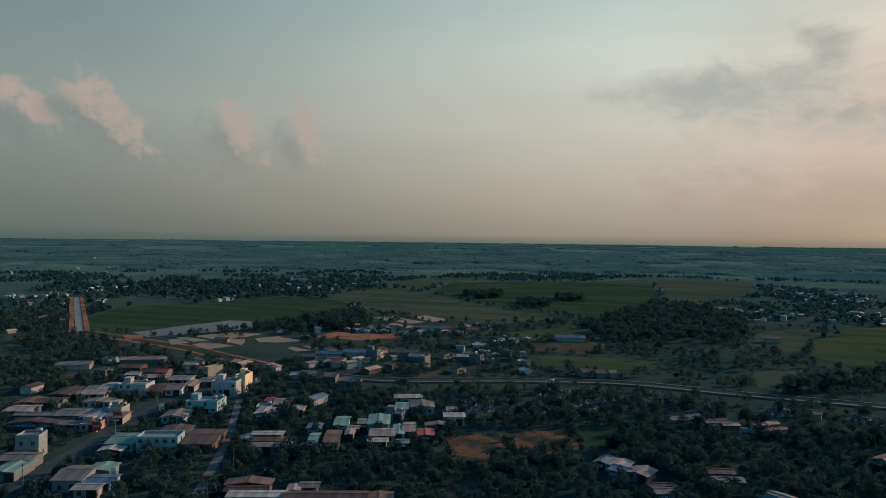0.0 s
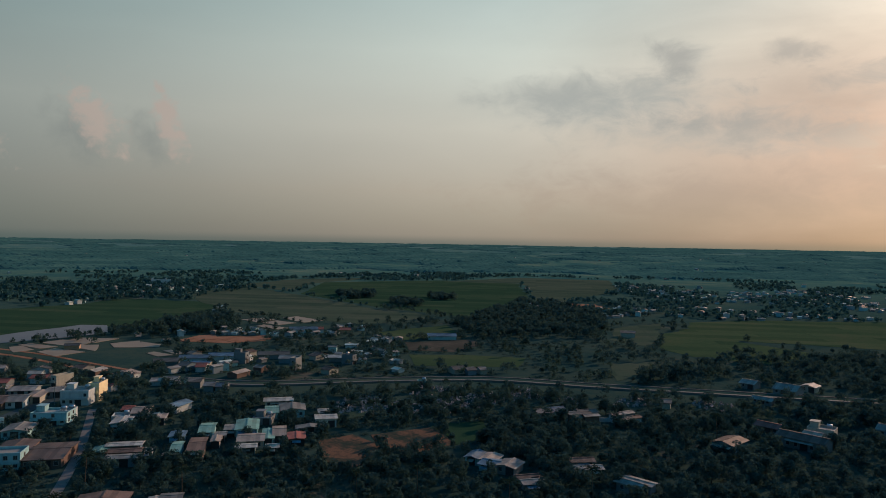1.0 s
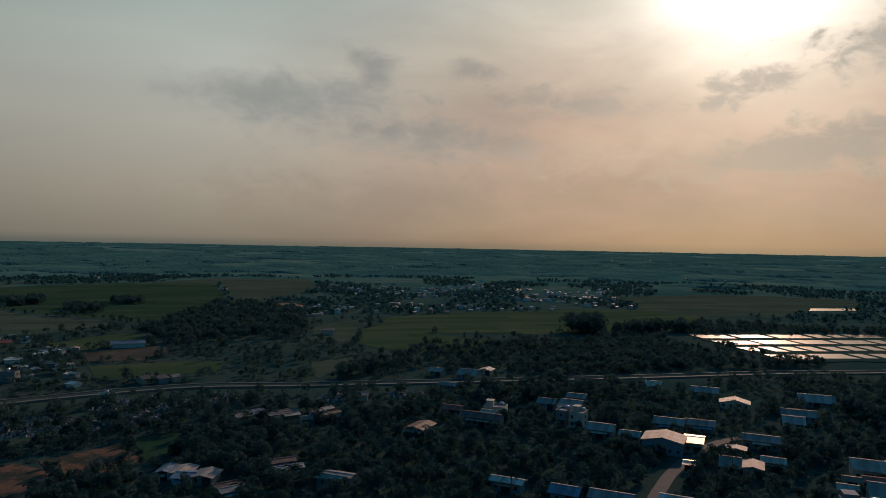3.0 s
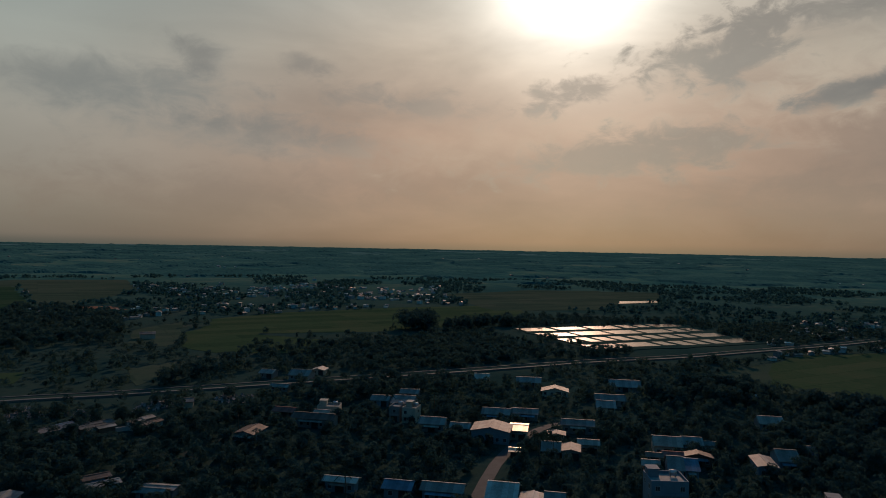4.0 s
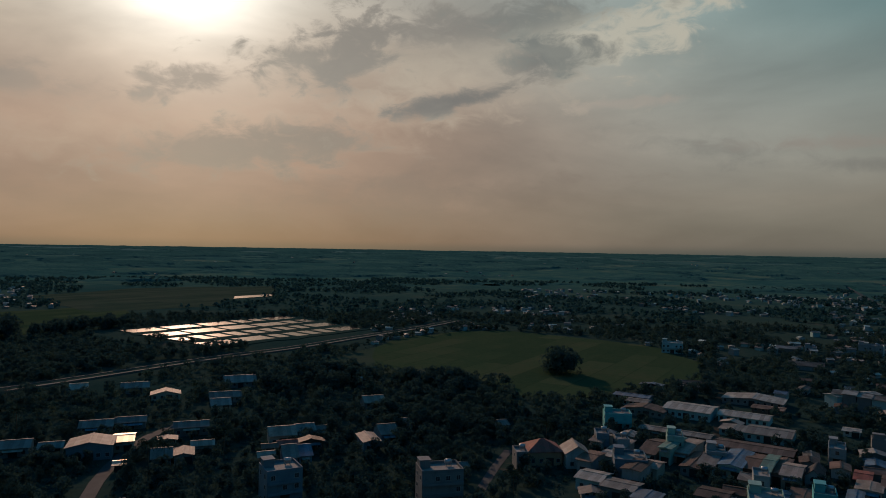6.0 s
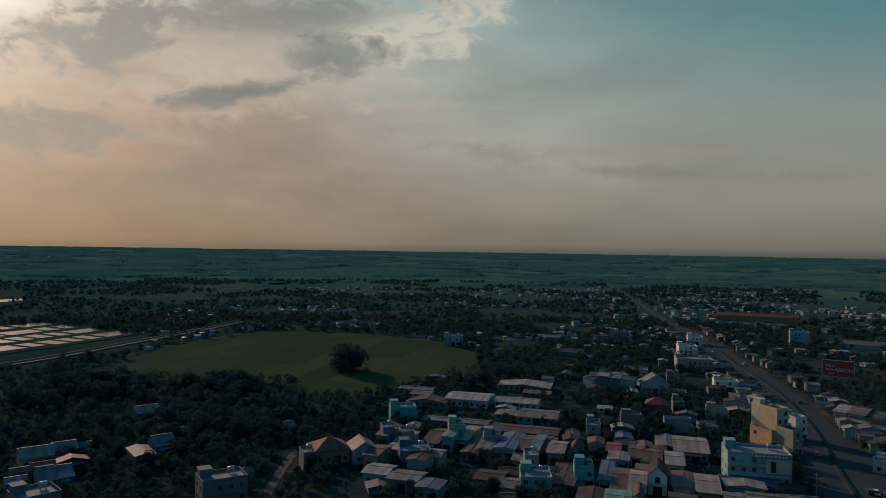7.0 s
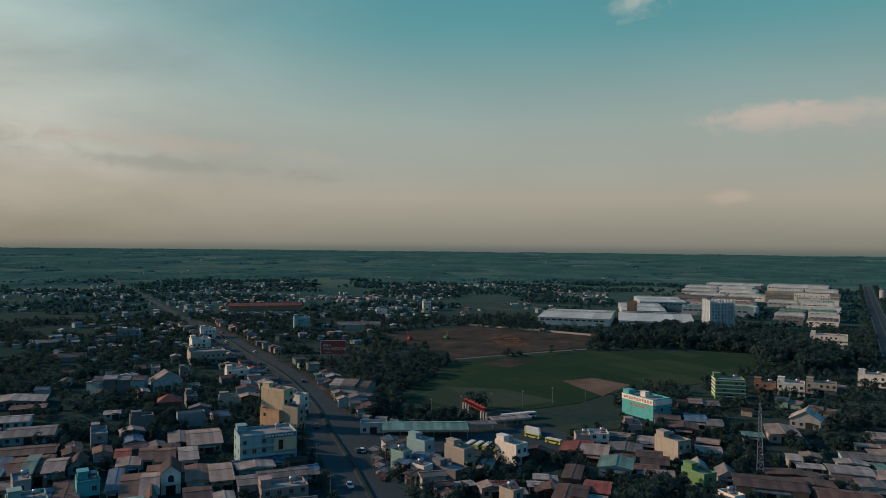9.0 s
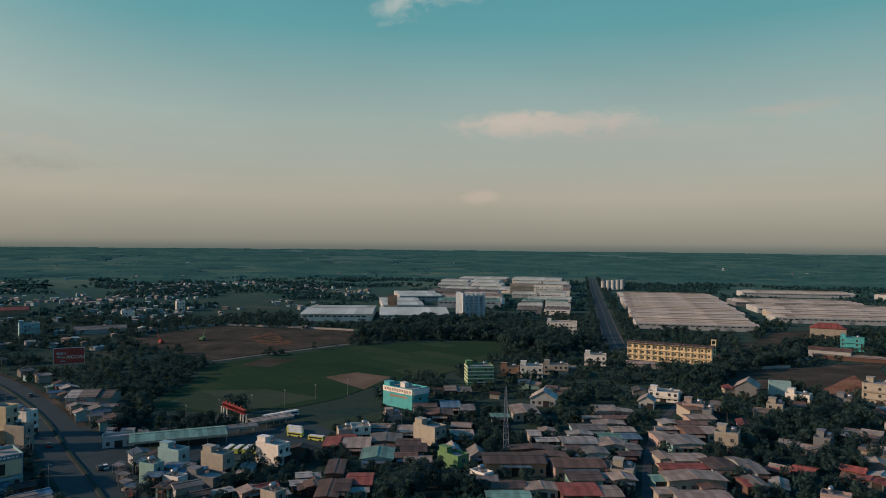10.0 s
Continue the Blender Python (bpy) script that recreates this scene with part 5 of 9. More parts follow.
shed_house(231.6, 106.8, -52, 9.7, 4.1, 2.7, 'cream', 'blue', pitch=0.12)
shed_house(250.3, -47.7, -93, 5.8, 9, 3.2, 'white', 'grey', along=False, pitch=0.6)
shed_house(144.7, 212.1, -22, 8.1, 10, 6.2, 'white', 'grey', along=False, pitch=0.6)
shed_house(257.3, -40.1, -91, 4.4, 8, 3.2, 'white', 'pale', along=False, pitch=0.6)
shed_house(221.9, -146.7, -136, 6.6, 3.6, 2.5, 'brick', 'tile', pitch=0.2)
shed_house(224.8, -150.2, -137, 6.6, 3.6, 2.6, 'grey', 'warm', pitch=0.2)
shed_house(220.4, -155.4, -138, 6.4, 7.9, 2.9, 'brick', 'tile', pitch=0.12)
shed_house(211.9, -167.2, -139, 5.9, 5.1, 2.3, 'brick', 'rust', pitch=0.26)
shed_house(216.9, -171.2, -139, 6.5, 5.1, 3.7, 'grey', 'tile', pitch=0.3)
shed_house(208.1, -170.8, -141, 7.6, 5.1, 2.7, 'grey', 'tile', pitch=0.16, along=False)
shed_house(210.7, -176.6, -142, 7.4, 5.1, 2.8, 'grey', 'pale', pitch=0.3, along=False)
shed_house(336.6, -97.6, -112, 12.1, 10, 4.5, 'white', 'pale', along=False, pitch=0.6)
shed_house(326.4, -146.5, -120, 7.1, 9, 4.3, 'white', 'pale', along=False, pitch=0.6)
shed_house(342.7, -208.9, -127, 10.7, 14, 7.3, 'grey', 'warm', along=False, pitch=0.6)
shed_house(341.5, 218.2, -47, 14.7, 10, 6.2, 'white', 'grey', along=False, pitch=0.6)



# the houses along the town street
shed_house(-261.2, 17.4, 57, 6.9, 12.2, 3.6, 'grey', 'green', pitch=0.08, along=False)
shed_house(-270.3, 19.7, 57, 10.8, 8.4, 4.0, 'grey', 'grey', pitch=0.12, along=True)
shed_house(-240.6, 32.8, 57, 8.6, 13.5, 4.5, 'ash', 'grey', pitch=0.16, along=True)
shed_house(-244.2, 40.7, 57, 6.9, 7.2, 3.9, 'ash', 'green', pitch=0.1, along=False)
shed_house(-233.1, 38.4, 57, 7.9, 7.4, 3.6, 'aqua', 'blue', pitch=0.08, along=True)
shed_house(-229.0, 34.4, 57, 6.8, 5.5, 3.4, 'cream', 'pale', pitch=0.12, along=True)
shed_house(-266.2, 47.1, 58, 7.1, 4.0, 3.0, 'grey', 'pale', pitch=0.16, along=False)
shed_house(-275.2, 53.5, 57, 9.5, 13.2, 3.6, 'aqua', 'green', pitch=0.1, along=True)
shed_house(-262.7, 77.5, 57, 12.0, 19.5, 3.6, 'brick', 'brown', pitch=0.08, along=True)
shed_house(-278.1, 71.5, 57, 10.4, 11.3, 3.4, 'brick', 'brown', pitch=0.12, along=False)
shed_house(-263.3, 71.6, 58, 3.6, 4.0, 3.0, 'grey', 'pale', pitch=0.16, along=True)
shed_house(-348.2, 26.3, 58, 10.4, 10.4, 3.2, 'grey', 'warm', pitch=0.1, along=True)
shed_house(-364.3, 31.1, 58, 7.8, 10.6, 3.0, 'grey', 'rust', pitch=0.08, along=False)
shed_house(-358.9, 38.7, 58, 9.3, 9.4, 3.0, 'grey', 'brown', pitch=0.12, along=True)
shed_house(-334.7, 30.1, 57, 14.7, 5.0, 3.2, 'ash', 'grey', pitch=0.16, along=True)
shed_house(-321.5, 28.6, 57, 17.4, 4.6, 3.0, 'grey', 'brown', pitch=0.1, along=False)
shed_house(-310.4, 40.7, 57, 9.8, 5.4, 3.2, 'grey', 'grey', pitch=0.08, along=True)
shed_house(-329.6, 42.9, 57, 10.9, 11.9, 3.2, 'grey', 'grey', pitch=0.12, along=True)
shed_house(-321.3, 51.5, 57, 9.5, 12.7, 3.2, 'grey', 'blue', pitch=0.16, along=False)
shed_house(-314.3, 58.2, 59, 6.3, 9.7, 3.4, 'cream', 'grey', pitch=0.1, along=True)
shed_house(-365.5, 56.8, 58, 12.8, 9.2, 3.4, 'cream', 'warm', pitch=0.08, along=True)
shed_house(-374.8, 46.8, 58, 9.2, 16.9, 3.4, 'brick', 'brown', pitch=0.12, along=False)
shed_house(-376.1, 58.9, 58, 5.3, 9.9, 3.4, 'grey', 'grey', pitch=0.16, along=True)
shed_house(-374.0, 65.2, 58, 5.8, 16.7, 3.9, 'aqua', 'pale', pitch=0.1, along=True)
shed_house(-346.0, 55.9, 58, 11.7, 7.1, 3.4, 'white', 'grey', pitch=0.08, along=False)
shed_house(-361.0, 85.4, 58, 7.6, 17.9, 3.2, 'brick', 'brown', pitch=0.12, along=True)
shed_house(-357.6, 92.5, 58, 7.2, 14.1, 3.4, 'white', 'grey', pitch=0.16, along=True)
shed_house(-362.1, 101.0, 58, 6.2, 14.8, 3.4, 'cream', 'warm', pitch=0.1, along=False)
shed_house(-392.4, 90.3, 58, 13.4, 8.8, 3.0, 'grey', 'warm', pitch=0.08, along=True)
shed_house(-380.8, 100.7, 58, 10.8, 11.6, 3.0, 'ash', 'grey', pitch=0.12, along=True)
shed_house(-303.2, 78.4, 58, 9.1, 10.8, 3.4, 'aqua', 'grey', pitch=0.16, along=False)
shed_house(-367.1, 110.4, 58, 6.5, 11.2, 3.4, 'grey', 'grey', pitch=0.1, along=True)
shed_house(-406.4, 82.8, 58, 6.7, 9.1, 3.0, 'ash', 'pale', pitch=0.08, along=True)
shed_house(-206.3, 74.8, 57, 12.6, 4.3, 3.6, 'brick', 'rust', pitch=0.12, along=False)
shed_house(-201.4, 72.2, 57, 11.3, 4.0, 3.6, 'brick', 'brown', pitch=0.16, along=True)
shed_house(-194.8, 72.7, 57, 15.2, 4.0, 3.9, 'cream', 'pale', pitch=0.1, along=True)
shed_house(-195.5, 84.5, 58, 2.6, 4.0, 3.2, 'grey', 'warm', pitch=0.08, along=False)
shed_house(-195.1, 89.1, 57, 4.8, 4.0, 3.2, 'grey', 'grey', pitch=0.12, along=True)
shed_house(-182.5, 88.4, 57, 22.6, 6.9, 3.9, 'brick', 'brown', pitch=0.16, along=True)
shed_house(-174.5, 101.5, 57, 6.4, 5.1, 3.6, 'grey', 'rust', pitch=0.1, along=False)
shed_house(-253.0, 98.5, 57, 10.8, 4.0, 4.1, 'blue', 'pale', pitch=0.08, along=True)
shed_house(-247.5, 96.3, 57, 9.8, 4.0, 3.4, 'brick', 'rust', pitch=0.12, along=True)
shed_house(-253.7, 90.8, 57, 4.5, 6.1, 3.4, 'aqua', 'green', pitch=0.16, along=False)
shed_house(-240.1, 93.4, 57, 10.5, 4.0, 3.6, 'blue', 'grey', pitch=0.1, along=True)
shed_house(-243.8, 102.7, 58, 2.6, 4.0, 3.0, 'white', 'pale', pitch=0.08, along=True)
shed_house(-288.1, 110.9, 57, 6.3, 10.3, 3.6, 'aqua', 'pale', pitch=0.12, along=False)
shed_house(-300.7, 124.0, 58, 6.2, 11.6, 3.4, 'grey', 'warm', pitch=0.16, along=True)
shed_house(-308.6, 121.4, 58, 3.6, 7.4, 3.2, 'brick', 'tile', pitch=0.1, along=True)
shed_house(-286.4, 124.5, 58, 6.7, 8.7, 3.4, 'grey', 'warm', pitch=0.08, along=False)
shed_house(-239.8, 111.4, 58, 2.8, 12.0, 3.4, 'aqua', 'green', pitch=0.12, along=True)
shed_house(-233.8, 105.5, 56, 2.2, 4.0, 3.0, 'grey', 'grey', pitch=0.16, along=True)
shed_house(-256.2, 119.2, 57, 5.0, 7.0, 3.0, 'aqua', 'blue', pitch=0.1, along=False)
shed_house(-235.9, 117.0, 58, 4.9, 15.9, 4.1, 'brick', 'rust', pitch=0.08, along=True)
shed_house(-255.8, 131.0, 57, 4.9, 13.5, 3.4, 'aqua', 'green', pitch=0.12, along=True)
shed_house(-240.4, 126.5, 57, 2.7, 7.3, 3.2, 'pink', 'warm', pitch=0.16, along=False)
shed_house(-245.9, 131.3, 58, 2.8, 4.4, 3.0, 'grey', 'grey', pitch=0.1, along=True)
shed_house(-250.6, 138.1, 58, 4.1, 7.4, 3.4, 'ash', 'grey', pitch=0.08, along=True)
shed_house(-248.4, 143.9, 58, 8.0, 14.7, 3.9, 'aqua', 'green', pitch=0.12, along=False)
shed_house(-232.8, 136.4, 57, 8.9, 9.7, 3.4, 'cream', 'warm', pitch=0.16, along=True)
shed_house(-225.6, 130.3, 57, 6.2, 4.0, 3.0, 'white', 'pale', pitch=0.1, along=True)
shed_house(-232.9, 143.8, 57, 3.8, 13.2, 3.4, 'aqua', 'green', pitch=0.08, along=False)
shed_house(-233.6, 149.0, 57, 4.2, 13.5, 3.4, 'grey', 'warm', pitch=0.12, along=True)
shed_house(-219.5, 137.2, 57, 3.5, 4.0, 3.0, 'grey', 'pale', pitch=0.16, along=True)
shed_house(-223.6, 150.1, 56, 5.8, 8.8, 3.4, 'brick', 'tile', pitch=0.1, along=False)
shed_house(-279.8, 177.8, 58, 11.8, 6.6, 3.4, 'cream', 'pale', pitch=0.08, along=True)
shed_house(-265.1, 165.3, 58, 4.9, 12.2, 3.4, 'aqua', 'green', pitch=0.12, along=True)
shed_house(-261.2, 173.2, 58, 9.9, 11.2, 3.9, 'aqua', 'grey', pitch=0.16, along=False)
shed_house(-270.2, 175.6, 58, 4.9, 5.0, 3.0, 'grey', 'grey', pitch=0.1, along=True)
shed_house(-237.6, 173.7, 57, 8.2, 7.0, 4.1, 'white', 'pale', pitch=0.08, along=True)
shed_house(-231.9, 162.0, 57, 9.8, 4.0, 3.0, 'grey', 'grey', pitch=0.12, along=False)
shed_house(-251.1, 182.1, 58, 3.4, 5.6, 2.7, 'white', 'pale', pitch=0.16, along=True)
sign_board(-298.9, 47.2, 58, 3.4, 3.5, 'red')
sign_board(-311.4, 57.0, 57, 3.7, 3.4, 'red')
sign_board(-308.8, 51.5, 57, 3.0, 2.6, 'red')
sign_board(-312.6, 45.5, 57, 2.0, 3.1, 'wall_bright')
sign_board(-315.2, 75.2, 58, 1.9, 3.7, 'wall_bright')
sign_board(-237.6, 42.5, 55, 1.6, 3.3, 'wall_bright')
sign_board(-282.3, 52.0, 55, 2.1, 2.4, 'wall_bright')

# the dense quarter beyond the bus yard
shed_house(269.3, 1.1, -96, 11.5, 12.5, 3.4, 'brick', 'tile', pitch=0.08, along=False)
shed_house(276.5, -1.1, -97, 6.0, 4.2, 3.4, 'brick', 'tile', pitch=0.12, along=True)
shed_house(267.9, -5.2, -96, 9.6, 14.1, 3.4, 'grey', 'warm', pitch=0.16, along=True)
shed_house(273.0, -16.3, -96, 11.6, 11.5, 3.4, 'grey', 'grey', pitch=0.1, along=False)
shed_house(285.6, -27.4, -96, 10.8, 10.9, 3.4, 'grey', 'warm', pitch=0.08, along=True)
shed_house(289.8, -14.7, -96, 11.1, 5.7, 3.9, 'pink', 'warm', pitch=0.12, along=True)
shed_house(251.8, -12.1, -96, 10.8, 12.5, 3.6, 'aqua', 'green', pitch=0.16, along=False)
shed_house(265.4, -24.4, -96, 8.4, 8.6, 3.6, 'cream', 'brown', pitch=0.1, along=True)
shed_house(258.8, -25.8, -96, 8.7, 10.4, 3.4, 'brick', 'brown', pitch=0.08, along=True)
shed_house(258.9, -14.4, -97, 7.9, 5.1, 3.4, 'cream', 'rust', pitch=0.12, along=False)
shed_house(249.9, -22.1, -96, 6.9, 5.5, 3.4, 'pink', 'rust', pitch=0.16, along=True)
shed_house(244.5, -25.8, -96, 8.3, 5.9, 3.4, 'grey', 'warm', pitch=0.1, along=True)
shed_house(235.8, 2.4, -95, 5.2, 14.4, 4.5, 'brick', 'brown', pitch=0.08, along=False)
shed_house(224.2, -5.2, -96, 7.5, 10.8, 3.9, 'brick', 'tile', pitch=0.12, along=True)
shed_house(217.0, -5.2, -96, 4.4, 4.0, 3.0, 'cream', 'pale', pitch=0.16, along=True)
shed_house(216.4, 4.2, -96, 6.2, 14.9, 3.9, 'brick', 'rust', pitch=0.1, along=False)
shed_house(217.5, -0.2, -96, 3.7, 10.2, 4.5, 'ash', 'brown', pitch=0.08, along=True)
shed_house(277.4, -46.7, -96, 8.5, 8.8, 3.4, 'cream', 'warm', pitch=0.12, along=True)
shed_house(312.2, -42.4, -96, 11.3, 10.2, 3.4, 'brick', 'rust', pitch=0.16, along=False)
shed_house(327.8, -49.5, -95, 8.5, 13.7, 3.6, 'aqua', 'blue', pitch=0.1, along=True)
shed_house(320.6, -56.4, -96, 5.9, 12.1, 3.6, 'grey', 'grey', pitch=0.08, along=True)
shed_house(312.4, -81.3, -96, 11.4, 17.2, 3.9, 'cream', 'warm', pitch=0.12, along=False)
shed_house(304.8, -68.2, -96, 7.0, 6.7, 3.4, 'grey', 'green', pitch=0.16, along=True)
shed_house(237.4, -58.2, -96, 20.4, 12.4, 5.1, 'orange', 'brown', pitch=0.1, along=True)
shed_house(252.4, -69.1, -96, 15.5, 5.2, 3.9, 'brick', 'brown', pitch=0.08, along=False)
shed_house(219.6, -44.0, -97, 7.8, 5.4, 4.5, 'bright', 'grey', pitch=0.12, along=True)
shed_house(213.7, -50.2, -96, 10.5, 6.1, 4.1, 'white', 'brown', pitch=0.16, along=True)
shed_house(210.5, -60.4, -96, 9.2, 6.1, 4.1, 'white', 'warm', pitch=0.1, along=False)
shed_house(205.3, -48.8, -96, 12.0, 5.6, 3.9, 'aqua', 'green', pitch=0.08, along=True)
shed_house(272.6, -74.9, -96, 4.0, 7.9, 3.9, 'cream', 'pale', pitch=0.12, along=True)
shed_house(278.6, -82.2, -96, 5.5, 4.7, 3.4, 'pink', 'warm', pitch=0.16, along=False)
shed_house(264.2, -77.8, -95, 7.5, 5.0, 3.4, 'cream', 'pale', pitch=0.1, along=True)
shed_house(318.8, -121.3, -96, 9.3, 4.1, 3.0, 'white', 'pale', pitch=0.08, along=True)
shed_house(307.2, -121.2, -95, 18.8, 7.2, 3.4, 'pink', 'warm', pitch=0.12, along=False)
shed_house(299.4, -108.6, -96, 7.9, 4.6, 3.0, 'grey', 'warm', pitch=0.16, along=True)
shed_house(297.9, -119.0, -96, 11.0, 5.6, 3.0, 'grey', 'rust', pitch=0.1, along=True)
shed_house(287.3, -111.5, -96, 12.0, 6.1, 3.4, 'cream', 'warm', pitch=0.08, along=False)
shed_house(280.9, -100.8, -96, 14.6, 9.4, 3.4, 'aqua', 'grey', pitch=0.12, along=True)
shed_house(274.5, -112.3, -96, 8.7, 7.4, 3.9, 'cream', 'warm', pitch=0.16, along=True)
shed_house(272.1, -93.6, -96, 9.0, 4.5, 3.4, 'white', 'pale', pitch=0.1, along=False)
shed_house(267.2, -104.7, -95, 8.4, 6.9, 3.4, 'aqua', 'green', pitch=0.08, along=True)
shed_house(260.8, -89.3, -96, 12.9, 9.7, 3.9, 'cream', 'pale', pitch=0.12, along=True)
shed_house(255.7, -100.6, -96, 10.3, 9.3, 3.9, 'ash', 'warm', pitch=0.16, along=False)
shed_house(265.6, -112.2, -96, 6.2, 8.5, 3.4, 'aqua', 'blue', pitch=0.1, along=True)
shed_house(250.1, -106.4, -96, 4.6, 8.3, 3.9, 'aqua', 'grey', pitch=0.08, along=True)
shed_house(244.5, -90.2, -96, 7.7, 7.8, 4.5, 'aqua', 'grey', pitch=0.12, along=False)
shed_house(252.4, -79.7, -96, 3.8, 4.5, 3.4, 'grey', 'grey', pitch=0.16, along=True)
shed_house(251.2, -84.8, -96, 5.6, 8.9, 3.4, 'brick', 'brown', pitch=0.1, along=True)
shed_house(243.5, -72.6, -96, 11.7, 6.1, 3.9, 'cream', 'rust', pitch=0.08, along=False)
shed_house(243.2, -102.0, -97, 6.1, 4.9, 3.4, 'brick', 'brown', pitch=0.12, along=True)
shed_house(229.8, -78.4, -96, 16.6, 10.0, 5.1, 'pink', 'rust', pitch=0.16, along=True)
shed_house(226.5, -89.2, -96, 5.4, 9.8, 4.5, 'brick', 'brown', pitch=0.1, along=False)
shed_house(217.8, -76.6, -96, 10.4, 8.8, 4.5, 'mint', 'brown', pitch=0.08, along=True)
shed_house(218.8, -84.3, -95, 3.3, 4.4, 3.9, 'grey', 'grey', pitch=0.12, along=True)
shed_house(215.6, -88.6, -97, 6.8, 6.0, 4.5, 'pink', 'warm', pitch=0.16, along=False)
shed_house(206.9, -71.1, -96, 11.4, 10.9, 4.1, 'brick', 'tile', pitch=0.1, along=True)
shed_house(204.7, -79.8, -96, 6.3, 9.3, 3.9, 'cream', 'warm', pitch=0.08, along=True)
shed_house(285.7, -137.8, -96, 7.0, 6.3, 3.4, 'cream', 'pale', pitch=0.12, along=False)
shed_house(276.3, -132.3, -96, 8.2, 4.8, 3.4, 'pink', 'warm', pitch=0.16, along=True)
shed_house(263.1, -123.7, -96, 5.0, 13.5, 3.9, 'pink', 'warm', pitch=0.1, along=True)
shed_house(254.6, -128.9, -96, 12.5, 12.8, 4.5, 'aqua', 'grey', pitch=0.08, along=False)
shed_house(270.9, -140.2, -96, 7.5, 12.7, 3.9, 'brick', 'rust', pitch=0.12, along=True)
shed_house(283.8, -146.8, -96, 11.7, 6.2, 3.4, 'pink', 'rust', pitch=0.16, along=True)
shed_house(303.6, -157.9, -95, 8.4, 15.4, 5.7, 'cream', 'rust', pitch=0.1, along=False)
shed_house(289.2, -153.8, -96, 11.2, 8.6, 4.5, 'pink', 'warm', pitch=0.08, along=True)
shed_house(269.6, -147.8, -96, 5.9, 11.9, 3.9, 'white', 'warm', pitch=0.12, along=True)
shed_house(238.0, -112.8, -96, 4.6, 8.9, 3.9, 'cream', 'warm', pitch=0.16, along=False)
shed_house(235.1, -120.5, -96, 12.5, 8.8, 3.9, 'cream', 'warm', pitch=0.1, along=True)
shed_house(225.4, -114.1, -96, 14.6, 5.5, 3.9, 'brick', 'tile', pitch=0.08, along=True)
shed_house(224.9, -127.1, -96, 9.2, 11.2, 4.5, 'white', 'brown', pitch=0.12, along=False)
shed_house(224.6, -134.4, -95, 3.2, 14.3, 4.5, 'ash', 'grey', pitch=0.16, along=True)
shed_house(221.2, -136.8, -96, 3.6, 15.4, 4.5, 'ash', 'grey', pitch=0.1, along=True)
shed_house(213.4, -111.6, -96, 18.5, 8.8, 4.5, 'cream', 'warm', pitch=0.08, along=False)
shed_house(208.0, -127.0, -96, 3.6, 8.6, 3.9, 'brick', 'tile', pitch=0.12, along=True)
shed_house(216.0, -100.8, -97, 3.2, 5.6, 3.4, 'mint', 'green', pitch=0.16, along=True)
shed_house(205.2, -113.3, -97, 5.8, 4.0, 3.9, 'pink', 'rust', pitch=0.1, along=False)
shed_house(201.7, -96.7, -97, 5.8, 4.8, 4.5, 'cream', 'warm', pitch=0.08, along=True)
shed_house(195.8, -105.1, -96, 15.4, 7.4, 5.0, 'ash', 'warm', pitch=0.12, along=True)
shed_house(206.6, -129.3, -97, 4.0, 9.6, 4.5, 'ash', 'grey', pitch=0.16, along=False)

# the village below the low sun; sunlight put into roof colours, warm or shiny where lit
shed_house(-89.5, 289.2, -4, 17.5, 7.9, 4.5, 'grey', 'brown', pitch=0.36, along=True)
shed_house(-88.7, 298.0, -3, 5.6, 4.9, 4.5, 'cream', 'warm', pitch=0.32, along=True)
shed_house(-106.8, 302.6, -4, 9.4, 5.7, 3.4, 'brick', 'tile', pitch=0.38, along=True)
shed_house(-108.7, 266.9, -4, 8.0, 12.0, 3.4, 'blue', 'brown', pitch=0.26, along=False)
shed_house(-70.3, 333.8, -3, 8.4, 7.4, 3.4, 'blue', 'grey', pitch=0.42, along=True)
shed_house(-58.2, 330.3, -3, 9.8, 14.2, 3.9, 'grey', 'grey', pitch=0.32, along=True)
shed_house(-59.4, 352.2, -3, 8.8, 7.2, 3.4, 'grey', 'grey', pitch=0.36, along=True)
shed_house(-39.4, 293.5, -3, 10.2, 9.3, 3.9, 'grey', 'grey', pitch=0.36, along=True)
shed_house(-27.4, 288.3, -4, 7.0, 5.5, 3.9, 'cream', 'grey', pitch=0.42, along=True)
shed_house(-14.2, 282.2, -4, 14.6, 12.4, 5.7, 'blue', 'grey', pitch=0.2, along=False)
shed_house(-3.6, 288.7, -3, 6.8, 12.0, 4.5, 'cream', 'shiny', pitch=0.16, along=True)
shed_house(-4.6, 260.9, -2, 2.8, 4.4, 3.0, 'cream', 'shiny', pitch=0.26, along=True)
shed_house(-14.1, 317.6, -3, 11.8, 9.1, 3.4, 'grey', 'grey', pitch=0.36, along=True)
shed_house(-1.5, 320.7, -3, 11.5, 8.2, 3.4, 'grey', 'grey', pitch=0.32, along=True)
shed_house(0.1, 396.0, -2, 12.9, 9.7, 3.4, 'grey', 'grey', pitch=0.38, along=True)
shed_house(13.8, 373.1, -2, 13.2, 8.5, 3.4, 'cream', 'warm', pitch=0.26, along=False)
shed_house(-26.1, 400.1, -2, 7.7, 9.7, 3.4, 'cream', 'warm', pitch=0.42, along=True)
shed_house(21.0, 301.8, -3, 12.8, 8.3, 4.1, 'grey', 'grey', pitch=0.32, along=True)
shed_house(11.4, 286.2, -4, 6.1, 4.7, 3.4, 'cream', 'warm', pitch=0.16, along=False)
shed_house(23.2, 274.8, -4, 7.0, 5.1, 3.4, 'cream', 'warm', pitch=0.36, along=True)
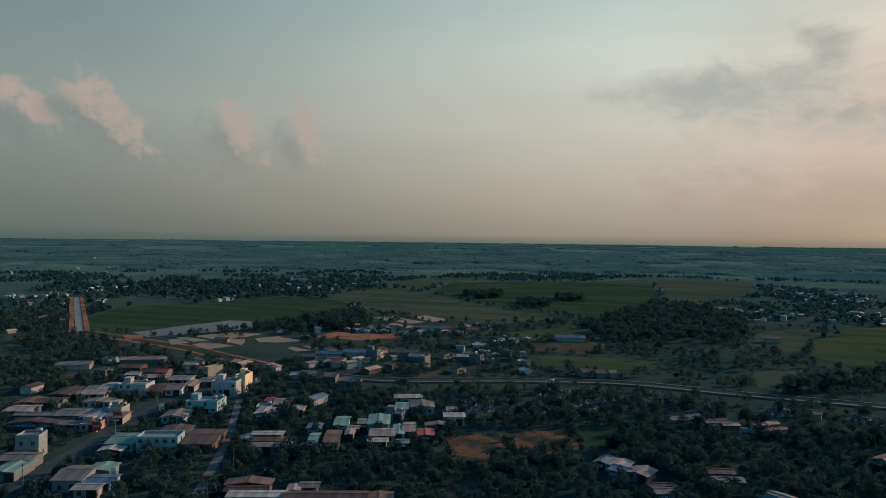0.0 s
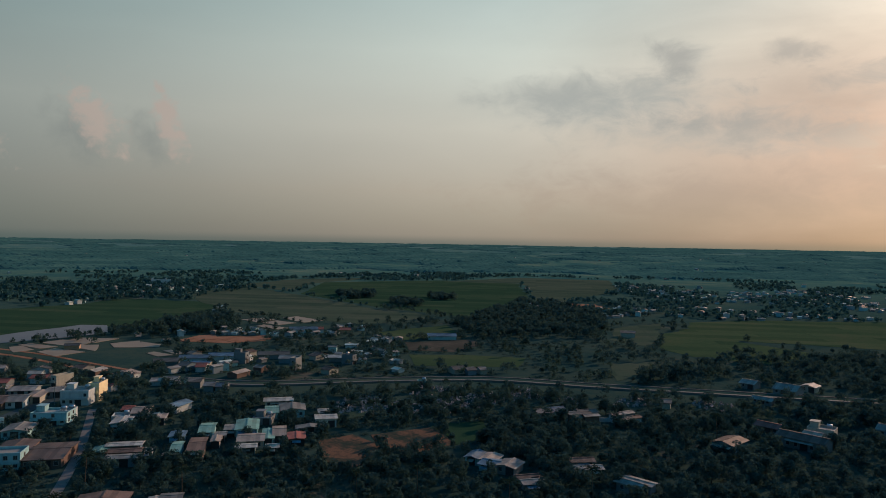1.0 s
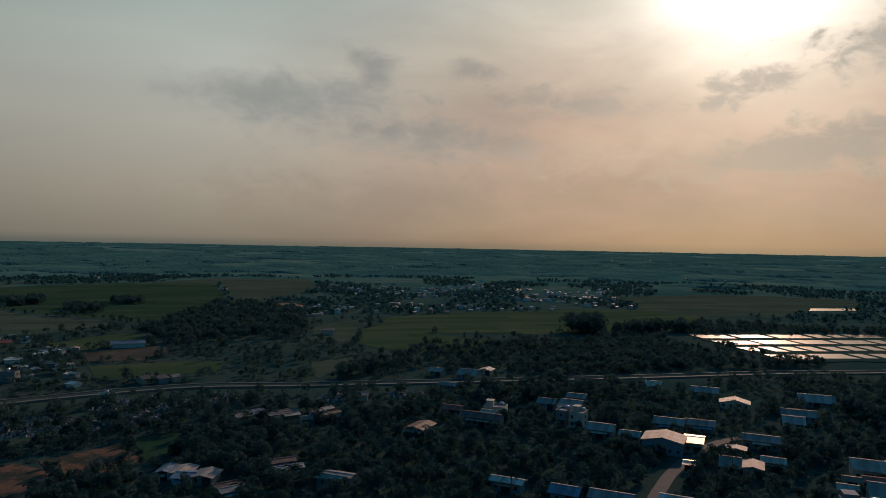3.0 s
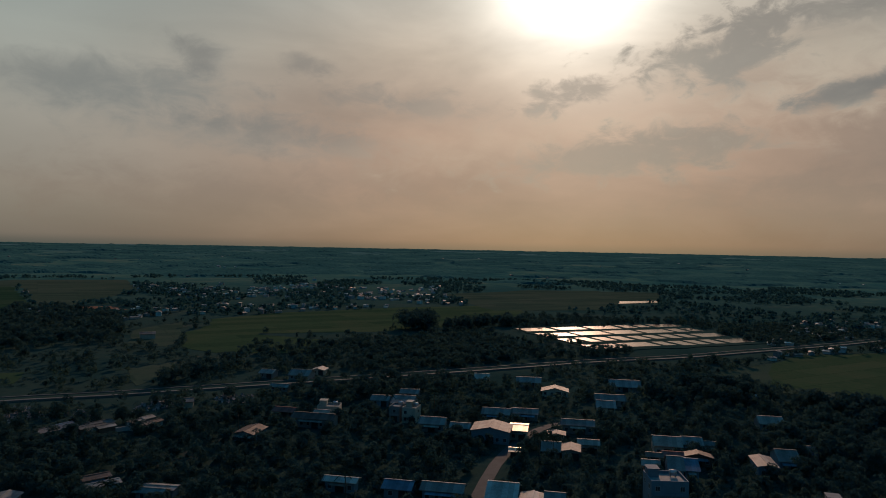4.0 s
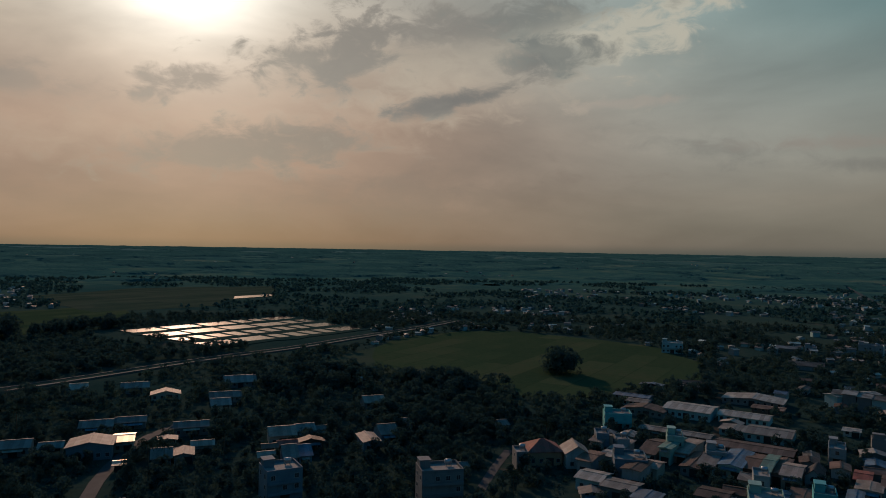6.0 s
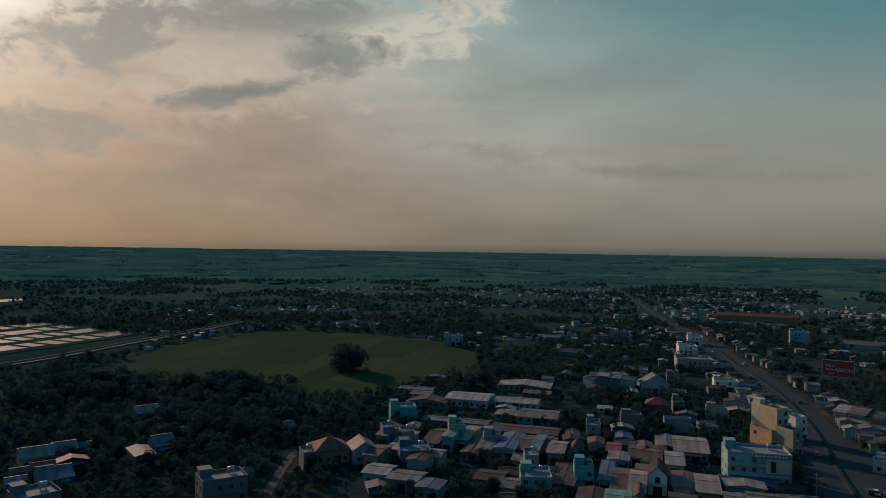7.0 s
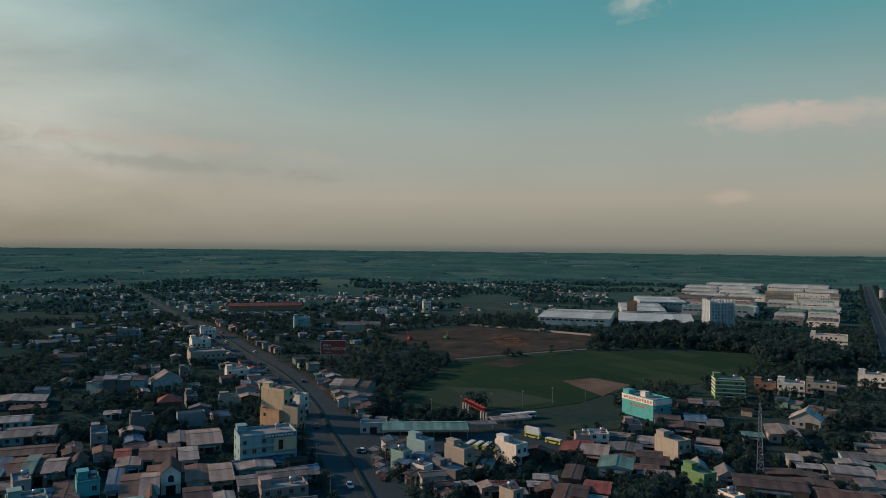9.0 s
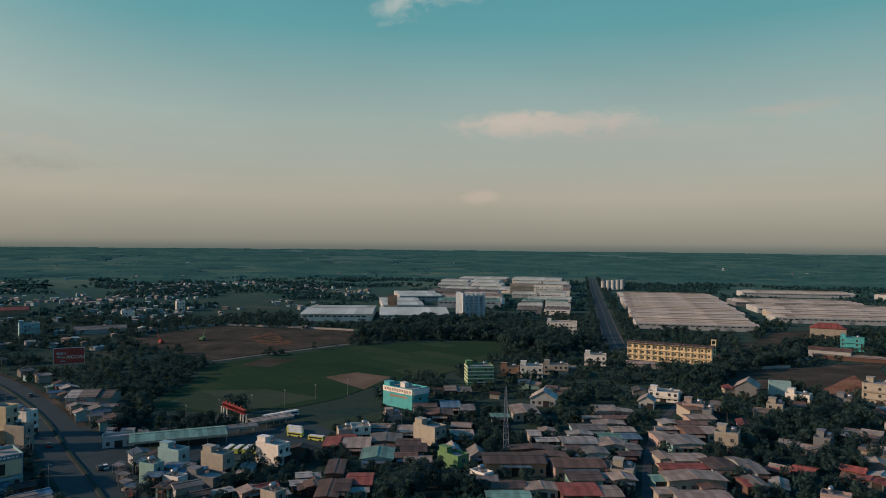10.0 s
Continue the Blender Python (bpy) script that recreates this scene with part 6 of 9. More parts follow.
shed_house(8.8, 263.6, -4, 6.1, 9.9, 3.9, 'blue', 'grey', pitch=0.42, along=True)
shed_house(16.0, 264.3, -4, 6.2, 9.3, 3.9, 'grey', 'grey', pitch=0.2, along=False)
shed_house(40.3, 358.2, -2, 14.2, 9.4, 3.4, 'grey', 'grey', pitch=0.38, along=True)
shed_house(36.6, 342.2, -3, 8.2, 11.0, 3.4, 'cream', 'grey', pitch=0.36, along=True)
shed_house(52.1, 396.1, -2, 15.9, 13.4, 3.4, 'grey', 'grey', pitch=0.36, along=True)
shed_house(-148.3, 389.4, -2, 7.5, 8.6, 3.4, 'grey', 'grey', pitch=0.32, along=True)
shed_house(-128.4, 388.8, -2, 11.2, 11.7, 3.4, 'grey', 'grey', pitch=0.38, along=True)
shed_house(-122.9, 405.5, -2, 7.1, 7.9, 3.4, 'cream', 'pale', pitch=0.26, along=False)
shed_house(-128.5, 354.4, -3, 9.0, 4.4, 3.0, 'grey', 'grey', pitch=0.42, along=True)
shed_house(-57.5, 214.9, -4, 9.7, 4.0, 4.1, 'blue', 'pale', pitch=0.32, along=True)
shed_house(-38.8, 213.6, -5, 8.0, 6.9, 3.9, 'blue', 'blue', pitch=0.36, along=True)
shed_house(-25.0, 212.4, -4, 11.8, 6.5, 4.5, 'blue', 'grey', pitch=0.36, along=True)
shed_house(-6.8, 211.8, -5, 8.5, 14.3, 4.1, 'grey', 'pale', pitch=0.42, along=True)
shed_house(1.8, 207.2, -4, 7.0, 10.0, 4.1, 'grey', 'pale', pitch=0.2, along=False)
shed_house(8.4, 209.7, -4, 5.2, 9.4, 3.9, 'grey', 'grey', pitch=0.38, along=True)
shed_house(52.6, 277.4, -4, 9.8, 11.5, 4.5, 'cream', 'warm', pitch=0.36, along=True)
shed_house(62.7, 282.1, -3, 6.9, 9.2, 3.9, 'blue', 'grey', pitch=0.36, along=True)
shed_house(69.0, 281.9, -2, 4.6, 4.7, 3.4, 'blue', 'grey', pitch=0.32, along=True)
shed_house(52.2, 263.4, -4, 6.0, 4.0, 3.9, 'brick', 'tile', pitch=0.38, along=True)
shed_house(60.8, 263.3, -4, 9.5, 4.0, 3.9, 'brick', 'rust', pitch=0.26, along=False)
shed_house(50.0, 249.0, -4, 4.5, 12.7, 4.5, 'blue', 'grey', pitch=0.42, along=True)
shed_house(55.0, 249.4, -4, 4.4, 12.8, 4.5, 'blue', 'blue', pitch=0.32, along=True)
shed_house(42.4, 251.1, -4, 4.8, 5.0, 3.9, 'brick', 'warm', pitch=0.36, along=True)
shed_house(45.6, 262.6, -4, 4.7, 4.0, 3.4, 'cream', 'rust', pitch=0.36, along=True)
shed_house(104.8, 324.2, -3, 9.7, 10.2, 3.4, 'grey', 'warm', pitch=0.42, along=True)
shed_house(82.0, 257.9, -4, 6.2, 12.4, 4.5, 'blue', 'grey', pitch=0.2, along=False)
shed_house(92.1, 267.1, -3, 6.6, 12.6, 4.1, 'blue', 'grey', pitch=0.38, along=True)
shed_house(106.2, 281.1, -4, 4.1, 5.8, 3.4, 'grey', 'grey', pitch=0.36, along=True)
shed_house(142.8, 264.0, -4, 3.0, 6.9, 3.4, 'blue', 'grey', pitch=0.36, along=True)
shed_house(102.4, 218.1, -5, 3.3, 4.0, 3.4, 'grey', 'grey', pitch=0.32, along=True)

# the quarter of deep narrow houses beside the highway
shed_house(168.4, 216.0, -56, 4.7, 15.3, 4.5, 'ash', 'warm', pitch=0.08, along=False)
shed_house(163.4, 221.8, -57, 4.4, 12.5, 6.2, 'ash', 'grey', pitch=0.12, along=True)
shed_house(180.0, 210.8, -58, 5.8, 22.0, 3.9, 'grey', 'brown', pitch=0.16, along=True)
shed_house(183.3, 205.5, -58, 4.0, 18.9, 6.8, 'mint', 'green', pitch=0.1, along=False)
shed_house(191.1, 205.3, -58, 4.9, 22.0, 4.5, 'pink', 'warm', pitch=0.08, along=True)
shed_house(187.8, 190.3, -57, 5.1, 20.1, 4.5, 'aqua', 'grey', pitch=0.12, along=True)
shed_house(194.2, 185.7, -57, 7.2, 22.0, 5.2, 'aqua', 'blue', pitch=0.16, along=False)
shed_house(199.3, 181.7, -56, 5.4, 20.1, 4.5, 'brick', 'rust', pitch=0.1, along=True)
shed_house(199.6, 176.1, -57, 3.0, 22.0, 5.7, 'aqua', 'green', pitch=0.08, along=True)
shed_house(203.8, 174.7, -58, 3.6, 20.1, 4.5, 'grey', 'rust', pitch=0.12, along=False)
shed_house(200.7, 167.6, -57, 5.5, 15.7, 5.7, 'cream', 'warm', pitch=0.16, along=True)
shed_house(222.2, 158.5, -57, 4.5, 11.5, 3.9, 'brick', 'tile', pitch=0.1, along=True)
shed_house(213.4, 150.1, -58, 6.7, 9.7, 4.1, 'white', 'warm', pitch=0.08, along=False)
shed_house(223.8, 149.7, -57, 5.0, 15.1, 3.9, 'aqua', 'rust', pitch=0.12, along=True)
shed_house(223.6, 142.9, -57, 5.7, 16.3, 4.1, 'pink', 'rust', pitch=0.16, along=True)
shed_house(231.6, 145.6, -57, 5.1, 11.6, 3.9, 'brick', 'brown', pitch=0.1, along=False)
shed_house(225.8, 135.4, -57, 5.6, 16.1, 4.5, 'cream', 'pale', pitch=0.08, along=True)
shed_house(248.2, 142.4, -57, 11.8, 22.0, 4.1, 'grey', 'warm', pitch=0.12, along=True)
shed_house(246.9, 151.9, -57, 7.3, 16.7, 3.4, 'grey', 'grey', pitch=0.16, along=False)
shed_house(146.3, 204.5, -58, 5.1, 13.0, 5.7, 'ash', 'rust', pitch=0.1, along=True)
shed_house(157.3, 207.6, -57, 5.6, 8.4, 4.5, 'white', 'pale', pitch=0.08, along=True)
shed_house(152.9, 188.1, -57, 5.9, 12.9, 6.8, 'ash', 'brown', pitch=0.12, along=False)
shed_house(162.8, 192.0, -57, 5.4, 9.4, 4.5, 'cream', 'warm', pitch=0.16, along=True)
shed_house(179.1, 155.1, -57, 5.7, 11.8, 3.9, 'blue', 'blue', pitch=0.1, along=True)
shed_house(182.0, 148.9, -57, 7.4, 22.0, 4.1, 'brick', 'brown', pitch=0.08, along=False)
shed_house(193.1, 134.1, -57, 6.4, 22.0, 4.1, 'grey', 'rust', pitch=0.12, along=True)
shed_house(194.6, 129.4, -58, 4.6, 22.0, 4.5, 'pink', 'warm', pitch=0.16, along=True)
shed_house(206.3, 120.5, -58, 6.4, 16.3, 4.8, 'cream', 'rust', pitch=0.1, along=False)
shed_house(208.9, 113.7, -58, 6.4, 17.9, 4.8, 'cream', 'warm', pitch=0.08, along=True)
shed_house(189.5, 110.5, -57, 7.2, 13.6, 4.3, 'grey', 'brown', pitch=0.12, along=True)
shed_house(170.4, 129.1, -57, 8.2, 15.7, 4.5, 'brick', 'brown', pitch=0.16, along=False)
shed_house(176.0, 123.9, -57, 6.7, 14.0, 4.5, 'grey', 'green', pitch=0.1, along=True)
shed_house(180.6, 121.7, -57, 2.0, 13.3, 4.1, 'white', 'pale', pitch=0.08, along=True)
shed_house(187.9, 101.1, -57, 4.4, 6.9, 5.1, 'white', 'pale', pitch=0.12, along=False)
shed_house(136.6, 189.4, -57, 8.2, 10.1, 4.5, 'aqua', 'pale', pitch=0.16, along=True)
shed_house(139.5, 178.8, -58, 10.1, 9.2, 4.5, 'grey', 'grey', pitch=0.1, along=True)
shed_house(140.4, 167.9, -58, 7.2, 8.3, 4.5, 'aqua', 'blue', pitch=0.08, along=False)
shed_house(162.2, 163.4, -58, 8.6, 9.7, 3.9, 'grey', 'brown', pitch=0.12, along=True)
shed_house(162.1, 153.6, -58, 5.1, 9.2, 3.9, 'blue', 'grey', pitch=0.16, along=True)
shed_house(218.7, 106.6, -57, 11.1, 6.4, 4.5, 'aqua', 'pale', pitch=0.1, along=False)
shed_house(201.2, 100.2, -58, 6.2, 8.8, 5.7, 'ash', 'grey', pitch=0.08, along=True)
shed_house(210.0, 92.7, -57, 14.5, 6.8, 5.7, 'aqua', 'grey', pitch=0.12, along=True)
shed_house(182.5, 192.4, -57, 5.9, 20.0, 3.6, 'grey', 'rust', pitch=0.16, along=False)
shed_house(181.5, 145.5, -58, 2.5, 13.3, 3.6, 'grey', 'grey', pitch=0.1, along=True)
shed_house(204.6, 134.1, -58, 4.6, 18.3, 3.9, 'brick', 'rust', pitch=0.08, along=True)
shed_house(196.2, 142.7, -57, 3.7, 21.6, 4.1, 'aqua', 'blue', pitch=0.12, along=False)
shed_house(204.9, 228.0, -57, 27.8, 6.8, 3.0, 'grey', 'grey', pitch=0.16, along=True)
shed_house(216.8, 198.5, -57, 27.3, 12.0, 3.2, 'brick', 'brown', pitch=0.1, along=True)
shed_house(232.9, 223.9, -57, 10.3, 10.1, 3.0, 'aqua', 'grey', pitch=0.08, along=False)
shed_house(240.8, 212.4, -57, 17.1, 15.8, 3.6, 'aqua', 'grey', pitch=0.12, along=True)
shed_house(254.0, 238.1, -57, 20.9, 12.1, 3.6, 'aqua', 'pale', pitch=0.16, along=True)
shed_house(289.1, 265.5, -56, 28.0, 15.6, 3.0, 'grey', 'pale', pitch=0.1, along=False)
shed_house(279.7, 248.1, -56, 13.8, 8.3, 2.7, 'brick', 'rust', pitch=0.08, along=True)
shed_house(239.1, 256.2, -57, 20.7, 17.1, 4.5, 'aqua', 'pale', pitch=0.12, along=True)
shed_house(220.2, 265.3, -56, 18.6, 9.9, 3.4, 'grey', 'brown', pitch=0.16, along=False)
shed_house(228.5, 282.4, -56, 11.7, 8.3, 3.0, 'aqua', 'grey', pitch=0.1, along=True)
shed_house(282.6, 301.6, -56, 18.6, 6.5, 3.0, 'grey', 'pale', pitch=0.08, along=True)
shed_house(265.8, 315.0, -56, 12.1, 4.0, 2.5, 'grey', 'blue', pitch=0.12, along=False)
shed_house(234.9, 292.9, -56, 17.7, 7.6, 3.0, 'blue', 'blue', pitch=0.16, along=True)
shed_house(279.1, 204.6, -57, 6.0, 7.1, 2.7, 'white', 'pale', pitch=0.1, along=True)
shed_house(346.6, 227.1, -56, 11.4, 12.6, 2.7, 'grey', 'warm', pitch=0.08, along=False)
gabled_front(202.1, 127.1, -58, 5.7, 11, 6.5, 'bright', 'slate')
gabled_front(207.0, 164.4, -58, 4.9, 11, 4.5, 'ash', 'slate')
gabled_front(185.8, 123.3, -57, 2.7, 11, 4.2, 'ash', 'rust')
shed_house(333.7, 244.4, -7, 27.8, 8, 6.8, 'aqua', 'pale', pitch=0.15)


# ---------------------------------------------------------------- trees
def leaf_cloud(rng, centres, radii, count, size):
    """Leaf clumps as bent quads over the lobes of a crown: vertices (n, 4, 3)."""
    k = rng.integers(0, len(centres), count)
    v = rng.normal(size=(count, 3))
    v /= np.linalg.norm(v, axis=1)[:, None]
    v[:, 2] = np.where(v[:, 2] < -0.6, -v[:, 2], v[:, 2])
    p = centres[k] + v * radii[k] * rng.uniform(0.72, 1.05, (count, 1))
    n = v + rng.normal(size=(count, 3)) * 0.55
    n /= np.linalg.norm(n, axis=1)[:, None]
    u = np.cross(n, rng.normal(size=(count, 3)))
    u /= np.linalg.norm(u, axis=1)[:, None]
    w = np.cross(n, u)
    s = size * rng.uniform(0.6, 1.35, (count, 1))
    u, w = u * s, w * s * rng.uniform(0.6, 1.0, (count, 1))
    return np.stack([p - u * 0.9, p - w * 0.75 + n * s * 0.15, p + u, p + w * 0.75 + n * s * 0.1], 1)


def crown_lobes(rng, height, width, low=0.12):
    n = int(rng.integers(5, 9))
    base = height * rng.uniform(low, low + 0.12)
    a, r = rng.uniform(0, 2 * math.pi, n), np.sqrt(rng.uniform(0, 1, n)) * width * 0.32
    deep = min(width, height)
    z = rng.uniform(base + deep * 0.12, max(base + deep * 0.2, height - deep * 0.24), n)
    c = np.stack([r * np.cos(a), r * np.sin(a), z], 1)
    c[0] = (0, 0, height - deep * 0.24)
    rad = np.stack([rng.uniform(0.22, 0.36, n) * width] * 3, 1)
    rad[:, 2] *= 0.8 * deep / width
    return c, rad, base


def quads_mesh(name, quads, mat):
    q = np.asarray(quads, np.float32).reshape(-1, 3)
    n = len(q)
    me = bpy.data.meshes.new(name)
    me.vertices.add(n)
    me.vertices.foreach_set("co", q.ravel())
    me.loops.add(n)
    me.loops.foreach_set("vertex_index", np.arange(n, dtype=np.int32))
    me.polygons.add(n // 4)
    me.polygons.foreach_set("loop_start", np.arange(0, n, 4, dtype=np.int32))
    me.update(calc_edges=True)
    me.materials.append(mat)
    return me


def limb(a, b, r0, r1, n=6):
    a, b = Vector(a), Vector(b)
    m = (b - a).to_track_quat("Z", "Y").to_matrix()
    vs = []
    for p, r in ((a, r0), (b, r1)):
        vs += [tuple(p + m @ Vector((r * math.cos(2 * math.pi * k / n), r * math.sin(2 * math.pi * k / n), 0))) for k in range(n)]
    return vs, [(k, (k + 1) % n, (k + 1) % n + n, k + n) for k in range(n)]


def trunk_mesh(rng, centres, base, height):
    vs, fs = [], []

    def add(v, f):
        fs.extend(tuple(i + len(vs) for i in q) for q in f)
        vs.extend(v)
    add(*limb((0, 0, -0.2), (0, 0, base), 0.03 * height, 0.022 * height))
    for c in centres:
        add(*limb((0, 0, base * 0.9), tuple(c), 0.014 * height, 0.004 * height, 5))
    return shape("trunk", vs, fs, M["bark"])


def tree_kind(seed, height, width, leaf, count, size):
    rng = np.random.default_rng(seed)
    c, rad, base = crown_lobes(rng, height, width)
    return trunk_mesh(rng, c, base, height), quads_mesh("crown", leaf_cloud(rng, c, rad, count, size), M[leaf])


def palm_kind(seed, height):
    rng = np.random.default_rng(seed)
    vs, fs = [], []
    lean = rng.uniform(-0.8, 0.8, 2)
    last = (0, 0, -0.2)
    for i in range(1, 5):
        t = i / 4
        here = (lean[0] * t * t, lean[1] * t * t, height * t)
        v, f = limb(last, here, 0.2 - 0.02 * i, 0.18 - 0.02 * i)
        fs += [tuple(k + len(vs) for k in q) for q in f]
        vs += v
        last = here
    quads = []
    for k in range(18):
        a = 2 * math.pi * k / 18 + rng.uniform(-0.15, 0.15)
        up, length = rng.uniform(-0.1, 0.9), rng.uniform(2.6, 3.6)
        p0 = np.array(last)
        d = np.array((math.cos(a), math.sin(a), up))
        side = np.array((-math.sin(a), math.cos(a), 0))
        for i in range(4):
            t1 = (i + 1) / 4
            p1 = np.array(last) + d * length * t1 + np.array((0, 0, -1.9 * t1 * t1 * length / 3))
            w0, w1 = 0.42 * (1 - abs(i / 4 - 0.35)), 0.42 * (1 - abs(t1 - 0.35) * 1.3)
            drop = np.array((0, 0, -0.22))
            quads += [np.stack([p0, p0 + side * w0 + drop, p1 + side * w1 + drop, p1]), np.stack([p0, p1, p1 - side * w1 + drop, p0 - side * w0 + drop])]
            p0 = p1
    return shape("trunk", vs, fs, M["bark"]), quads_mesh("crown", np.stack(quads), M["palm"])


KINDS = [tree_kind(11 + i, h, w, leaf, 1100, 0.5) for i, (h, w, leaf) in enumerate(
    ((8.5, 8.0, "leaf"), (7.0, 7.5, "leaf"), (10.0, 8.5, "leaf"), (6.0, 6.0, "leaf_light"), (9.0, 6.5, "leaf"), (5.0, 5.5, "leaf_light"), (11.0, 7.0, "leaf"), (7.5, 9.0, "leaf")))]
PALMS = [palm_kind(40 + i, h) for i, h in enumerate((7.0, 8.5, 9.5))]


def tree(kind, x, y, turn, s, label, category="tree"):
    ob = thing(category.replace(" ", "_"), x, y, turn, label, category, "trees among the houses")
    ob.scale = (s, s, s)
    part("trunk", kind[0], None, ob)
    part("crown", kind[1], None, ob)
    return ob


def scatter(rng, count, r0, r1, a0, a1):
    """Even scatter over a ring sector: angles in degrees clockwise from +y."""
    a = np.radians(rng.uniform(a0, a1, count))
    r = np.sqrt(rng.uniform(r0 * r0, r1 * r1, count))
    return r * np.sin(a), r * np.cos(a)


def patchy(px, py, size, low):
    """Keeps points where broad noise is high, so that woods and gaps alternate."""
    v = np.array([noise.noise((x / size, y / size, 3.7)) for x, y in zip(px, py)])
    return v > low


def woods(name, px, py, rng, leaves, count, size, low, high, label, leafmat, squash=0.95):
    """Many trees joined: each one's crown of leaf clumps, and its trunk."""
    quads = []
    for x, y in zip(px, py):
        h = rng.uniform(low, high)
        w = h * rng.uniform(0.75, 1.15) * squash
        c, rad, base = crown_lobes(rng, h, w, 0.03)
        q = leaf_cloud(rng, c, rad, int(count * min(max(h / 7.0, 0.6), 2.2) ** 2), size)
        post = []
        t = 0.03 * h
        for sx, sy in ((1, 0), (0, 1)):
            post.append([(-t * sx, -t * sy, -0.2), (t * sx, t * sy, -0.2), (t * sx, t * sy, base * 1.3), (-t * sx, -t * sy, base * 1.3)])
        q = np.concatenate([q, np.array(post)])
        q = q + np.array((x, y, rise(x, y)))
        quads.append(q)
    if quads:
        tagged(new(name, quads_mesh(name, np.concatenate(quads), M[leafmat])), label, "trees", kind="stuff")


# ---------------------------------------------------------------- landmarks
def fin_tower(x, y, turn, w, d, h):
    """The office tower behind upright fins."""
    ob = thing("office_tower", x, y, turn, "grey office tower wrapped in tall upright concrete fins", "office building")
    FOOT.append((x, y, 0.6 * w))
    part("wall", boxes((-w / 2 + 0.8, w / 2 - 0.8, -d / 2 + 0.8, d / 2 - 0.8, 0, h - 2)), M["wall_fin"], ob)
    part("roof", boxes((-w / 2 + 1.2, w / 2 - 1.2, -d / 2 + 1.2, d / 2 - 1.2, h - 2, h - 1.8)), M["roof_slab"], ob)
    for k in range(7):
        z = 3 + k * 3.3
        part("window_band", boxes((-w / 2 + 1.6, w / 2 - 1.6, -d / 2 + 0.72, -d / 2 + 0.82, z, z + 1.5)), M["glass"], ob)
        part("window_band", boxes((-w / 2 + 0.72, -w / 2 + 0.82, -d / 2 + 1.6, d / 2 - 1.6, z, z + 1.5)), M["glass"], ob)
    rnd = random.Random(4)
    n = 18
    for i in range(n):
        xx = -w / 2 + i * w / (n - 1)
        part("fin", boxes((xx - 0.28, xx + 0.28, -d / 2 - 0.6, -d / 2 + 0.5, 0, h + rnd.uniform(0, 1.6))), M["wall_fin"], ob)
    for i in range(10):
        yy = -d / 2 + 1 + i * (d - 2) / 9
        part("fin", boxes((-w / 2 - 0.6, -w / 2 + 0.5, yy - 0.28, yy + 0.28, 0, h + rnd.uniform(0, 1.6))), M["wall_fin"], ob)
    rows = [(rnd.uniform(-w / 2 + 3, w / 2 - 3), rnd.uniform(4, h - 5)) for _ in range(12)]
    for xx, z in rows:
        part("window", boxes((xx - 0.9, xx + 0.9, -d / 2 - 0.2, -d / 2 + 0.6, z, z + 2.2)), M["glass"], ob)
    return ob


def school(x, y, turn, w, d, h):
    ob = thing("school", x, y, turn, "long yellow three-storey school block with open galleries", "school")
    FOOT.append((x, y, 0.5 * w))
    part("wall", boxes((-w / 2, w / 2, -d / 2 + 0.8, d / 2, 0, h)), M["wall_yellow"], ob)
    part("roof", gable(w, d, h + 0.1, 0.22, 0.6), M["roof_brown"], ob)
    sh = h / 3
    for k in range(4):
        z = k * sh
        part("gallery_floor", boxes((-w / 2, w / 2, -d / 2 - 0.1, -d / 2 + 0.85, max(z - 0.25, 0), z + 0.02), (-w / 2, w / 2, -d / 2 - 0.1, -d / 2 + 0.05, z, z + (0.6 if k < 3 else 0.3))), M["wall_yellow"], ob)
    n = int(w / 4.2)
    for i in range(n + 1):
        xx = -w / 2 + 0.3 + i * (w - 0.6) / n
        part("column", boxes((xx - 0.22, xx + 0.22, -d / 2 + 0.06, -d / 2 + 0.5, 0, h)), M["wall_cream"], ob)
    for k in range(3):
        for i in range(n):
            xx = -w / 2 + (i + 0.5) * w / n
            win = part("window", WINDOW, None, ob, "", pose(xx, -d / 2 + 0.8, k * sh + 1.1))
            part("pane", PANE, None, win)


def stair_tower(x, y, turn, w, d, h):
    ob = thing("stair_tower", x, y, turn, "slim yellow open stair tower beside the school", "tower")
    for a in (-1, 1):
        for b in (-1, 1):
            part("column", boxes((a * w / 2 - 0.25, a * w / 2 + 0.25, b * d / 2 - 0.25, b * d / 2 + 0.25, 0, h)), M["wall_yellow"], ob)
    for k in range(1, 6):
        z = k * h / 5
        part("landing", boxes((-w / 2 - 0.3, w / 2 + 0.3, -d / 2 - 0.3, d / 2 + 0.3, z - 0.3, z)), M["wall_yellow"], ob)


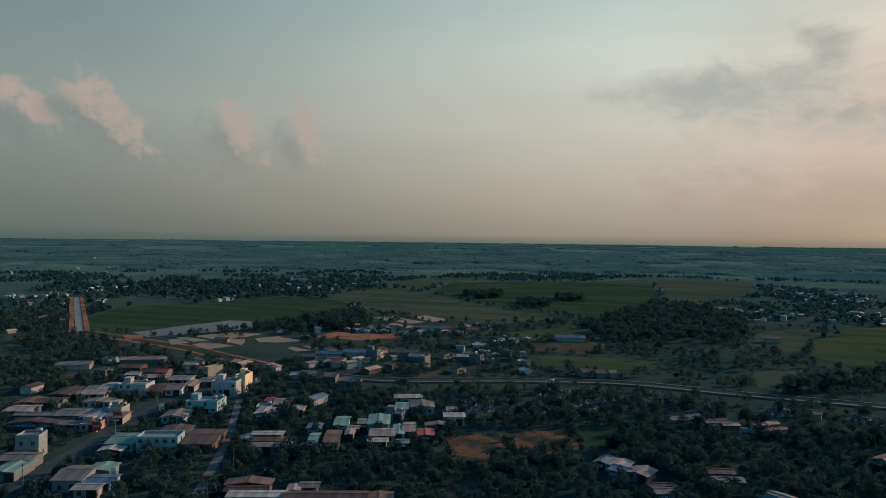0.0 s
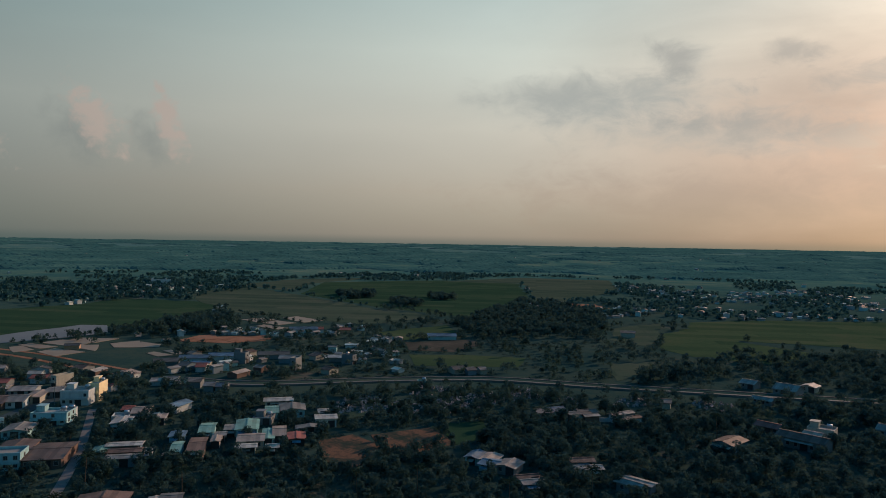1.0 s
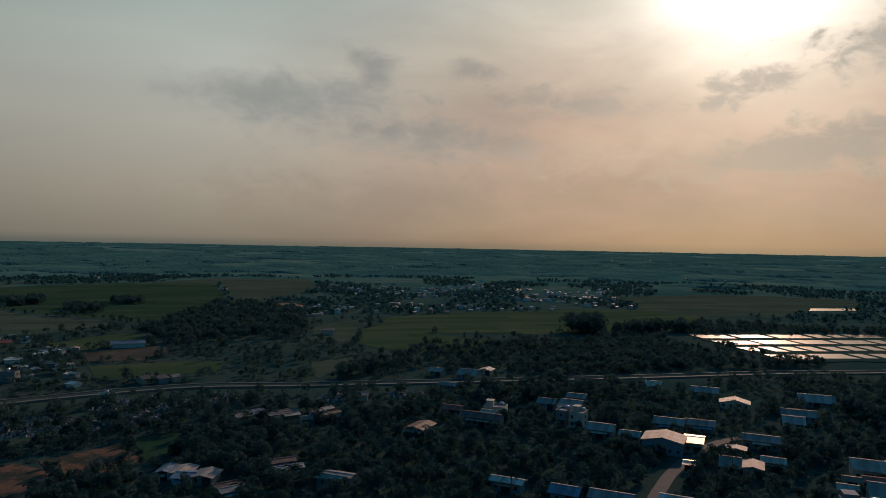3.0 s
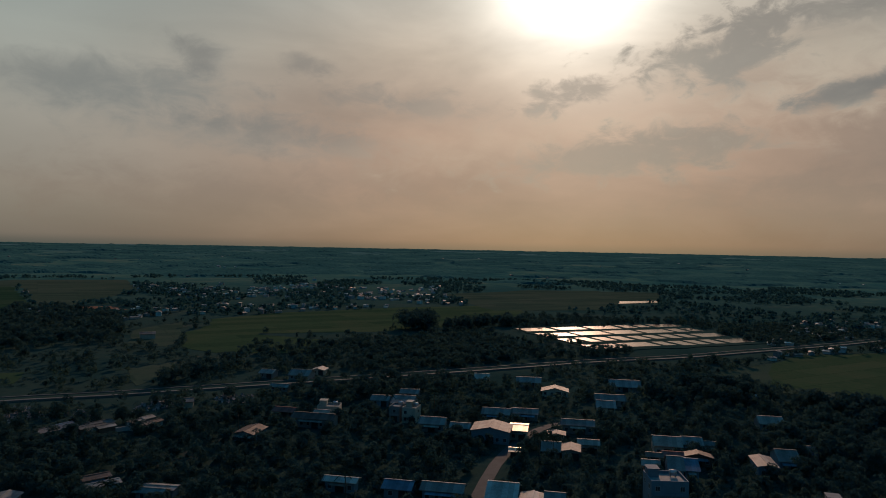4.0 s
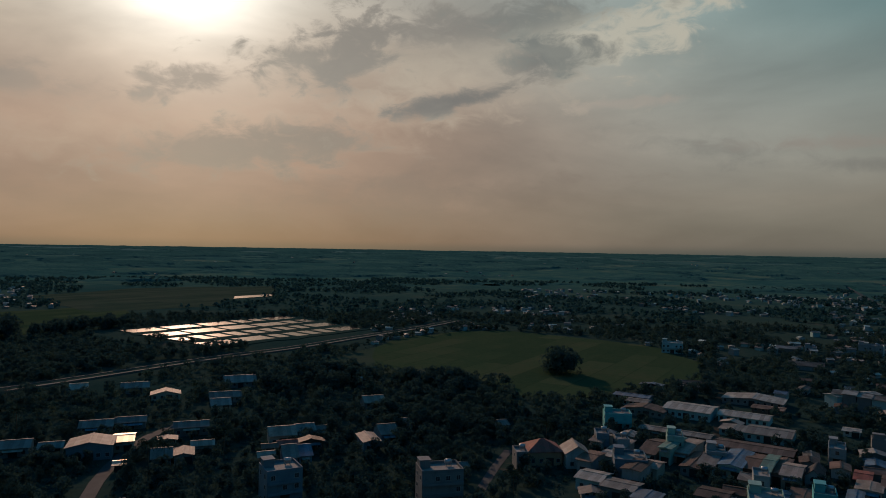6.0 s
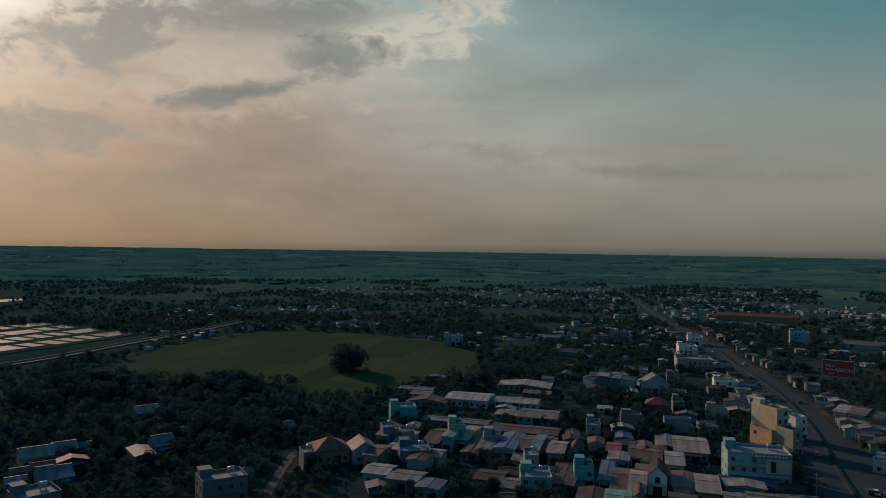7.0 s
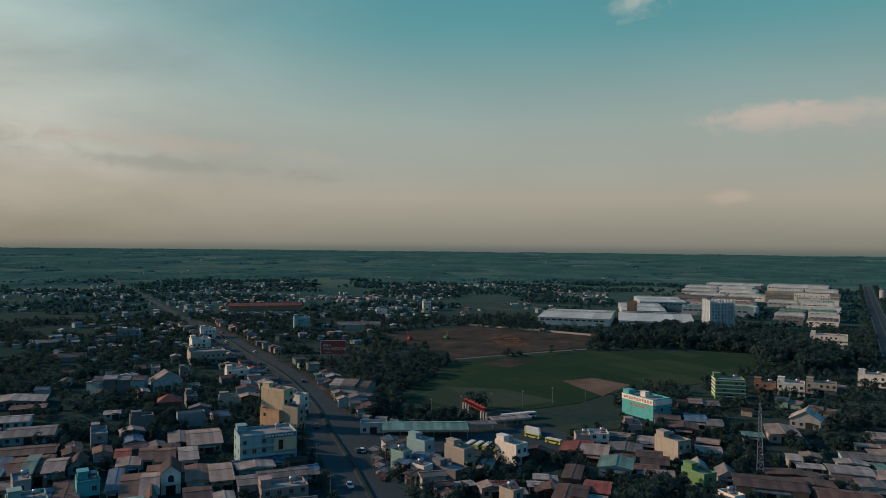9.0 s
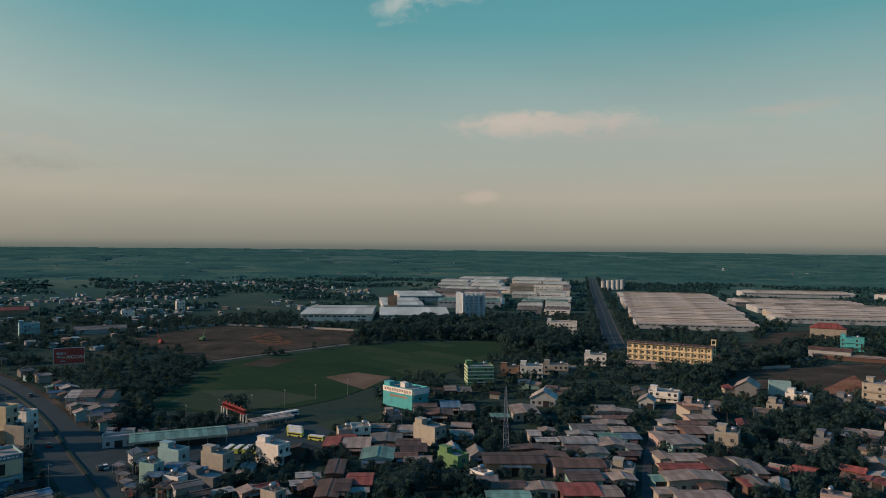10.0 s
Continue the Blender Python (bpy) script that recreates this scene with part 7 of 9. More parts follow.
def billboard(x, y, turn, w, h0, h1):
    ob = thing("billboard", x, y, turn, "large red roadside billboard on steel posts with white lettering bars", "billboard")
    part("panel", boxes((-w / 2, w / 2, -0.2, 0.2, h0, h1)), M["red"], ob)
    part("frame", boxes((-w / 2 - 0.2, w / 2 + 0.2, -0.26, 0.26, h1, h1 + 0.25), (-w / 2 - 0.2, w / 2 + 0.2, -0.26, 0.26, h0 - 0.25, h0), (-w / 2 - 0.5, -w / 2, -0.26, 0.26, h0, h1), (w / 2, w / 2 + 0.2, -0.26, 0.26, h0, h1)), M["wall_white"], ob)
    for xx in (-w / 4, 0, w / 4):
        part("post", boxes((xx - 0.25, xx + 0.25, 0.3, 0.8, 0, h1 - 0.5)), M["steel"], ob)
    hh = h1 - h0
    text = bpy.data.curves.new("lettering", "FONT")
    text.body, text.size, text.extrude, text.align_x, text.shear = "NGON!", 2.9, 0.03, "CENTER", 0.25
    loose = bpy.data.objects.new("lettering", text)
    letters = bpy.data.meshes.new_from_object(loose)
    letters.name = "lettering"
    letters.materials.append(M["wall_bright"])
    bpy.data.objects.remove(loose)
    part("lettering", letters, None, ob, "white slanted lettering", pose(w * 0.2, -0.25, h0 + 0.32 * hh, 90))
    for x0, x1, z0, z1 in ((-0.42, -0.3, 0.60, 0.74), (-0.28, -0.22, 0.56, 0.76), (-0.2, -0.1, 0.62, 0.72), (-0.4, -0.28, 0.38, 0.5), (-0.25, -0.14, 0.36, 0.46), (-0.3, -0.12, 0.14, 0.2)):
        part("lettering_bar", boxes((x0 * w, x1 * w, -0.24, -0.19, h0 + z0 * hh, h0 + z1 * hh)), M["wall_white"], ob)


def gantry(x, y, turn, w, h):
    """A lattice beam across paired posts."""
    ob = thing("gateway_sign", x, y, turn, "red lattice gateway sign over the bus yard entrance on white posts", "sign")
    for z in (h - 1.8, h):
        for b in (-0.5, 0.5):
            part("chord", boxes((-w / 2 - 0.8, w / 2 + 0.8, b - 0.1, b + 0.1, z - 0.12, z + 0.12)), M["red"], ob)
    n = 11
    for i in range(n + 1):
        xx = -w / 2 + i * w / n
        part("strut", boxes((xx - 0.07, xx + 0.07, -0.5, 0.5, h - 1.7, h - 0.1)), M["red"], ob)
    for i in range(8):
        xx = -w / 2 + 2.0 + i * (w - 4) / 7.5
        part("lettering_bar", boxes((xx - 0.6, xx + 0.6, -0.72, -0.62, h - 1.5, h - 0.35)), M["red"] if i % 3 else M["wall_white"], ob)
    for i in range(5):
        xx = -w / 2 + 3 + i * (w - 6) / 4
        part("flag", boxes((xx - 0.04, xx + 0.04, -0.04, 0.04, h + 0.12, h + 1.1), (xx, xx + 0.7, -0.03, 0.03, h + 0.6, h + 1.1)), M["red"], ob)
    for s in (-1, 1):
        for a in (-1.3, 1.3):
            for b in (-0.7, 0.7):
                part("post", boxes((s * (w / 2 - 0.6) + a - 0.22, s * (w / 2 - 0.6) + a + 0.22, b - 0.22, b + 0.22, 0, h - 1.92)), M["wall_bright"], ob)


def stall(x, y, turn, k):
    """A roadside stall under a tilted sheet."""
    ob = thing("market_stall", x, y, turn, ("roadside stall under a rusty sheet awning", "roadside stall under a faded blue awning", "roadside stall under a grey sheet awning", "roadside stall under a tan cloth awning")[k % 4], "stall", "stalls along the highway")
    w, d = 2.6 + 0.4 * (k % 3), 2.2 + 0.5 * (k % 2)
    h = 2.3 + 0.25 * (k % 4)
    part("awning", slope(-w / 2, w / 2, -d / 2 - 0.4, d / 2, h - 0.45, h), M[("roof_rust", "roof_blue", "roof_grey", "roof_warm")[k % 4]], ob)
    for a in (-1, 1):
        for b in (-1, 1):
            part("post", boxes((a * (w / 2 - 0.1) - 0.04, a * (w / 2 - 0.1) + 0.04, b * (d / 2 - 0.1) - 0.04, b * (d / 2 - 0.1) + 0.04, 0, h - (0.42 if b < 0 else 0.04))), M["steel"], ob)
    part("counter", boxes((-w / 2 + 0.3, w / 2 - 0.3, -d / 2 + 0.3, 0.2, 0, 0.85)), M[("wall_brick", "wall_cream", "wall_blue", "red", "wall_white")[k % 5]], ob)


def stalls(x0, y0, x1, y1, n, seed, turn):
    rnd = random.Random(seed)
    for i in range(n):
        t = (i + rnd.uniform(0.2, 0.8)) / n
        x, y = x0 + (x1 - x0) * t + rnd.uniform(-0.8, 0.8), y0 + (y1 - y0) * t + rnd.uniform(-0.8, 0.8)
        stall(x, y, turn + rnd.uniform(-14, 14), rnd.randrange(20))


def crane(x, y, turn, paint, words):
    ob = thing("crawler_crane", x, y, turn, f"{words} crawler crane standing on the bare field", "crane")
    for b in (-1.6, 1.6):
        part("track", boxes((-2.4, 2.4, b - 0.4, b + 0.4, 0, 0.9), (-2.7, 2.7, b - 0.38, b + 0.38, 0.2, 0.7)), M["tyre"], ob)
    part("cab", boxes((-2.2, 1.6, -1.5, 1.5, 0.9, 2.6), (0.4, 2.0, -1.4, 0.0, 0.95, 3.3)), M[paint], ob)
    part("boom", limb((1.4, 0.5, 2.0), (5.5, 0.5, 9.5), 0.28, 0.16, 4), M[paint], ob)


def canopy(x, y, turn, w, d, h, roof="green", label="long open shed roof on thin posts"):
    ob = thing("canopy", x, y, turn, label, "canopy")
    FOOT.append((x, y, 0.5 * w))
    part("roof", gable(w, d, h, 0.16, 0.5), M["roof_" + roof], ob)
    part("fascia", boxes((-w / 2 - 0.5, w / 2 + 0.5, -d / 2 - 0.62, -d / 2 - 0.52, h - 0.75, h + 0.05)), M["wall_cream"], ob)
    n = max(2, int(w / 6))
    for i in range(n + 1):
        for b in (-1, 1):
            xx = -w / 2 + i * w / n
            part("post", boxes((xx - 0.12, xx + 0.12, b * (d / 2 - 0.3) - 0.12, b * (d / 2 - 0.3) + 0.12, 0, h)), M["steel"], ob)


def mast(x, y, h):
    ob = thing("radio_mast", x, y, 20, "slim grey steel lattice radio mast", "mast")
    vs, fs = [], []

    def bar(a, b, r):
        v, f = limb(a, b, r, r, 4)
        fs.extend(tuple(i + len(vs) for i in q) for q in f)
        vs.extend(v)
    n = 10
    corner = [(math.cos(k * 2.094), math.sin(k * 2.094)) for k in range(3)]

    def at(k, i):
        s = 1.5 - 1.15 * i / n
        return (corner[k % 3][0] * s, corner[k % 3][1] * s, h * i / n)
    for k in range(3):
        bar(at(k, 0), at(k, n), 0.09)
    legs = (list(vs), list(fs))
    part("leg", legs, M["steel"], ob)
    vs, fs = [], []
    for i in range(n):
        for k in range(3):
            bar(at(k, i), at(k + 1, i + 1), 0.06)
            bar(at(k, i + 1), at(k + 1, i + 1), 0.06)
    part("bracing", (vs, fs), M["steel"], ob)


def utility_pole(x, y, turn):
    ob = thing("utility_pole", x, y, turn, "grey concrete utility pole with a crossarm", "pole", "poles along the roads")
    part("shaft", POLE, None, ob)
    part("crossarm", ARM, None, ob)


def vehicle(x, y, turn, length, width, height, paint, label, category, name):
    ob = thing(name, x, y, turn, label, category, "vehicles on the road", z=0.125)
    a, b = length / 2, width / 2
    bus = length > 6
    z0, z1 = 0.35, (height - 0.1 if bus else height * 0.58)
    part("body", boxes((-a, a, -b, b, z0, z1)), M[paint], ob)
    if bus:
        part("window_band", boxes((-a + 0.4, a - 0.4, -b - 0.02, b + 0.02, height * 0.5, height * 0.78)), M["glass"], ob)
        part("roof", boxes((-a + 0.1, a - 0.1, -b + 0.1, b - 0.1, height - 0.1, height)), M["car_white"], ob)
    else:
        c = a * 0.9
        vs = [(-c, -b + 0.1, z1), (c * 0.55, -b + 0.1, z1), (c * 0.55, b - 0.1, z1), (-c, b - 0.1, z1), (-c * 0.7, -b + 0.25, height), (c * 0.2, -b + 0.25, height), (c * 0.2, b - 0.25, height), (-c * 0.7, b - 0.25, height)]
        part("cabin", (vs, [(0, 1, 5, 4), (1, 2, 6, 5), (2, 3, 7, 6), (3, 0, 4, 7)]), M["glass"], ob)
        part("roof", boxes((-c * 0.7, c * 0.2, -b + 0.25, b - 0.25, height, height + 0.05)), M[paint], ob)
    for sx in (-0.62, 0.62):
        for sy in (-1, 1):
            part("wheel", WHEEL_BUS if bus else WHEEL, None, ob, "", pose(sx * a, sy * (b - 0.1), 0.45 if bus else 0.33, 0, 0, 90))


POLE = shape("shaft", *limb((0, 0, 0), (0, 0, 8.5), 0.17, 0.11, 8), M["wall_grey"])
ARM = shape("crossarm", *boxes((-0.9, 0.9, -0.06, 0.06, 7.8, 7.95), (-0.85, -0.8, -0.03, 0.03, 7.95, 8.2), (0.8, 0.85, -0.03, 0.03, 7.95, 8.2)), M["steel"])
WHEEL = shape("wheel", *ring_shape(0.33, 0.22, 10), M["tyre"])
WHEEL_BUS = shape("wheel", *ring_shape(0.48, 0.3, 10), M["tyre"])

fin_tower(748, -134, -72, 26, 16, 28)
school(457, -221, -126, 56, 9, 11.5)
stair_tower(446, -247, -119, 2.6, 4, 16)
billboard(440, 160, -76, 16, 6.5, 15.5)
gantry(317.9, 47.7, 34, 20, 6.6)
canopy(283, 63, -75, 34, 13, 4.0, "green", "long low green-roofed market canopy on thin posts")
canopy(307.5, 31, -57.5, 18, 6, 3.6, "warm", "long grey open bus shelter roof on thin posts")
canopy(295, 42, -68, 13, 5, 3.6, "grey", "grey sheet roof of an open shelter")
flat_house(283, 85, -73, 11, 6, 4.6, "white", tank=False, head=False)
stalls(253.7, 75.8, 222.4, 62.9, 11, 3, -17)
stalls(257, 72, 228, 58, 7, 4, -17)
stalls(394, 145, 304, 93, 26, 5, -150)
stalls(303, 93, 284, 90, 6, 6, -100)
stalls(300, 88, 290, 70, 6, 7, -75)
crane(572, 141, 40, "red", "red")
crane(587, 113, -20, "wall_green", "dull green")
mast(258, -60, 25)



def shop_rows(seed, n, x0, y0, x1, y1, off, turn):
    """Small shops packed behind the stalls of the highway."""
    rnd = random.Random(seed)
    length = math.hypot(x1 - x0, y1 - y0)
    ux, uy = (x1 - x0) / length, (y1 - y0) / length
    for i in range(n):
        t, o = (i + rnd.uniform(0.2, 0.8)) / n * length, off + rnd.uniform(-2.5, 2.5)
        x, y = x0 + ux * t - uy * o, y0 + uy * t + ux * o
        if not free(np.array([x]), np.array([y]), 0.2, False)[0]:
            continue
        shed_house(x, y, turn + rnd.uniform(-7, 7), rnd.uniform(3.4, 5.0), rnd.uniform(4, 6.5), rnd.uniform(2.8, 5.6), rnd.choice(("mint", "cream", "pink", "white", "orange", "aqua", "grey", "brick")),
                   rnd.choice(("grey", "rust", "warm", "brown", "green", "blue")), pitch=rnd.choice((0.1, 0.16, 0.3)), along=rnd.random() < 0.5)


shop_rows(5, 12, 254, 72, 222, 59, 7, -107)
shop_rows(6, 10, 254, 72, 226, 60, 13, -107)
shop_rows(7, 9, 394, 145, 304, 93, -5, -150)

# factories beyond the fields
AL, AC = Vector((0.946, -0.325)), Vector((0.325, 0.946))     # along the avenue, and to its other side


def halls_at(u, v, w, d, h, wall, roof, bays):
    p = Vector((576, -227)) + AL * u + AC * v
    hall(p.x, p.y, -109, w, d, h, wall, roof, 0.14, bays)


hall(780, 4, -95, 72, 105, 7.5, "bright", "white", 0.035, 1, "broad white factory hall with a pale roof")
hall(779, -75, -93, 72, 95, 6.0, "bright", "white", 0.09, 1, "broad cream-white factory hall with a shallow roof")
hall(906, -71, -91, 50, 122, 7, "white", "white", 0.06, 2)
hall(1042, -106, -90, 60, 114, 8, "white", "white", 0.06, 2)
hall(900, -160, -100, 80, 40, 9, "white", "green", 0.10, 2)
for u, v, w, d, h, wall, roof, bays in (
        (215, 70, 60, 36, 9, "grey", "grey", 2), (275, 72, 64, 34, 9, "white", "white", 2), (330, 74, 60, 34, 10, "grey", "green", 2), (390, 70, 60, 40, 9, "white", "white", 2),
        (330, 170, 80, 40, 11, "grey", "white", 2), (400, 185, 90, 50, 10, "white", "warm", 2), (480, 90, 80, 50, 10, "white", "white", 2), (560, 80, 70, 60, 12, "orange", "warm", 2),
        (500, 210, 110, 60, 10, "grey", "grey", 2), (590, 200, 110, 60, 10, "white", "white", 2), (680, 90, 90, 70, 10, "white", "grey", 2), (700, 230, 120, 70, 11, "white", "white", 2),
        (800, 100, 100, 80, 11, "grey", "white", 2), (830, 250, 120, 80, 11, "white", "white", 2), (950, 180, 220, 90, 12, "grey", "white", 2)):
    for s, e in ((-0.27, 0.0), (0.27, 0.12)):
        halls_at(u + e * d, v + s * w, w * 0.48, d * (0.85 - e), h * 0.7 - 6 * e, wall if e else "bright", roof, bays)
for u, v, w, d, h, wall, roof, bays in (
        (110, -82, 112, 48, 5.5, "white", "tan", 3), (170, -84, 116, 48, 5.5, "cream", "tan", 3), (235, -90, 122, 56, 6, "white", "tan", 3), (310, -92, 128, 66, 6, "grey", "tan", 4),
        (400, -96, 134, 78, 6, "white", "tan", 4), (505, -100, 140, 90, 6, "grey", "tan", 4),
        (200, -250, 150, 36, 6, "white", "tan", 2), (255, -270, 170, 44, 6, "cream", "tan", 2), (330, -280, 190, 60, 6, "white", "tan", 3), (430, -260, 160, 60, 6, "grey", "tan", 3),
        (640, -320, 170, 46, 7, "white", "tan", 2), (600, -500, 130, 46, 7, "white", "tan", 2), (330, -440, 120, 60, 6, "white", "tan", 3), (560, -660, 140, 60, 7, "grey", "tan", 2)):
    halls_at(u, v, w, d, h, wall, roof, bays)
flat_house(836, -56, -95, 11, 11, 19, "orange", "slab", 4, "f", False, False)
flat_house(1062, -313, -106, 44, 18, 19, "bright", "slab", 5, "f", False, False)
flat_house(1130, -300, -106, 60, 18, 18, "cream", "slab", 4, "f", False, False)
for i in range(5):
    ob = thing("silo", 1240 + 12 * i, -470 - 14 * i, 0, "pale concrete silo of a plant in the factory estate", "silo", "silos")
    part("shell", ([(x, y, z) for z in (0, 18) for x, y in [(4.5 * math.cos(k * math.pi / 8), 4.5 * math.sin(k * math.pi / 8)) for k in range(16)]],
                   [(k, (k + 1) % 16, (k + 1) % 16 + 16, k + 16) for k in range(16)] + [tuple(range(16, 32))]), M["wall_white"], ob)
# boundary walls
ribbon("wall", curve([(639, 179), (693, 122), (670, 47), (635, -25)]), 0.4, M["kerb"], 1.8, "low pale boundary wall", "wall", keep=False, thick=2.0)
ribbon("wall", curve([(441, -245), (450, -307), (459, -330)]), 0.4, M["kerb"], 1.8, "low pale boundary wall", "wall", keep=False, thick=2.0)
ribbon("wall", curve([(433, -185), (421, -232), (425, -289)]), 0.4, M["kerb"], 1.8, "low pale boundary wall", "wall", keep=False, thick=2.0)
ribbon("wall", curve([(-177, 251), (-158, 270)]), 0.4, M["kerb"], 1.8, "low pale boundary wall", "wall", keep=False, thick=2.0)

# vehicles
rnd = random.Random(9)
for k, (i, side, paint) in enumerate(((3, 1, "car_white"), (6, -1, "car_dark"), (9, 1, "car_red"), (14, 1, "car_white"), (17, -1, "car_dark"), (22, 1, "car_dark"), (26, -1, "car_white"), (31, 1, "car_white"),
                                      (36, -1, "car_red"), (41, 1, "car_dark"), (47, -1, "car_white"), (55, 1, "car_white"), (6, -2, "car_white"), (20, 2, "car_dark"))):
    (x0, y0), (x1, y1) = MAIN[i], MAIN[i + 1]
    a = math.atan2(y1 - y0, x1 - x0)
    o = side * (4.8 if abs(side) == 1 else 3.2)
    words = {"car_white": "white", "car_dark": "dark grey", "car_red": "red"}[paint]
    vehicle(x0 - math.sin(a) * o, y0 + math.cos(a) * o, math.degrees(a) + (180 if side > 0 else 0), 4.4, 1.8, 1.5, paint, f"small {words} car on the asphalt highway", "car", "car")
for i in range(4):
    vehicle(298 - 3.1 * i, 20 - 0.3 * i, -118.6, 6.8, 2.0, 2.1, "bus_green", "lime green and white bus parked in the bus yard", "bus", "bus")
vehicle(282, 10.5, -118.6, 6.8, 2.0, 2.1, "bus_green", "lime green and white bus parked apart in the bus yard", "bus", "bus")
for i in range(2):
    vehicle(318 + 5.0 * i, 31.4 - 7.2 * i, -56, 8.5, 2.3, 2.6, "car_white", "white bus parked beside the bus yard", "bus", "bus")
for i in range(8):
    vehicle(270 - 0.6 * i, 42 - 3.4 * i, -15, 6.4, 2.0, 2.1, "bus_green", "small lime and white bus parked in a row", "bus", "bus")
for i, p in enumerate(MAIN[2:34:3]):
    q = MAIN[2 + 3 * i + 1]
    a = math.atan2(q[1] - p[1], q[0] - p[0])
    for s in (-1, 1):
        utility_pole(p[0] - math.sin(a) * 12.4 * s, p[1] + math.cos(a) * 12.4 * s, math.degrees(a) + 90)
for i, p in enumerate(STREET[1:-1:3]):
    utility_pole(p[0] + 5.5, p[1] + 5.5, 45)

for x, y in ((312, 66), (322, 54), (331, 41), (341, 27), (353, 13), (365, -3)):
    utility_pole(x + 2.6, y + 1.0, 30)


# ---------------------------------------------------------------- scattered houses between the known ones
SMALL = ([], [], [])      # vertices, faces and materials of the small houses squeezed in between
SMALL_SLOTS = ["wall_white", "wall_ash", "wall_cream", "wall_grey", "wall_blue", "wall_brick", "roof_grey", "roof_warm", "roof_pale", "roof_rust", "roof_blue", "roof_brown", "roof_tile",
               "roof_green", "roof_shiny", "wall_pink", "wall_aqua", "wall_mint", "wall_orange"]


def small_house(x, y, t, w, d, h, wall, roof, along=True):
    """One more small house of the joined ones."""
    FOOT.append((x, y, 0.5 * math.hypot(w, d)))
    m = pose(x, y, 0, 0, 0, t)
    for (v, f), key in ((gable_walls(w, d, h, 0.25, along), "wall_" + wall), (gable(w, d, h, 0.25, 0.5, along=along), "roof_" + roof)):
        k = len(SMALL[0])
        SMALL[0].extend(tuple(m @ Vector(p)) for p in v)
        SMALL[1].extend(tuple(i + k for i in q) for q in f)
        SMALL[2].extend([SMALL_SLOTS.index(key)] * len(f))


# here too some wall and roof colours are darkened to carry shade
small_house(250, -170.1, -136, 6.6, 6.9, 3.1, 'grey', 'grey')
small_house(244.7, -174.6, -135, 6, 6.9, 2.7, 'grey', 'warm')
small_house(239.3, -194, -140, 4.1, 4.1, 2.7, 'cream', 'warm')
small_house(242.4, -197.2, -138, 3.7, 4.1, 2.6, 'brick', 'warm')
small_house(235.3, -197.5, -139, 4, 4.1, 2.7, 'cream', 'warm')
small_house(239.3, -199.5, -136, 5.1, 4.1, 3.2, 'brick', 'pale')
small_house(-168.8, 256, 64, 5, 3.6, 2.7, 'brick', 'warm')
small_house(-172.3, 256.8, 64, 5.4, 3.6, 3.4, 'brick', 'grey')
small_house(-165.7, 259.7, 60, 6.5, 3.6, 3.4, 'brick', 'warm')
small_house(-170.1, 261.7, 60, 5.3, 3.6, 3.1, 'grey', 'warm')
small_house(-153.9, 269.2, 71, 5.4, 3.6, 2.7, 'cream', 'grey')
small_house(-158.8, 269.7, 69, 5.6, 3.6, 3.3, 'white', 'warm')
small_house(-153.3, 273.9, 73, 6.1, 3.6, 2.5, 'white', 'brown')
small_house(-157.2, 275.3, 69, 4.8, 3.6, 3.6, 'grey', 'warm')
small_house(-185.2, 251.4, 64, 7, 6.9, 3, 'grey', 'grey')
small_house(-182.8, 258.2, 68, 7.2, 6.9, 3.1, 'blue', 'blue')
small_house(-175.8, 257.7, 67, 7.1, 5.9, 2.3, 'grey', 'grey')
small_house(-171.9, 265.8, 64, 8.5, 5.9, 2.9, 'grey', 'grey')
small_house(259, -202.1, -142, 6.5, 5.1, 2.7, 'grey', 'pale')
small_house(262.7, -207.5, -138, 6.5, 5.1, 3.3, 'white', 'grey')
small_house(253.5, -207.5, -139, 6.2, 5.1, 3.5, 'grey', 'warm')
small_house(257.7, -211.7, -136, 7, 5.1, 3.9, 'cream', 'pale')
small_house(-157.6, 311.9, 25, 4.3, 7.9, 2.9, 'cream', 'grey')
small_house(299.3, -189.7, -131, 6.2, 7.9, 3.6, 'grey', 'warm')
small_house(337.5, 116.2, -88, 7.6, 3.6, 2.4, 'grey', 'grey')
small_house(342.2, 115.6, -95, 8.8, 3.6, 3.6, 'grey', 'pale')
small_house(337.5, 107.3, -94, 8.4, 3.6, 3.2, 'blue', 'pale')
small_house(342.2, 105.8, -93, 10, 3.6, 2.8, 'blue', 'warm')
small_house(352.5, -76.5, -112, 4.8, 3.6, 2.7, 'cream', 'rust')
small_house(363.6, -49, -93, 4.8, 9.9, 2.4, 'brick', 'rust')
small_house(363.9, -54.7, -92, 5.6, 9.9, 3.2, 'brick', 'warm')
small_house(363.6, -61.8, -90, 6.9, 9.9, 2.6, 'brick', 'pale')
small_house(-330.9, 170.7, 49, 4.8, 8.9, 3.1, 'grey', 'grey')
small_house(-327.6, 175.3, 48, 5, 8.9, 2.5, 'grey', 'blue')
small_house(357.9, 125.8, -93, 5.3, 15.9, 5, 'white', 'pale')
small_house(358, 119.4, -90, 7.3, 15.9, 5.1, 'white', 'warm')
small_house(358.3, 112.5, -90, 7, 15.9, 4.5, 'cream', 'warm')
small_house(361.9, -109.1, -113, 5.8, 8.9, 2.9, 'white', 'warm')
small_house(359.1, -115.1, -116, 6, 8.9, 2.4, 'grey', 'warm')
small_house(-347.2, 163.7, 55, 5.3, 8.9, 2.8, 'grey', 'warm')
small_house(-343.6, 169.1, 51, 6.4, 8.9, 3.3, 'grey', 'warm')
small_house(352.1, -162, -120, 4.4, 8.9, 3.1, 'white', 'warm')
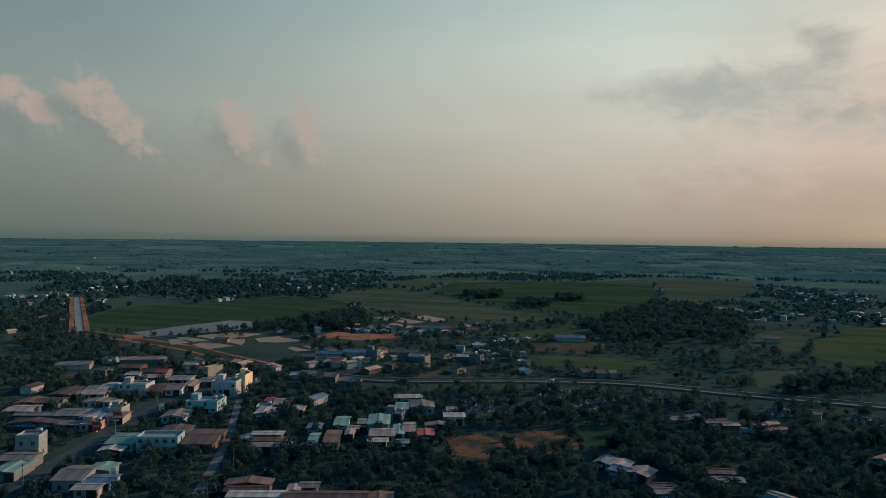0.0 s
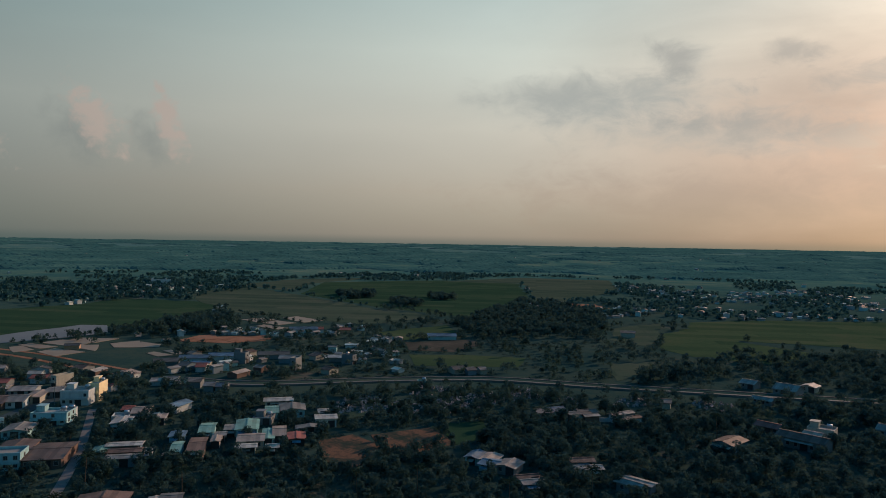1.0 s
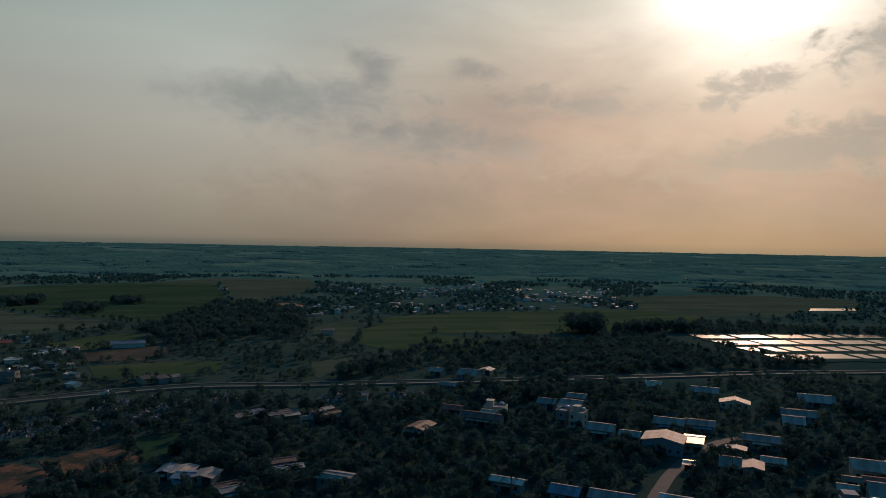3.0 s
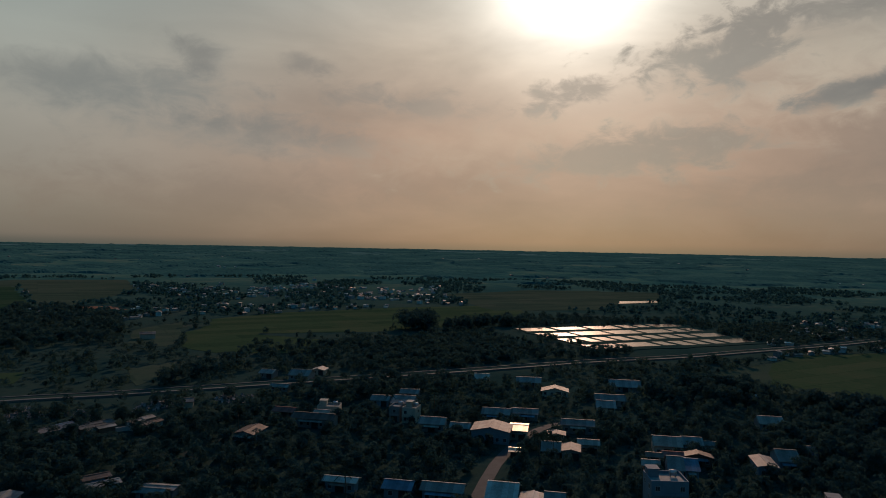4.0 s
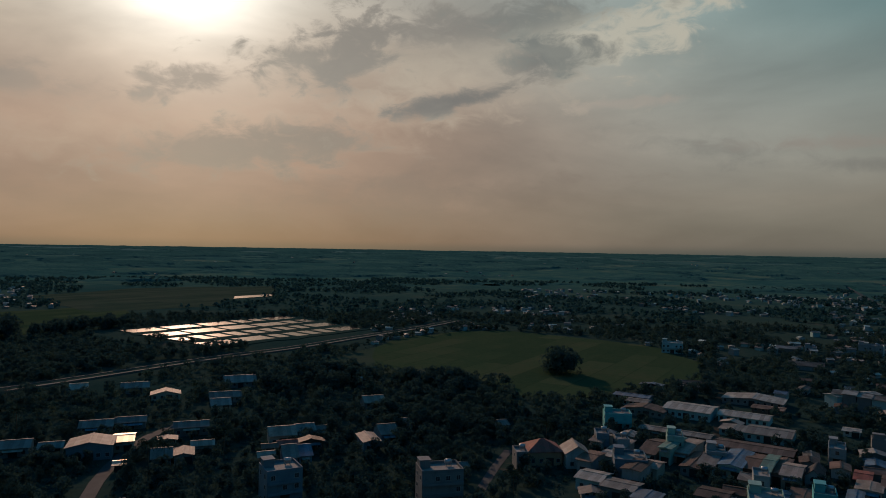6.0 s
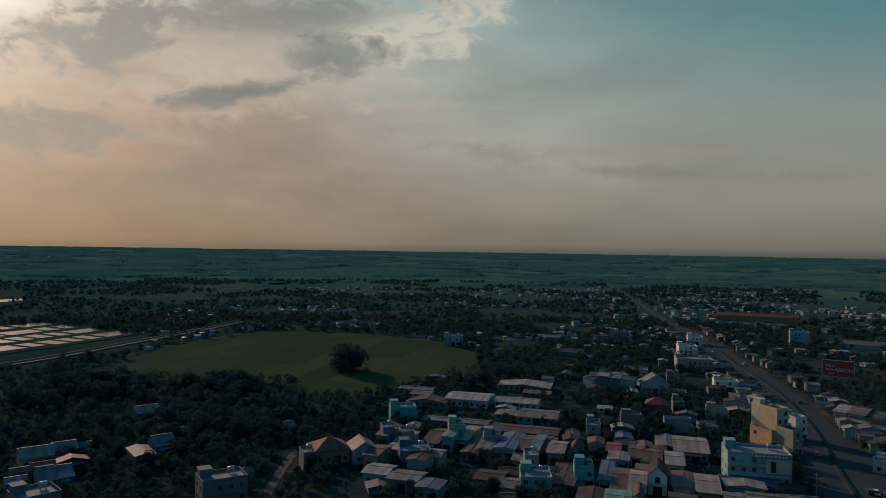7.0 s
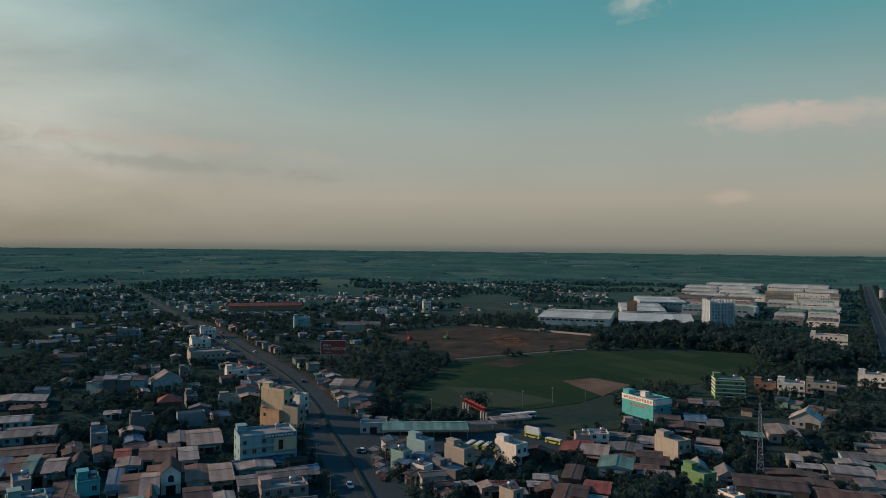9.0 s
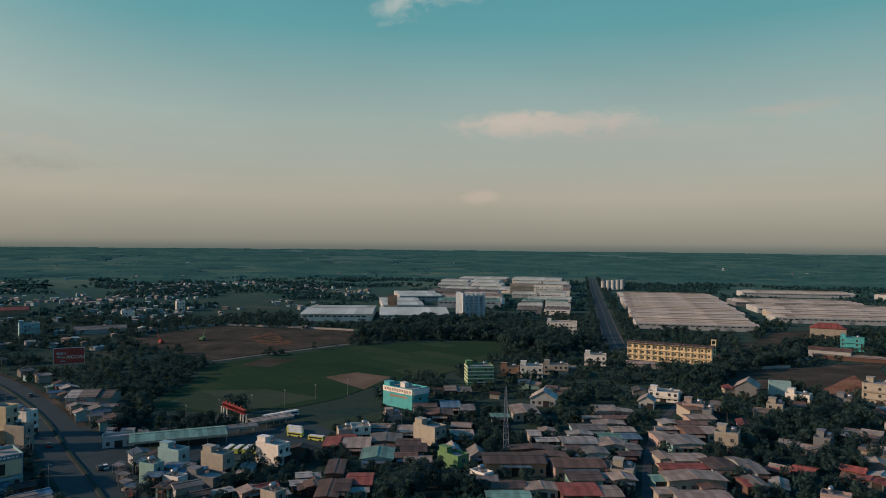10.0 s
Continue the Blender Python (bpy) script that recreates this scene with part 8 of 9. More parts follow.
small_house(349.2, -166.2, -123, 4.8, 8.9, 2.9, 'grey', 'pale')
small_house(346.1, -170.9, -120, 5.4, 8.9, 2.4, 'cream', 'pale')
small_house(377.3, -98.5, -113, 5.7, 7.9, 3.6, 'mint', 'blue')
small_house(375.3, -104.4, -113, 5.6, 7.9, 2.5, 'mint', 'warm')
small_house(-361.6, 157, 54, 5.2, 7.9, 2.4, 'white', 'warm')
small_house(-357.8, 162.5, 56, 6.9, 7.9, 2.9, 'white', 'grey')
small_house(354.5, 179, -57, 4.2, 9.9, 3, 'grey', 'pale')
small_house(357.6, 175, -54, 5.4, 9.9, 2.5, 'cream', 'grey')
small_house(325.7, 246, -62, 4.7, 9.9, 7, 'aqua', 'pale')
small_house(327.5, 240.6, -66, 5.8, 9.9, 7.7, 'grey', 'pale')
small_house(330, 234.7, -66, 6.1, 9.9, 7.2, 'grey', 'pale')
small_house(332.4, 228.1, -67, 7, 9.9, 6.9, 'aqua', 'pale')
small_house(-275, 302.5, 67, 5.4, 7.9, 2.9, 'blue', 'grey')
small_house(-281.6, 298.9, 68, 7.1, 8.9, 2.9, 'cream', 'grey')
small_house(367.9, 181.1, -57, 4.4, 8.9, 2.9, 'white', 'grey')
small_house(370.4, 176.7, -55, 5.4, 8.9, 2.4, 'grey', 'pale')
small_house(374, 172.6, -54, 5.4, 8.9, 2.6, 'grey', 'grey')
small_house(-271.3, 308.7, 64, 4.1, 7.9, 2.9, 'cream', 'grey')
small_house(-409.5, 91.2, 57, 7.1, 9.9, 2.9, 'grey', 'rust')
small_house(-406.1, 97.4, 56, 7.1, 9.9, 2.7, 'grey', 'tile')
small_house(-406, 114.8, 51, 7.3, 8.9, 2.8, 'white', 'tile')
small_house(-402.7, 120.8, 55, 7, 8.9, 2.6, 'grey', 'rust')
small_house(290.6, 309.4, -39, 17.7, 5.9, 2.9, 'grey', 'grey')
small_house(-419, 116, 53, 7, 7.9, 2.9, 'white', 'pale')
small_house(-428.1, 86.3, 55, 12.6, 9.9, 2.9, 'brick', 'rust')
small_house(424.6, -138.4, -109, 9.2, 7.9, 2.9, 'pink', 'warm')
small_house(-374.6, 246.1, 47, 12.4, 9.9, 2.9, 'blue', 'grey')
small_house(-358.8, 270.2, 51, 15.7, 7.9, 2.9, 'grey', 'pale')
small_house(-411.9, 184.4, 60, 13.9, 9.9, 2.9, 'grey', 'grey')
small_house(-454, 60.2, 70, 17.7, 9.9, 2.9, 'white', 'grey')
small_house(-413, 202.6, 56, 17.6, 9.9, 2.9, 'aqua', 'blue')
small_house(-452.2, 97.5, 65, 25.2, 8.9, 2.9, 'grey', 'warm')
small_house(-394.1, 246.6, 54, 19.1, 9.9, 2.9, 'grey', 'grey')
small_house(-409.4, 221.2, 56, 20, 9.9, 2.9, 'white', 'blue')
small_house(436.8, -191.9, -113, 19, 8.9, 2.9, 'cream', 'warm')
small_house(409.8, 333.8, -52, 21, 13.9, 2.9, 'ash', 'grey')
small_house(-388.1, 393.7, 48, 22.2, 11.9, 2.9, 'aqua', 'blue')
small_house(450.1, -354, -128, 50.2, 7.9, 2.9, 'brick', 'warm')
small_house(462.4, -345.2, -131, 26.8, 11.9, 6, 'white', 'rust')
small_house(-465.1, 355.8, 53, 12.5, 9.9, 2.9, 'orange', 'tile')
small_house(-487.7, 332.8, 58, 22.3, 11.9, 2.9, 'aqua', 'blue')
small_house(-480.9, 342.5, 57, 8.2, 9.9, 2.9, 'white', 'tile')
small_house(-299, 522.7, 30, 11.3, 8.9, 3.9, 'cream', 'warm')
small_house(462.6, 394.4, -50, 14.2, 11.9, 3.6, 'grey', 'grey')
small_house(647.6, 210.1, -69, 40.3, 17.9, 3.6, 'white', 'pale')
small_house(797.1, 377, -62, 84.9, 21.9, 5.9, 'orange', 'tile')


def infill(count, r0, r1, a0, a1, turn, seed, gap=2.0):
    rng = np.random.default_rng(seed)
    px, py = scatter(rng, count * 12, r0, r1, a0, a1)
    made = 0
    for x, y in zip(px, py):
        if made >= count:
            break
        if not free(np.array([x]), np.array([y]), gap)[0]:
            continue
        w, d = rng.uniform(4.0, 7.5), rng.uniform(7, 12)
        t = turn + rng.choice((0, 0, 90)) + rng.normal() * 5
        made += 1
        if rng.random() < (0.03 if a0 >= 80 else 0.14):
            # the quarter from 36 degrees takes white darkened for shade
            flat_house(x, y, t, w * 0.8, d, rng.uniform(5.0, 7.5), (("ash", "ash", "grey", "aqua", "mint") if a0 == 36 else ("white", "cream", "grey", "aqua", "pink"))[rng.integers(0, 5)], faces="f", tank=bool(rng.random() < 0.5))
            continue
        small_house(x, y, t, w, d, rng.uniform(2.6, 3.4), ("white", "cream", "grey", "blue", "brick")[rng.integers(0, 5)],
                    ("grey", "warm", "pale", "rust", "blue", "brown", "tile", "warm")[rng.integers(0, 8)], bool(rng.random() < 0.5))


# an open lot, and stretches kept free of trees to fit the camera's view
FIELDS.append([(318, 44), (368, -15), (337, -18), (292, 6), (290, 20)])
FIELDS.append([(-621, 89), (-562, 115), (-556, 138), (-503, 216), (-423, 197), (-409, 161), (-432, 141), (-480, 112)])
FIELDS.append([(-553, 307), (-526, 381), (-484, 357), (-513, 290)])
FIELDS.append([(-481, 224), (-464, 282), (-440, 277), (-454, 221)])
FIELDS.append([(-19, 586), (62, 557), (200, 625), (193, 574), (54, 479), (-8, 472)])
FIELDS.append([(130, 1031), (182, 1044), (169, 970), (121, 959)])
FIELDS.append([(-248, 479), (-201, 483), (-191, 458), (-231, 453)])
FIELDS.append([(-264, 560), (-135, 613), (-14, 725), (-14, 688), (-129, 583), (-252, 541)])
FIELDS.append([(348, 93), (332, 53), (341, 23), (359, 2), (401, -26), (388, -28), (346, -0), (327, 22), (319, 51), (333, 89)])
FIELDS.append([(735, 37), (740, -113), (707, -108), (693, 35)])
FIELDS.append([(452, -193), (448, -245), (423, -233), (427, -182)])
FIELDS.append([(643, -279), (658, -554), (625, -526), (613, -266)])
small_house(-511.7, 163.8, 62, 9, 7, 2.6, 'orange', 'grey')
infill(8, 345, 470, -89, -62, 45, 1)
infill(6, 330, 470, -75, -52, 30, 2)
infill(16, 208, 330, 36, 62, -52, 3)
infill(14, 210, 420, 112, 131, -116, 4)
infill(4, 230, 340, 80, 100, -92, 6)
infill(20, 330, 470, 45, 66, -55, 5)
infill(10, 360, 480, -70, -50, 20, 7)


def roadside():
    """Small shops and houses lining the highway."""
    rnd = random.Random(12)
    for i in range(1, len(NEAR) - 1):
        (x0, y0), (x1, y1) = NEAR[i], NEAR[i + 1]
        a = math.atan2(y1 - y0, x1 - x0)
        for side, chance in ((1, 0.62), (-1, 0.4)):
            for half in (0.0, 0.5):
                off = rnd.uniform(16.5, 23) * side
                x, y = x0 + (x1 - x0) * half - math.sin(a) * off, y0 + (y1 - y0) * half + math.cos(a) * off
                if rnd.random() > chance or not free(np.array([x]), np.array([y]), 1.0, False)[0]:
                    continue
                w = rnd.uniform(3.6, 7.5)
                turn = math.degrees(a) + (180 if side < 0 else 0)
                wall, roof = rnd.choice(("white", "cream", "grey", "aqua", "pink", "brick")), rnd.choice(("grey", "warm", "rust", "pale", "blue", "brown"))
                small_house(x, y, turn, w, rnd.uniform(6, 8), rnd.uniform(2.8, 4.4), wall, roof, rnd.random() < 0.6)


roadside()
me = bpy.data.meshes.new("small_houses")
me.from_pydata(SMALL[0], [], SMALL[1])
for key in SMALL_SLOTS:
    me.materials.append(M[key])
me.polygons.foreach_set("material_index", SMALL[2])
tagged(new("small_houses", me), "many small low houses squeezed between the others", "houses", kind="stuff")


def far_village(name, count, r0, r1, a0, a1, seed, size, label, patch=0.0, low=-1.0):
    """Houses too far off to tell apart: walls and roofs of small blocks."""
    rng = np.random.default_rng(seed)
    px, py = scatter(rng, count * 3, r0, r1, a0, a1)
    ok = free(px, py, 4.0)
    if patch:
        ok &= patchy(px, py, patch, low)
    px, py = px[ok][:count], py[ok][:count]
    for kind in range(4):
        vs, fs, vr, fr = [], [], [], []
        for x, y in list(zip(px, py))[kind::4]:
            w, d, h = rng.uniform(6, 13) * size, rng.uniform(6, 10) * size, rng.choice((2.6, 3.0, 3.0, 3.3, 5.6)) * size ** 0.5
            a = rng.uniform(0, math.pi)
            c, s = math.cos(a), math.sin(a)
            z0 = rise(x, y)
            for (v, f), vv, ff in ((gable_walls(w, d, h, 0.25), vs, fs), (gable(w, d, h, 0.25, 0.5), vr, fr)):
                k = len(vv)
                vv += [(x + c * p - s * q, y + s * p + c * q, z0 + t) for p, q, t in v]
                ff += [tuple(i + k for i in t) for t in f]
        ob = new(name, shape(name, vs, fs, M["wall_" + ("ash", "white", "aqua", "grey")[kind]]))
        tagged(ob, label, "houses", kind="stuff")
        tagged(new(name + "_roofs", shape(name, vr, fr, M["roof_" + ("pale", "white", "grey", "warm")[kind]])), "sheet-metal roofs of the distant village houses", "roofs", kind="stuff")


far_village("distant_houses", 520, 480, 1350, 30, 88, 21, 0.62, "small pale houses of the distant town", 140, -0.08)
far_village("roadside_houses", 300, 560, 1500, 52, 66, 22, 0.65, "small pale houses along the far highway")
far_village("valley_houses", 330, 720, 1350, -38, -3, 23, 0.6, "small pale houses of a distant village", 160, -0.05)
far_village("canal_houses", 160, 640, 1150, -89, -58, 24, 0.6, "small pale houses beyond the canal", 120, 0.1)
far_village("pond_houses", 110, 520, 900, 18, 34, 25, 0.5, "small pale houses beyond the ponds", 100, 0.1)
far_village("midland_houses", 70, 400, 620, -66, -48, 26, 0.55, "small pale houses beside the fish ponds", 70, 0.0)
far_village("eastern_houses", 300, 780, 1500, 66, 92, 27, 0.6, "small pale houses of the town beyond the bare field", 130, 0.05)
far_village("skyline_houses", 200, 1450, 3000, -90, 132, 28, 0.7, "scattered pale buildings near the skyline", 300, 0.15)


def graves():
    """The old burial ground: many small pale tombs under the bushes."""
    rng = np.random.default_rng(31)
    vs, fs = [], []
    px, py = scatter(rng, 3600, 312, 395, -53, -22)
    ok = free(px, py, 3.0, False) & patchy(px, py, 24, 0.0)
    for x, y in list(zip(px[ok], py[ok]))[:560]:
        a, s = rng.uniform(0, 3.14), rng.uniform(0.4, 0.95)
        c, n = math.cos(a), math.sin(a)
        v, f = boxes((-1.1 * s, 1.1 * s, -0.6 * s, 0.6 * s, 0, 0.7 * s), (0.8 * s, 1.1 * s, -0.6 * s, 0.6 * s, 0.7 * s, 1.7 * s))
        k = len(vs)
        vs += [(x + c * p - n * q, y + n * p + c * q, t) for p, q, t in v]
        fs += [tuple(i + k for i in t) for t in f]
    tagged(new("graves", shape("graves", vs, fs, M["stone"])), "many small pale stone tombs of a burial ground", "graves", kind="stuff")


graves()

# ---------------------------------------------------------------- trees over the land
rng = np.random.default_rng(77)
px, py = scatter(rng, 5200, 195, 330, -92, 134)
ok = free(px, py, 0.7)
px, py = px[ok], py[ok]
for i, (x, y) in enumerate(zip(px[:280], py[:280])):
    if i % 12 == 5:
        tree(PALMS[i % 3], x, y, rng.uniform(0, 360), rng.uniform(0.9, 1.2), "slender coconut palm with drooping fronds beside the houses", "palm tree")
    else:
        k = int(rng.integers(0, len(KINDS)))
        tree(KINDS[k], x, y, rng.uniform(0, 360), rng.uniform(0.35, 0.85), ("dark green leafy tree in the gardens", "dark broad tree on scrubby ground", "tall dark tree among houses", "small light green garden tree",
             "upright dark green tree by the houses", "low bushy green tree", "tall slim dark tree", "wide spreading dark tree")[k])
woods("garden_trees", px[280:2700], py[280:2700], rng, 0, 190, 0.75, 2.2, 6.5, "dark green trees and bushes between the houses", "leaf")


def grove(name, points, spacing, low, high, label, leaf="leaf", count=120, size=0.95):
    """A dense wood inside an outline."""
    xs, ys = [p[0] for p in points], [p[1] for p in points]
    n = int((max(xs) - min(xs)) * (max(ys) - min(ys)) / spacing ** 2)
    gx, gy = rng.uniform(min(xs), max(xs), n), rng.uniform(min(ys), max(ys), n)
    keep = inside(points, gx, gy) & free(gx, gy, 1.5, False)
    r = max(math.hypot(sum(xs) / len(xs), sum(ys) / len(ys)), 250.0) / 300.0
    count, size = int(count / r ** 1.4), size * r ** 0.75
    woods(name, gx[keep], gy[keep], rng, 0, count, size, low, high, label, leaf, 1.1)


grove('pond_grove', [(-537, 221), (-621, 277), (-616, 336), (-535, 297), (-518, 241)], 7, 6, 10, 'dense dark green pond grove')
grove('meadow_wood', [(-441, 463), (-558, 702), (-515, 737), (-361, 602), (-308, 479), (-345, 455), (-383, 421)], 8, 5, 9, 'dense dark green meadow wood')
grove('field_trees', [(-685, 669), (-669, 701), (-631, 663), (-646, 634)], 7, 6, 9, 'dense dark green field trees')
grove('field_trees', [(-805, 603), (-781, 651), (-719, 602), (-725, 552)], 7, 6, 9, 'dense dark green field trees')
grove('field_trees', [(-664, 581), (-634, 605), (-581, 556), (-607, 535)], 7, 6, 9, 'dense dark green field trees')
# these far belt trees take the haze-tinted leaf colour
grove('belt_trees', [(-1264, 215), (-1155, 537), (-946, 575), (-854, 397), (-870, 235), (-1067, 189)], 15, 4, 9, 'dense dark green belt trees', 'leaf_hazed')
grove('orchard', [(-201, 344), (-194, 369), (-188, 452), (-170, 408), (-187, 355)], 8, 6, 11, 'dense dark green orchard')
grove('orchard', [(-172, 202), (-164, 242), (-147, 241), (-130, 192), (-149, 183)], 8, 5, 9, 'dense dark green orchard')
grove('lane_trees', [(-335, 118), (-345, 126), (-265, 114), (-261, 103), (-254, 87)], 8, 5, 9, 'dense dark green lane trees')
grove('river_wood', [(-207, 507), (-158, 522), (-69, 600), (-12, 595), (-9, 491), (-47, 441), (-126, 417), (-171, 437)], 8, 4, 7, 'dense dark green river wood')
grove('bank_grove', [(-33, 460), (-23, 544), (33, 532), (77, 544), (78, 521), (14, 475)], 7, 4, 8, 'dense dark green bank grove')
grove('far_grove', [(-121, 651), (-92, 671), (-89, 635), (-113, 619)], 6, 14, 18, 'dense dark green far grove')
grove('far_grove', [(-82, 668), (-42, 706), (-5, 742), (-7, 701), (-74, 638)], 7, 8, 12, 'dense dark green far grove')
grove('yard_trees', [(-121, 361), (-91, 414), (-47, 407), (-39, 365), (-73, 345), (-107, 335)], 8, 6, 10, 'dense dark green yard trees')
grove('dark_grove', [(56, 384), (101, 418), (132, 391), (118, 359), (58, 359)], 7, 7, 11, 'dense dark green dark grove')
grove('dark_grove', [(127, 347), (168, 346), (158, 320), (121, 324)], 7, 6, 10, 'dense dark green dark grove')
grove('dark_grove', [(98, 304), (161, 352), (186, 331), (140, 259), (97, 256)], 8, 5, 9, 'dense dark green dark grove')
grove('paddy_grove', [(227, 370), (245, 352), (256, 368), (240, 389)], 6, 13, 17, 'dense dark green paddy grove')
grove('paddy_trees', [(132, 360), (167, 337), (174, 356), (141, 377)], 6, 8, 12, 'dense dark green paddy trees')
grove('paddy_trees', [(177, 341), (191, 339), (196, 350), (184, 352)], 6, 6, 9, 'dense dark green paddy trees')
grove('paddy_trees', [(228, 296), (261, 282), (310, 268), (353, 263), (367, 279), (291, 305)], 8, 6, 9, 'dense dark green paddy trees')
grove('dark_grove', [(95, 291), (126, 292), (158, 271), (184, 272), (145, 248), (108, 229), (93, 254)], 9, 5, 8, 'dense dark green dark grove')
grove('factory_wood', [(579, -5), (648, -26), (708, -85), (689, -140), (617, -198), (520, -167), (561, -128), (579, -70)], 8, 8, 13, 'dense dark green factory wood')
grove('factory_wood', [(555, -122), (558, -179), (536, -200), (483, -151), (496, -117)], 8, 8, 13, 'dense dark green factory wood')
grove('yard_trees', [(329, 54), (331, 42), (343, 43), (344, 56)], 6, 6, 9, 'dense dark green yard trees')
grove('field_trees', [(378, 116), (443, 127), (484, 114), (464, 85), (390, 92), (328, 94), (323, 97)], 7, 4, 7, 'dense dark green field trees')
grove('belt_trees', [(416, -192), (454, -259), (531, -376), (450, -319), (411, -253), (364, -191)], 8, 6, 10, 'dense dark green belt trees')
grove('town_trees', [(321, -204), (319, -230), (294, -246), (276, -231), (270, -195), (281, -181)], 8, 5, 9, 'dense dark green town trees')
grove('town_trees', [(233, -6), (231, -28), (212, -44), (204, -25), (212, -7)], 7, 5, 9, 'dense dark green town trees')
grove('town_trees', [(278, -161), (296, -202), (265, -224), (208, -176), (201, -137), (220, -130)], 7.5, 4, 8, 'dense dark green town trees')
grove('town_trees', [(372, -107), (384, -144), (347, -142), (319, -103)], 8, 4, 7, 'dense dark green town trees')
grove('estate_trees', [(604, -278), (607, -368), (632, -386), (633, -295)], 7, 6, 9, 'dense dark green estate trees')
for x0, y0, r, n in ((-214, 128, 22, 60), (-176, 158, 20, 40)):
    gx, gy = rng.normal(x0, r * 0.5, n), rng.normal(y0, r * 0.5, n)
    woods("low_scrub", gx, gy, rng, 0, 120, 0.5, 0.8, 1.8, "low dark scrub on the cleared plots", "leaf")


def bushes(count, r0, r1, seed, low):
    """Low scrub over the open ground: small loose clumps of leaves."""
    rnd = np.random.default_rng(seed)
    bx, by = scatter(rnd, count, r0, r1, -92, 134)
    ok = free(bx, by, 0.3) & patchy(bx, by, 30, low)
    bx, by = bx[ok], by[ok]
    n, m = len(bx), 16
    s = rnd.uniform(0.5, 1.5, (n, 1, 1))
    spot = rnd.normal(size=(n, m, 3)) * np.array((1.0, 1.0, 0.35)) * s
    spot[:, :, 2] = np.abs(spot[:, :, 2]) + 0.1
    spot[:, :, :2] += np.stack([bx, by], 1)[:, None, :]
    c = spot.reshape(-1, 3)
    u, v = rnd.normal(size=c.shape), rnd.normal(size=c.shape)
    u *= 0.55 / np.linalg.norm(u, axis=1)[:, None]
    v *= 0.5 / np.linalg.norm(v, axis=1)[:, None]
    tagged(new("scrub", quads_mesh("scrub", np.stack([c - u, c - v, c + u, c + v], 1), M["leaf" if seed % 2 else "leaf_light"])), "low dark scrub and weeds on open ground", "scrub", kind="stuff")


bushes(9000, 190, 330, 61, -0.3)
bushes(7000, 200, 420, 62, -0.1)
bushes(9000, 330, 560, 63, -0.2)
px, py = scatter(rng, 22000, 330, 800, -92, 134)
ok = free(px, py, 2.0)
px, py = px[ok], py[ok]
ok = patchy(px, py, 55, -0.30)
px, py = px[ok], py[ok]
turned = np.degrees(np.arctan2(px, py))
ok = ~((turned > -62) & (turned < -14) & (np.hypot(px, py) > 400) & (rng.uniform(0, 1, len(px)) < 0.55))
px, py = px[ok], py[ok]
for name, leaf, part_of in (("broad_woods", "leaf", slice(0, None, 2)), ("mixed_woods", "leaf_light", slice(1, None, 4)), ("deep_woods", "leaf", slice(3, None, 4))):
    woods(name, px[part_of], py[part_of], rng, 0, 70, 1.15, 2.4, 6.8, "dark green trees scattered between fields and houses", leaf, 1.1)
px, py = scatter(rng, 26000, 780, 1650, -92, 134)
ok = free(px, py, 2.0)
px, py = px[ok], py[ok]
ok = patchy(px, py, 110, -0.02)
# far belts, their leaf colour tinted for haze
woods("far_woods", px[ok], py[ok], rng, 0, 22, 2.2, 3.0, 7.0, "distant dark green tree belts", "leaf_hazed", 1.3)


def lattice(x, y, seed):
    """Smooth noise from 0 to 1 over a grid of unit cells."""
    i, j = np.floor(x).astype(np.int64), np.floor(y).astype(np.int64)
    u, v = x - i, y - j
    u, v = u * u * (3 - 2 * u), v * v * (3 - 2 * v)

    def corner(p, q):
        h = (p * 374761393 + q * 668265263 + seed * 974634777) & 0xFFFFFFFF
        h = ((h ^ (h >> 13)) * 1274126177) & 0xFFFFFFFF
        return ((h ^ (h >> 16)) & 0xFFFF) / 65535.0
    low = corner(i, j) * (1 - u) + corner(i + 1, j) * u
    return low * (1 - v) + (corner(i, j + 1) * (1 - u) + corner(i + 1, j + 1) * u) * v


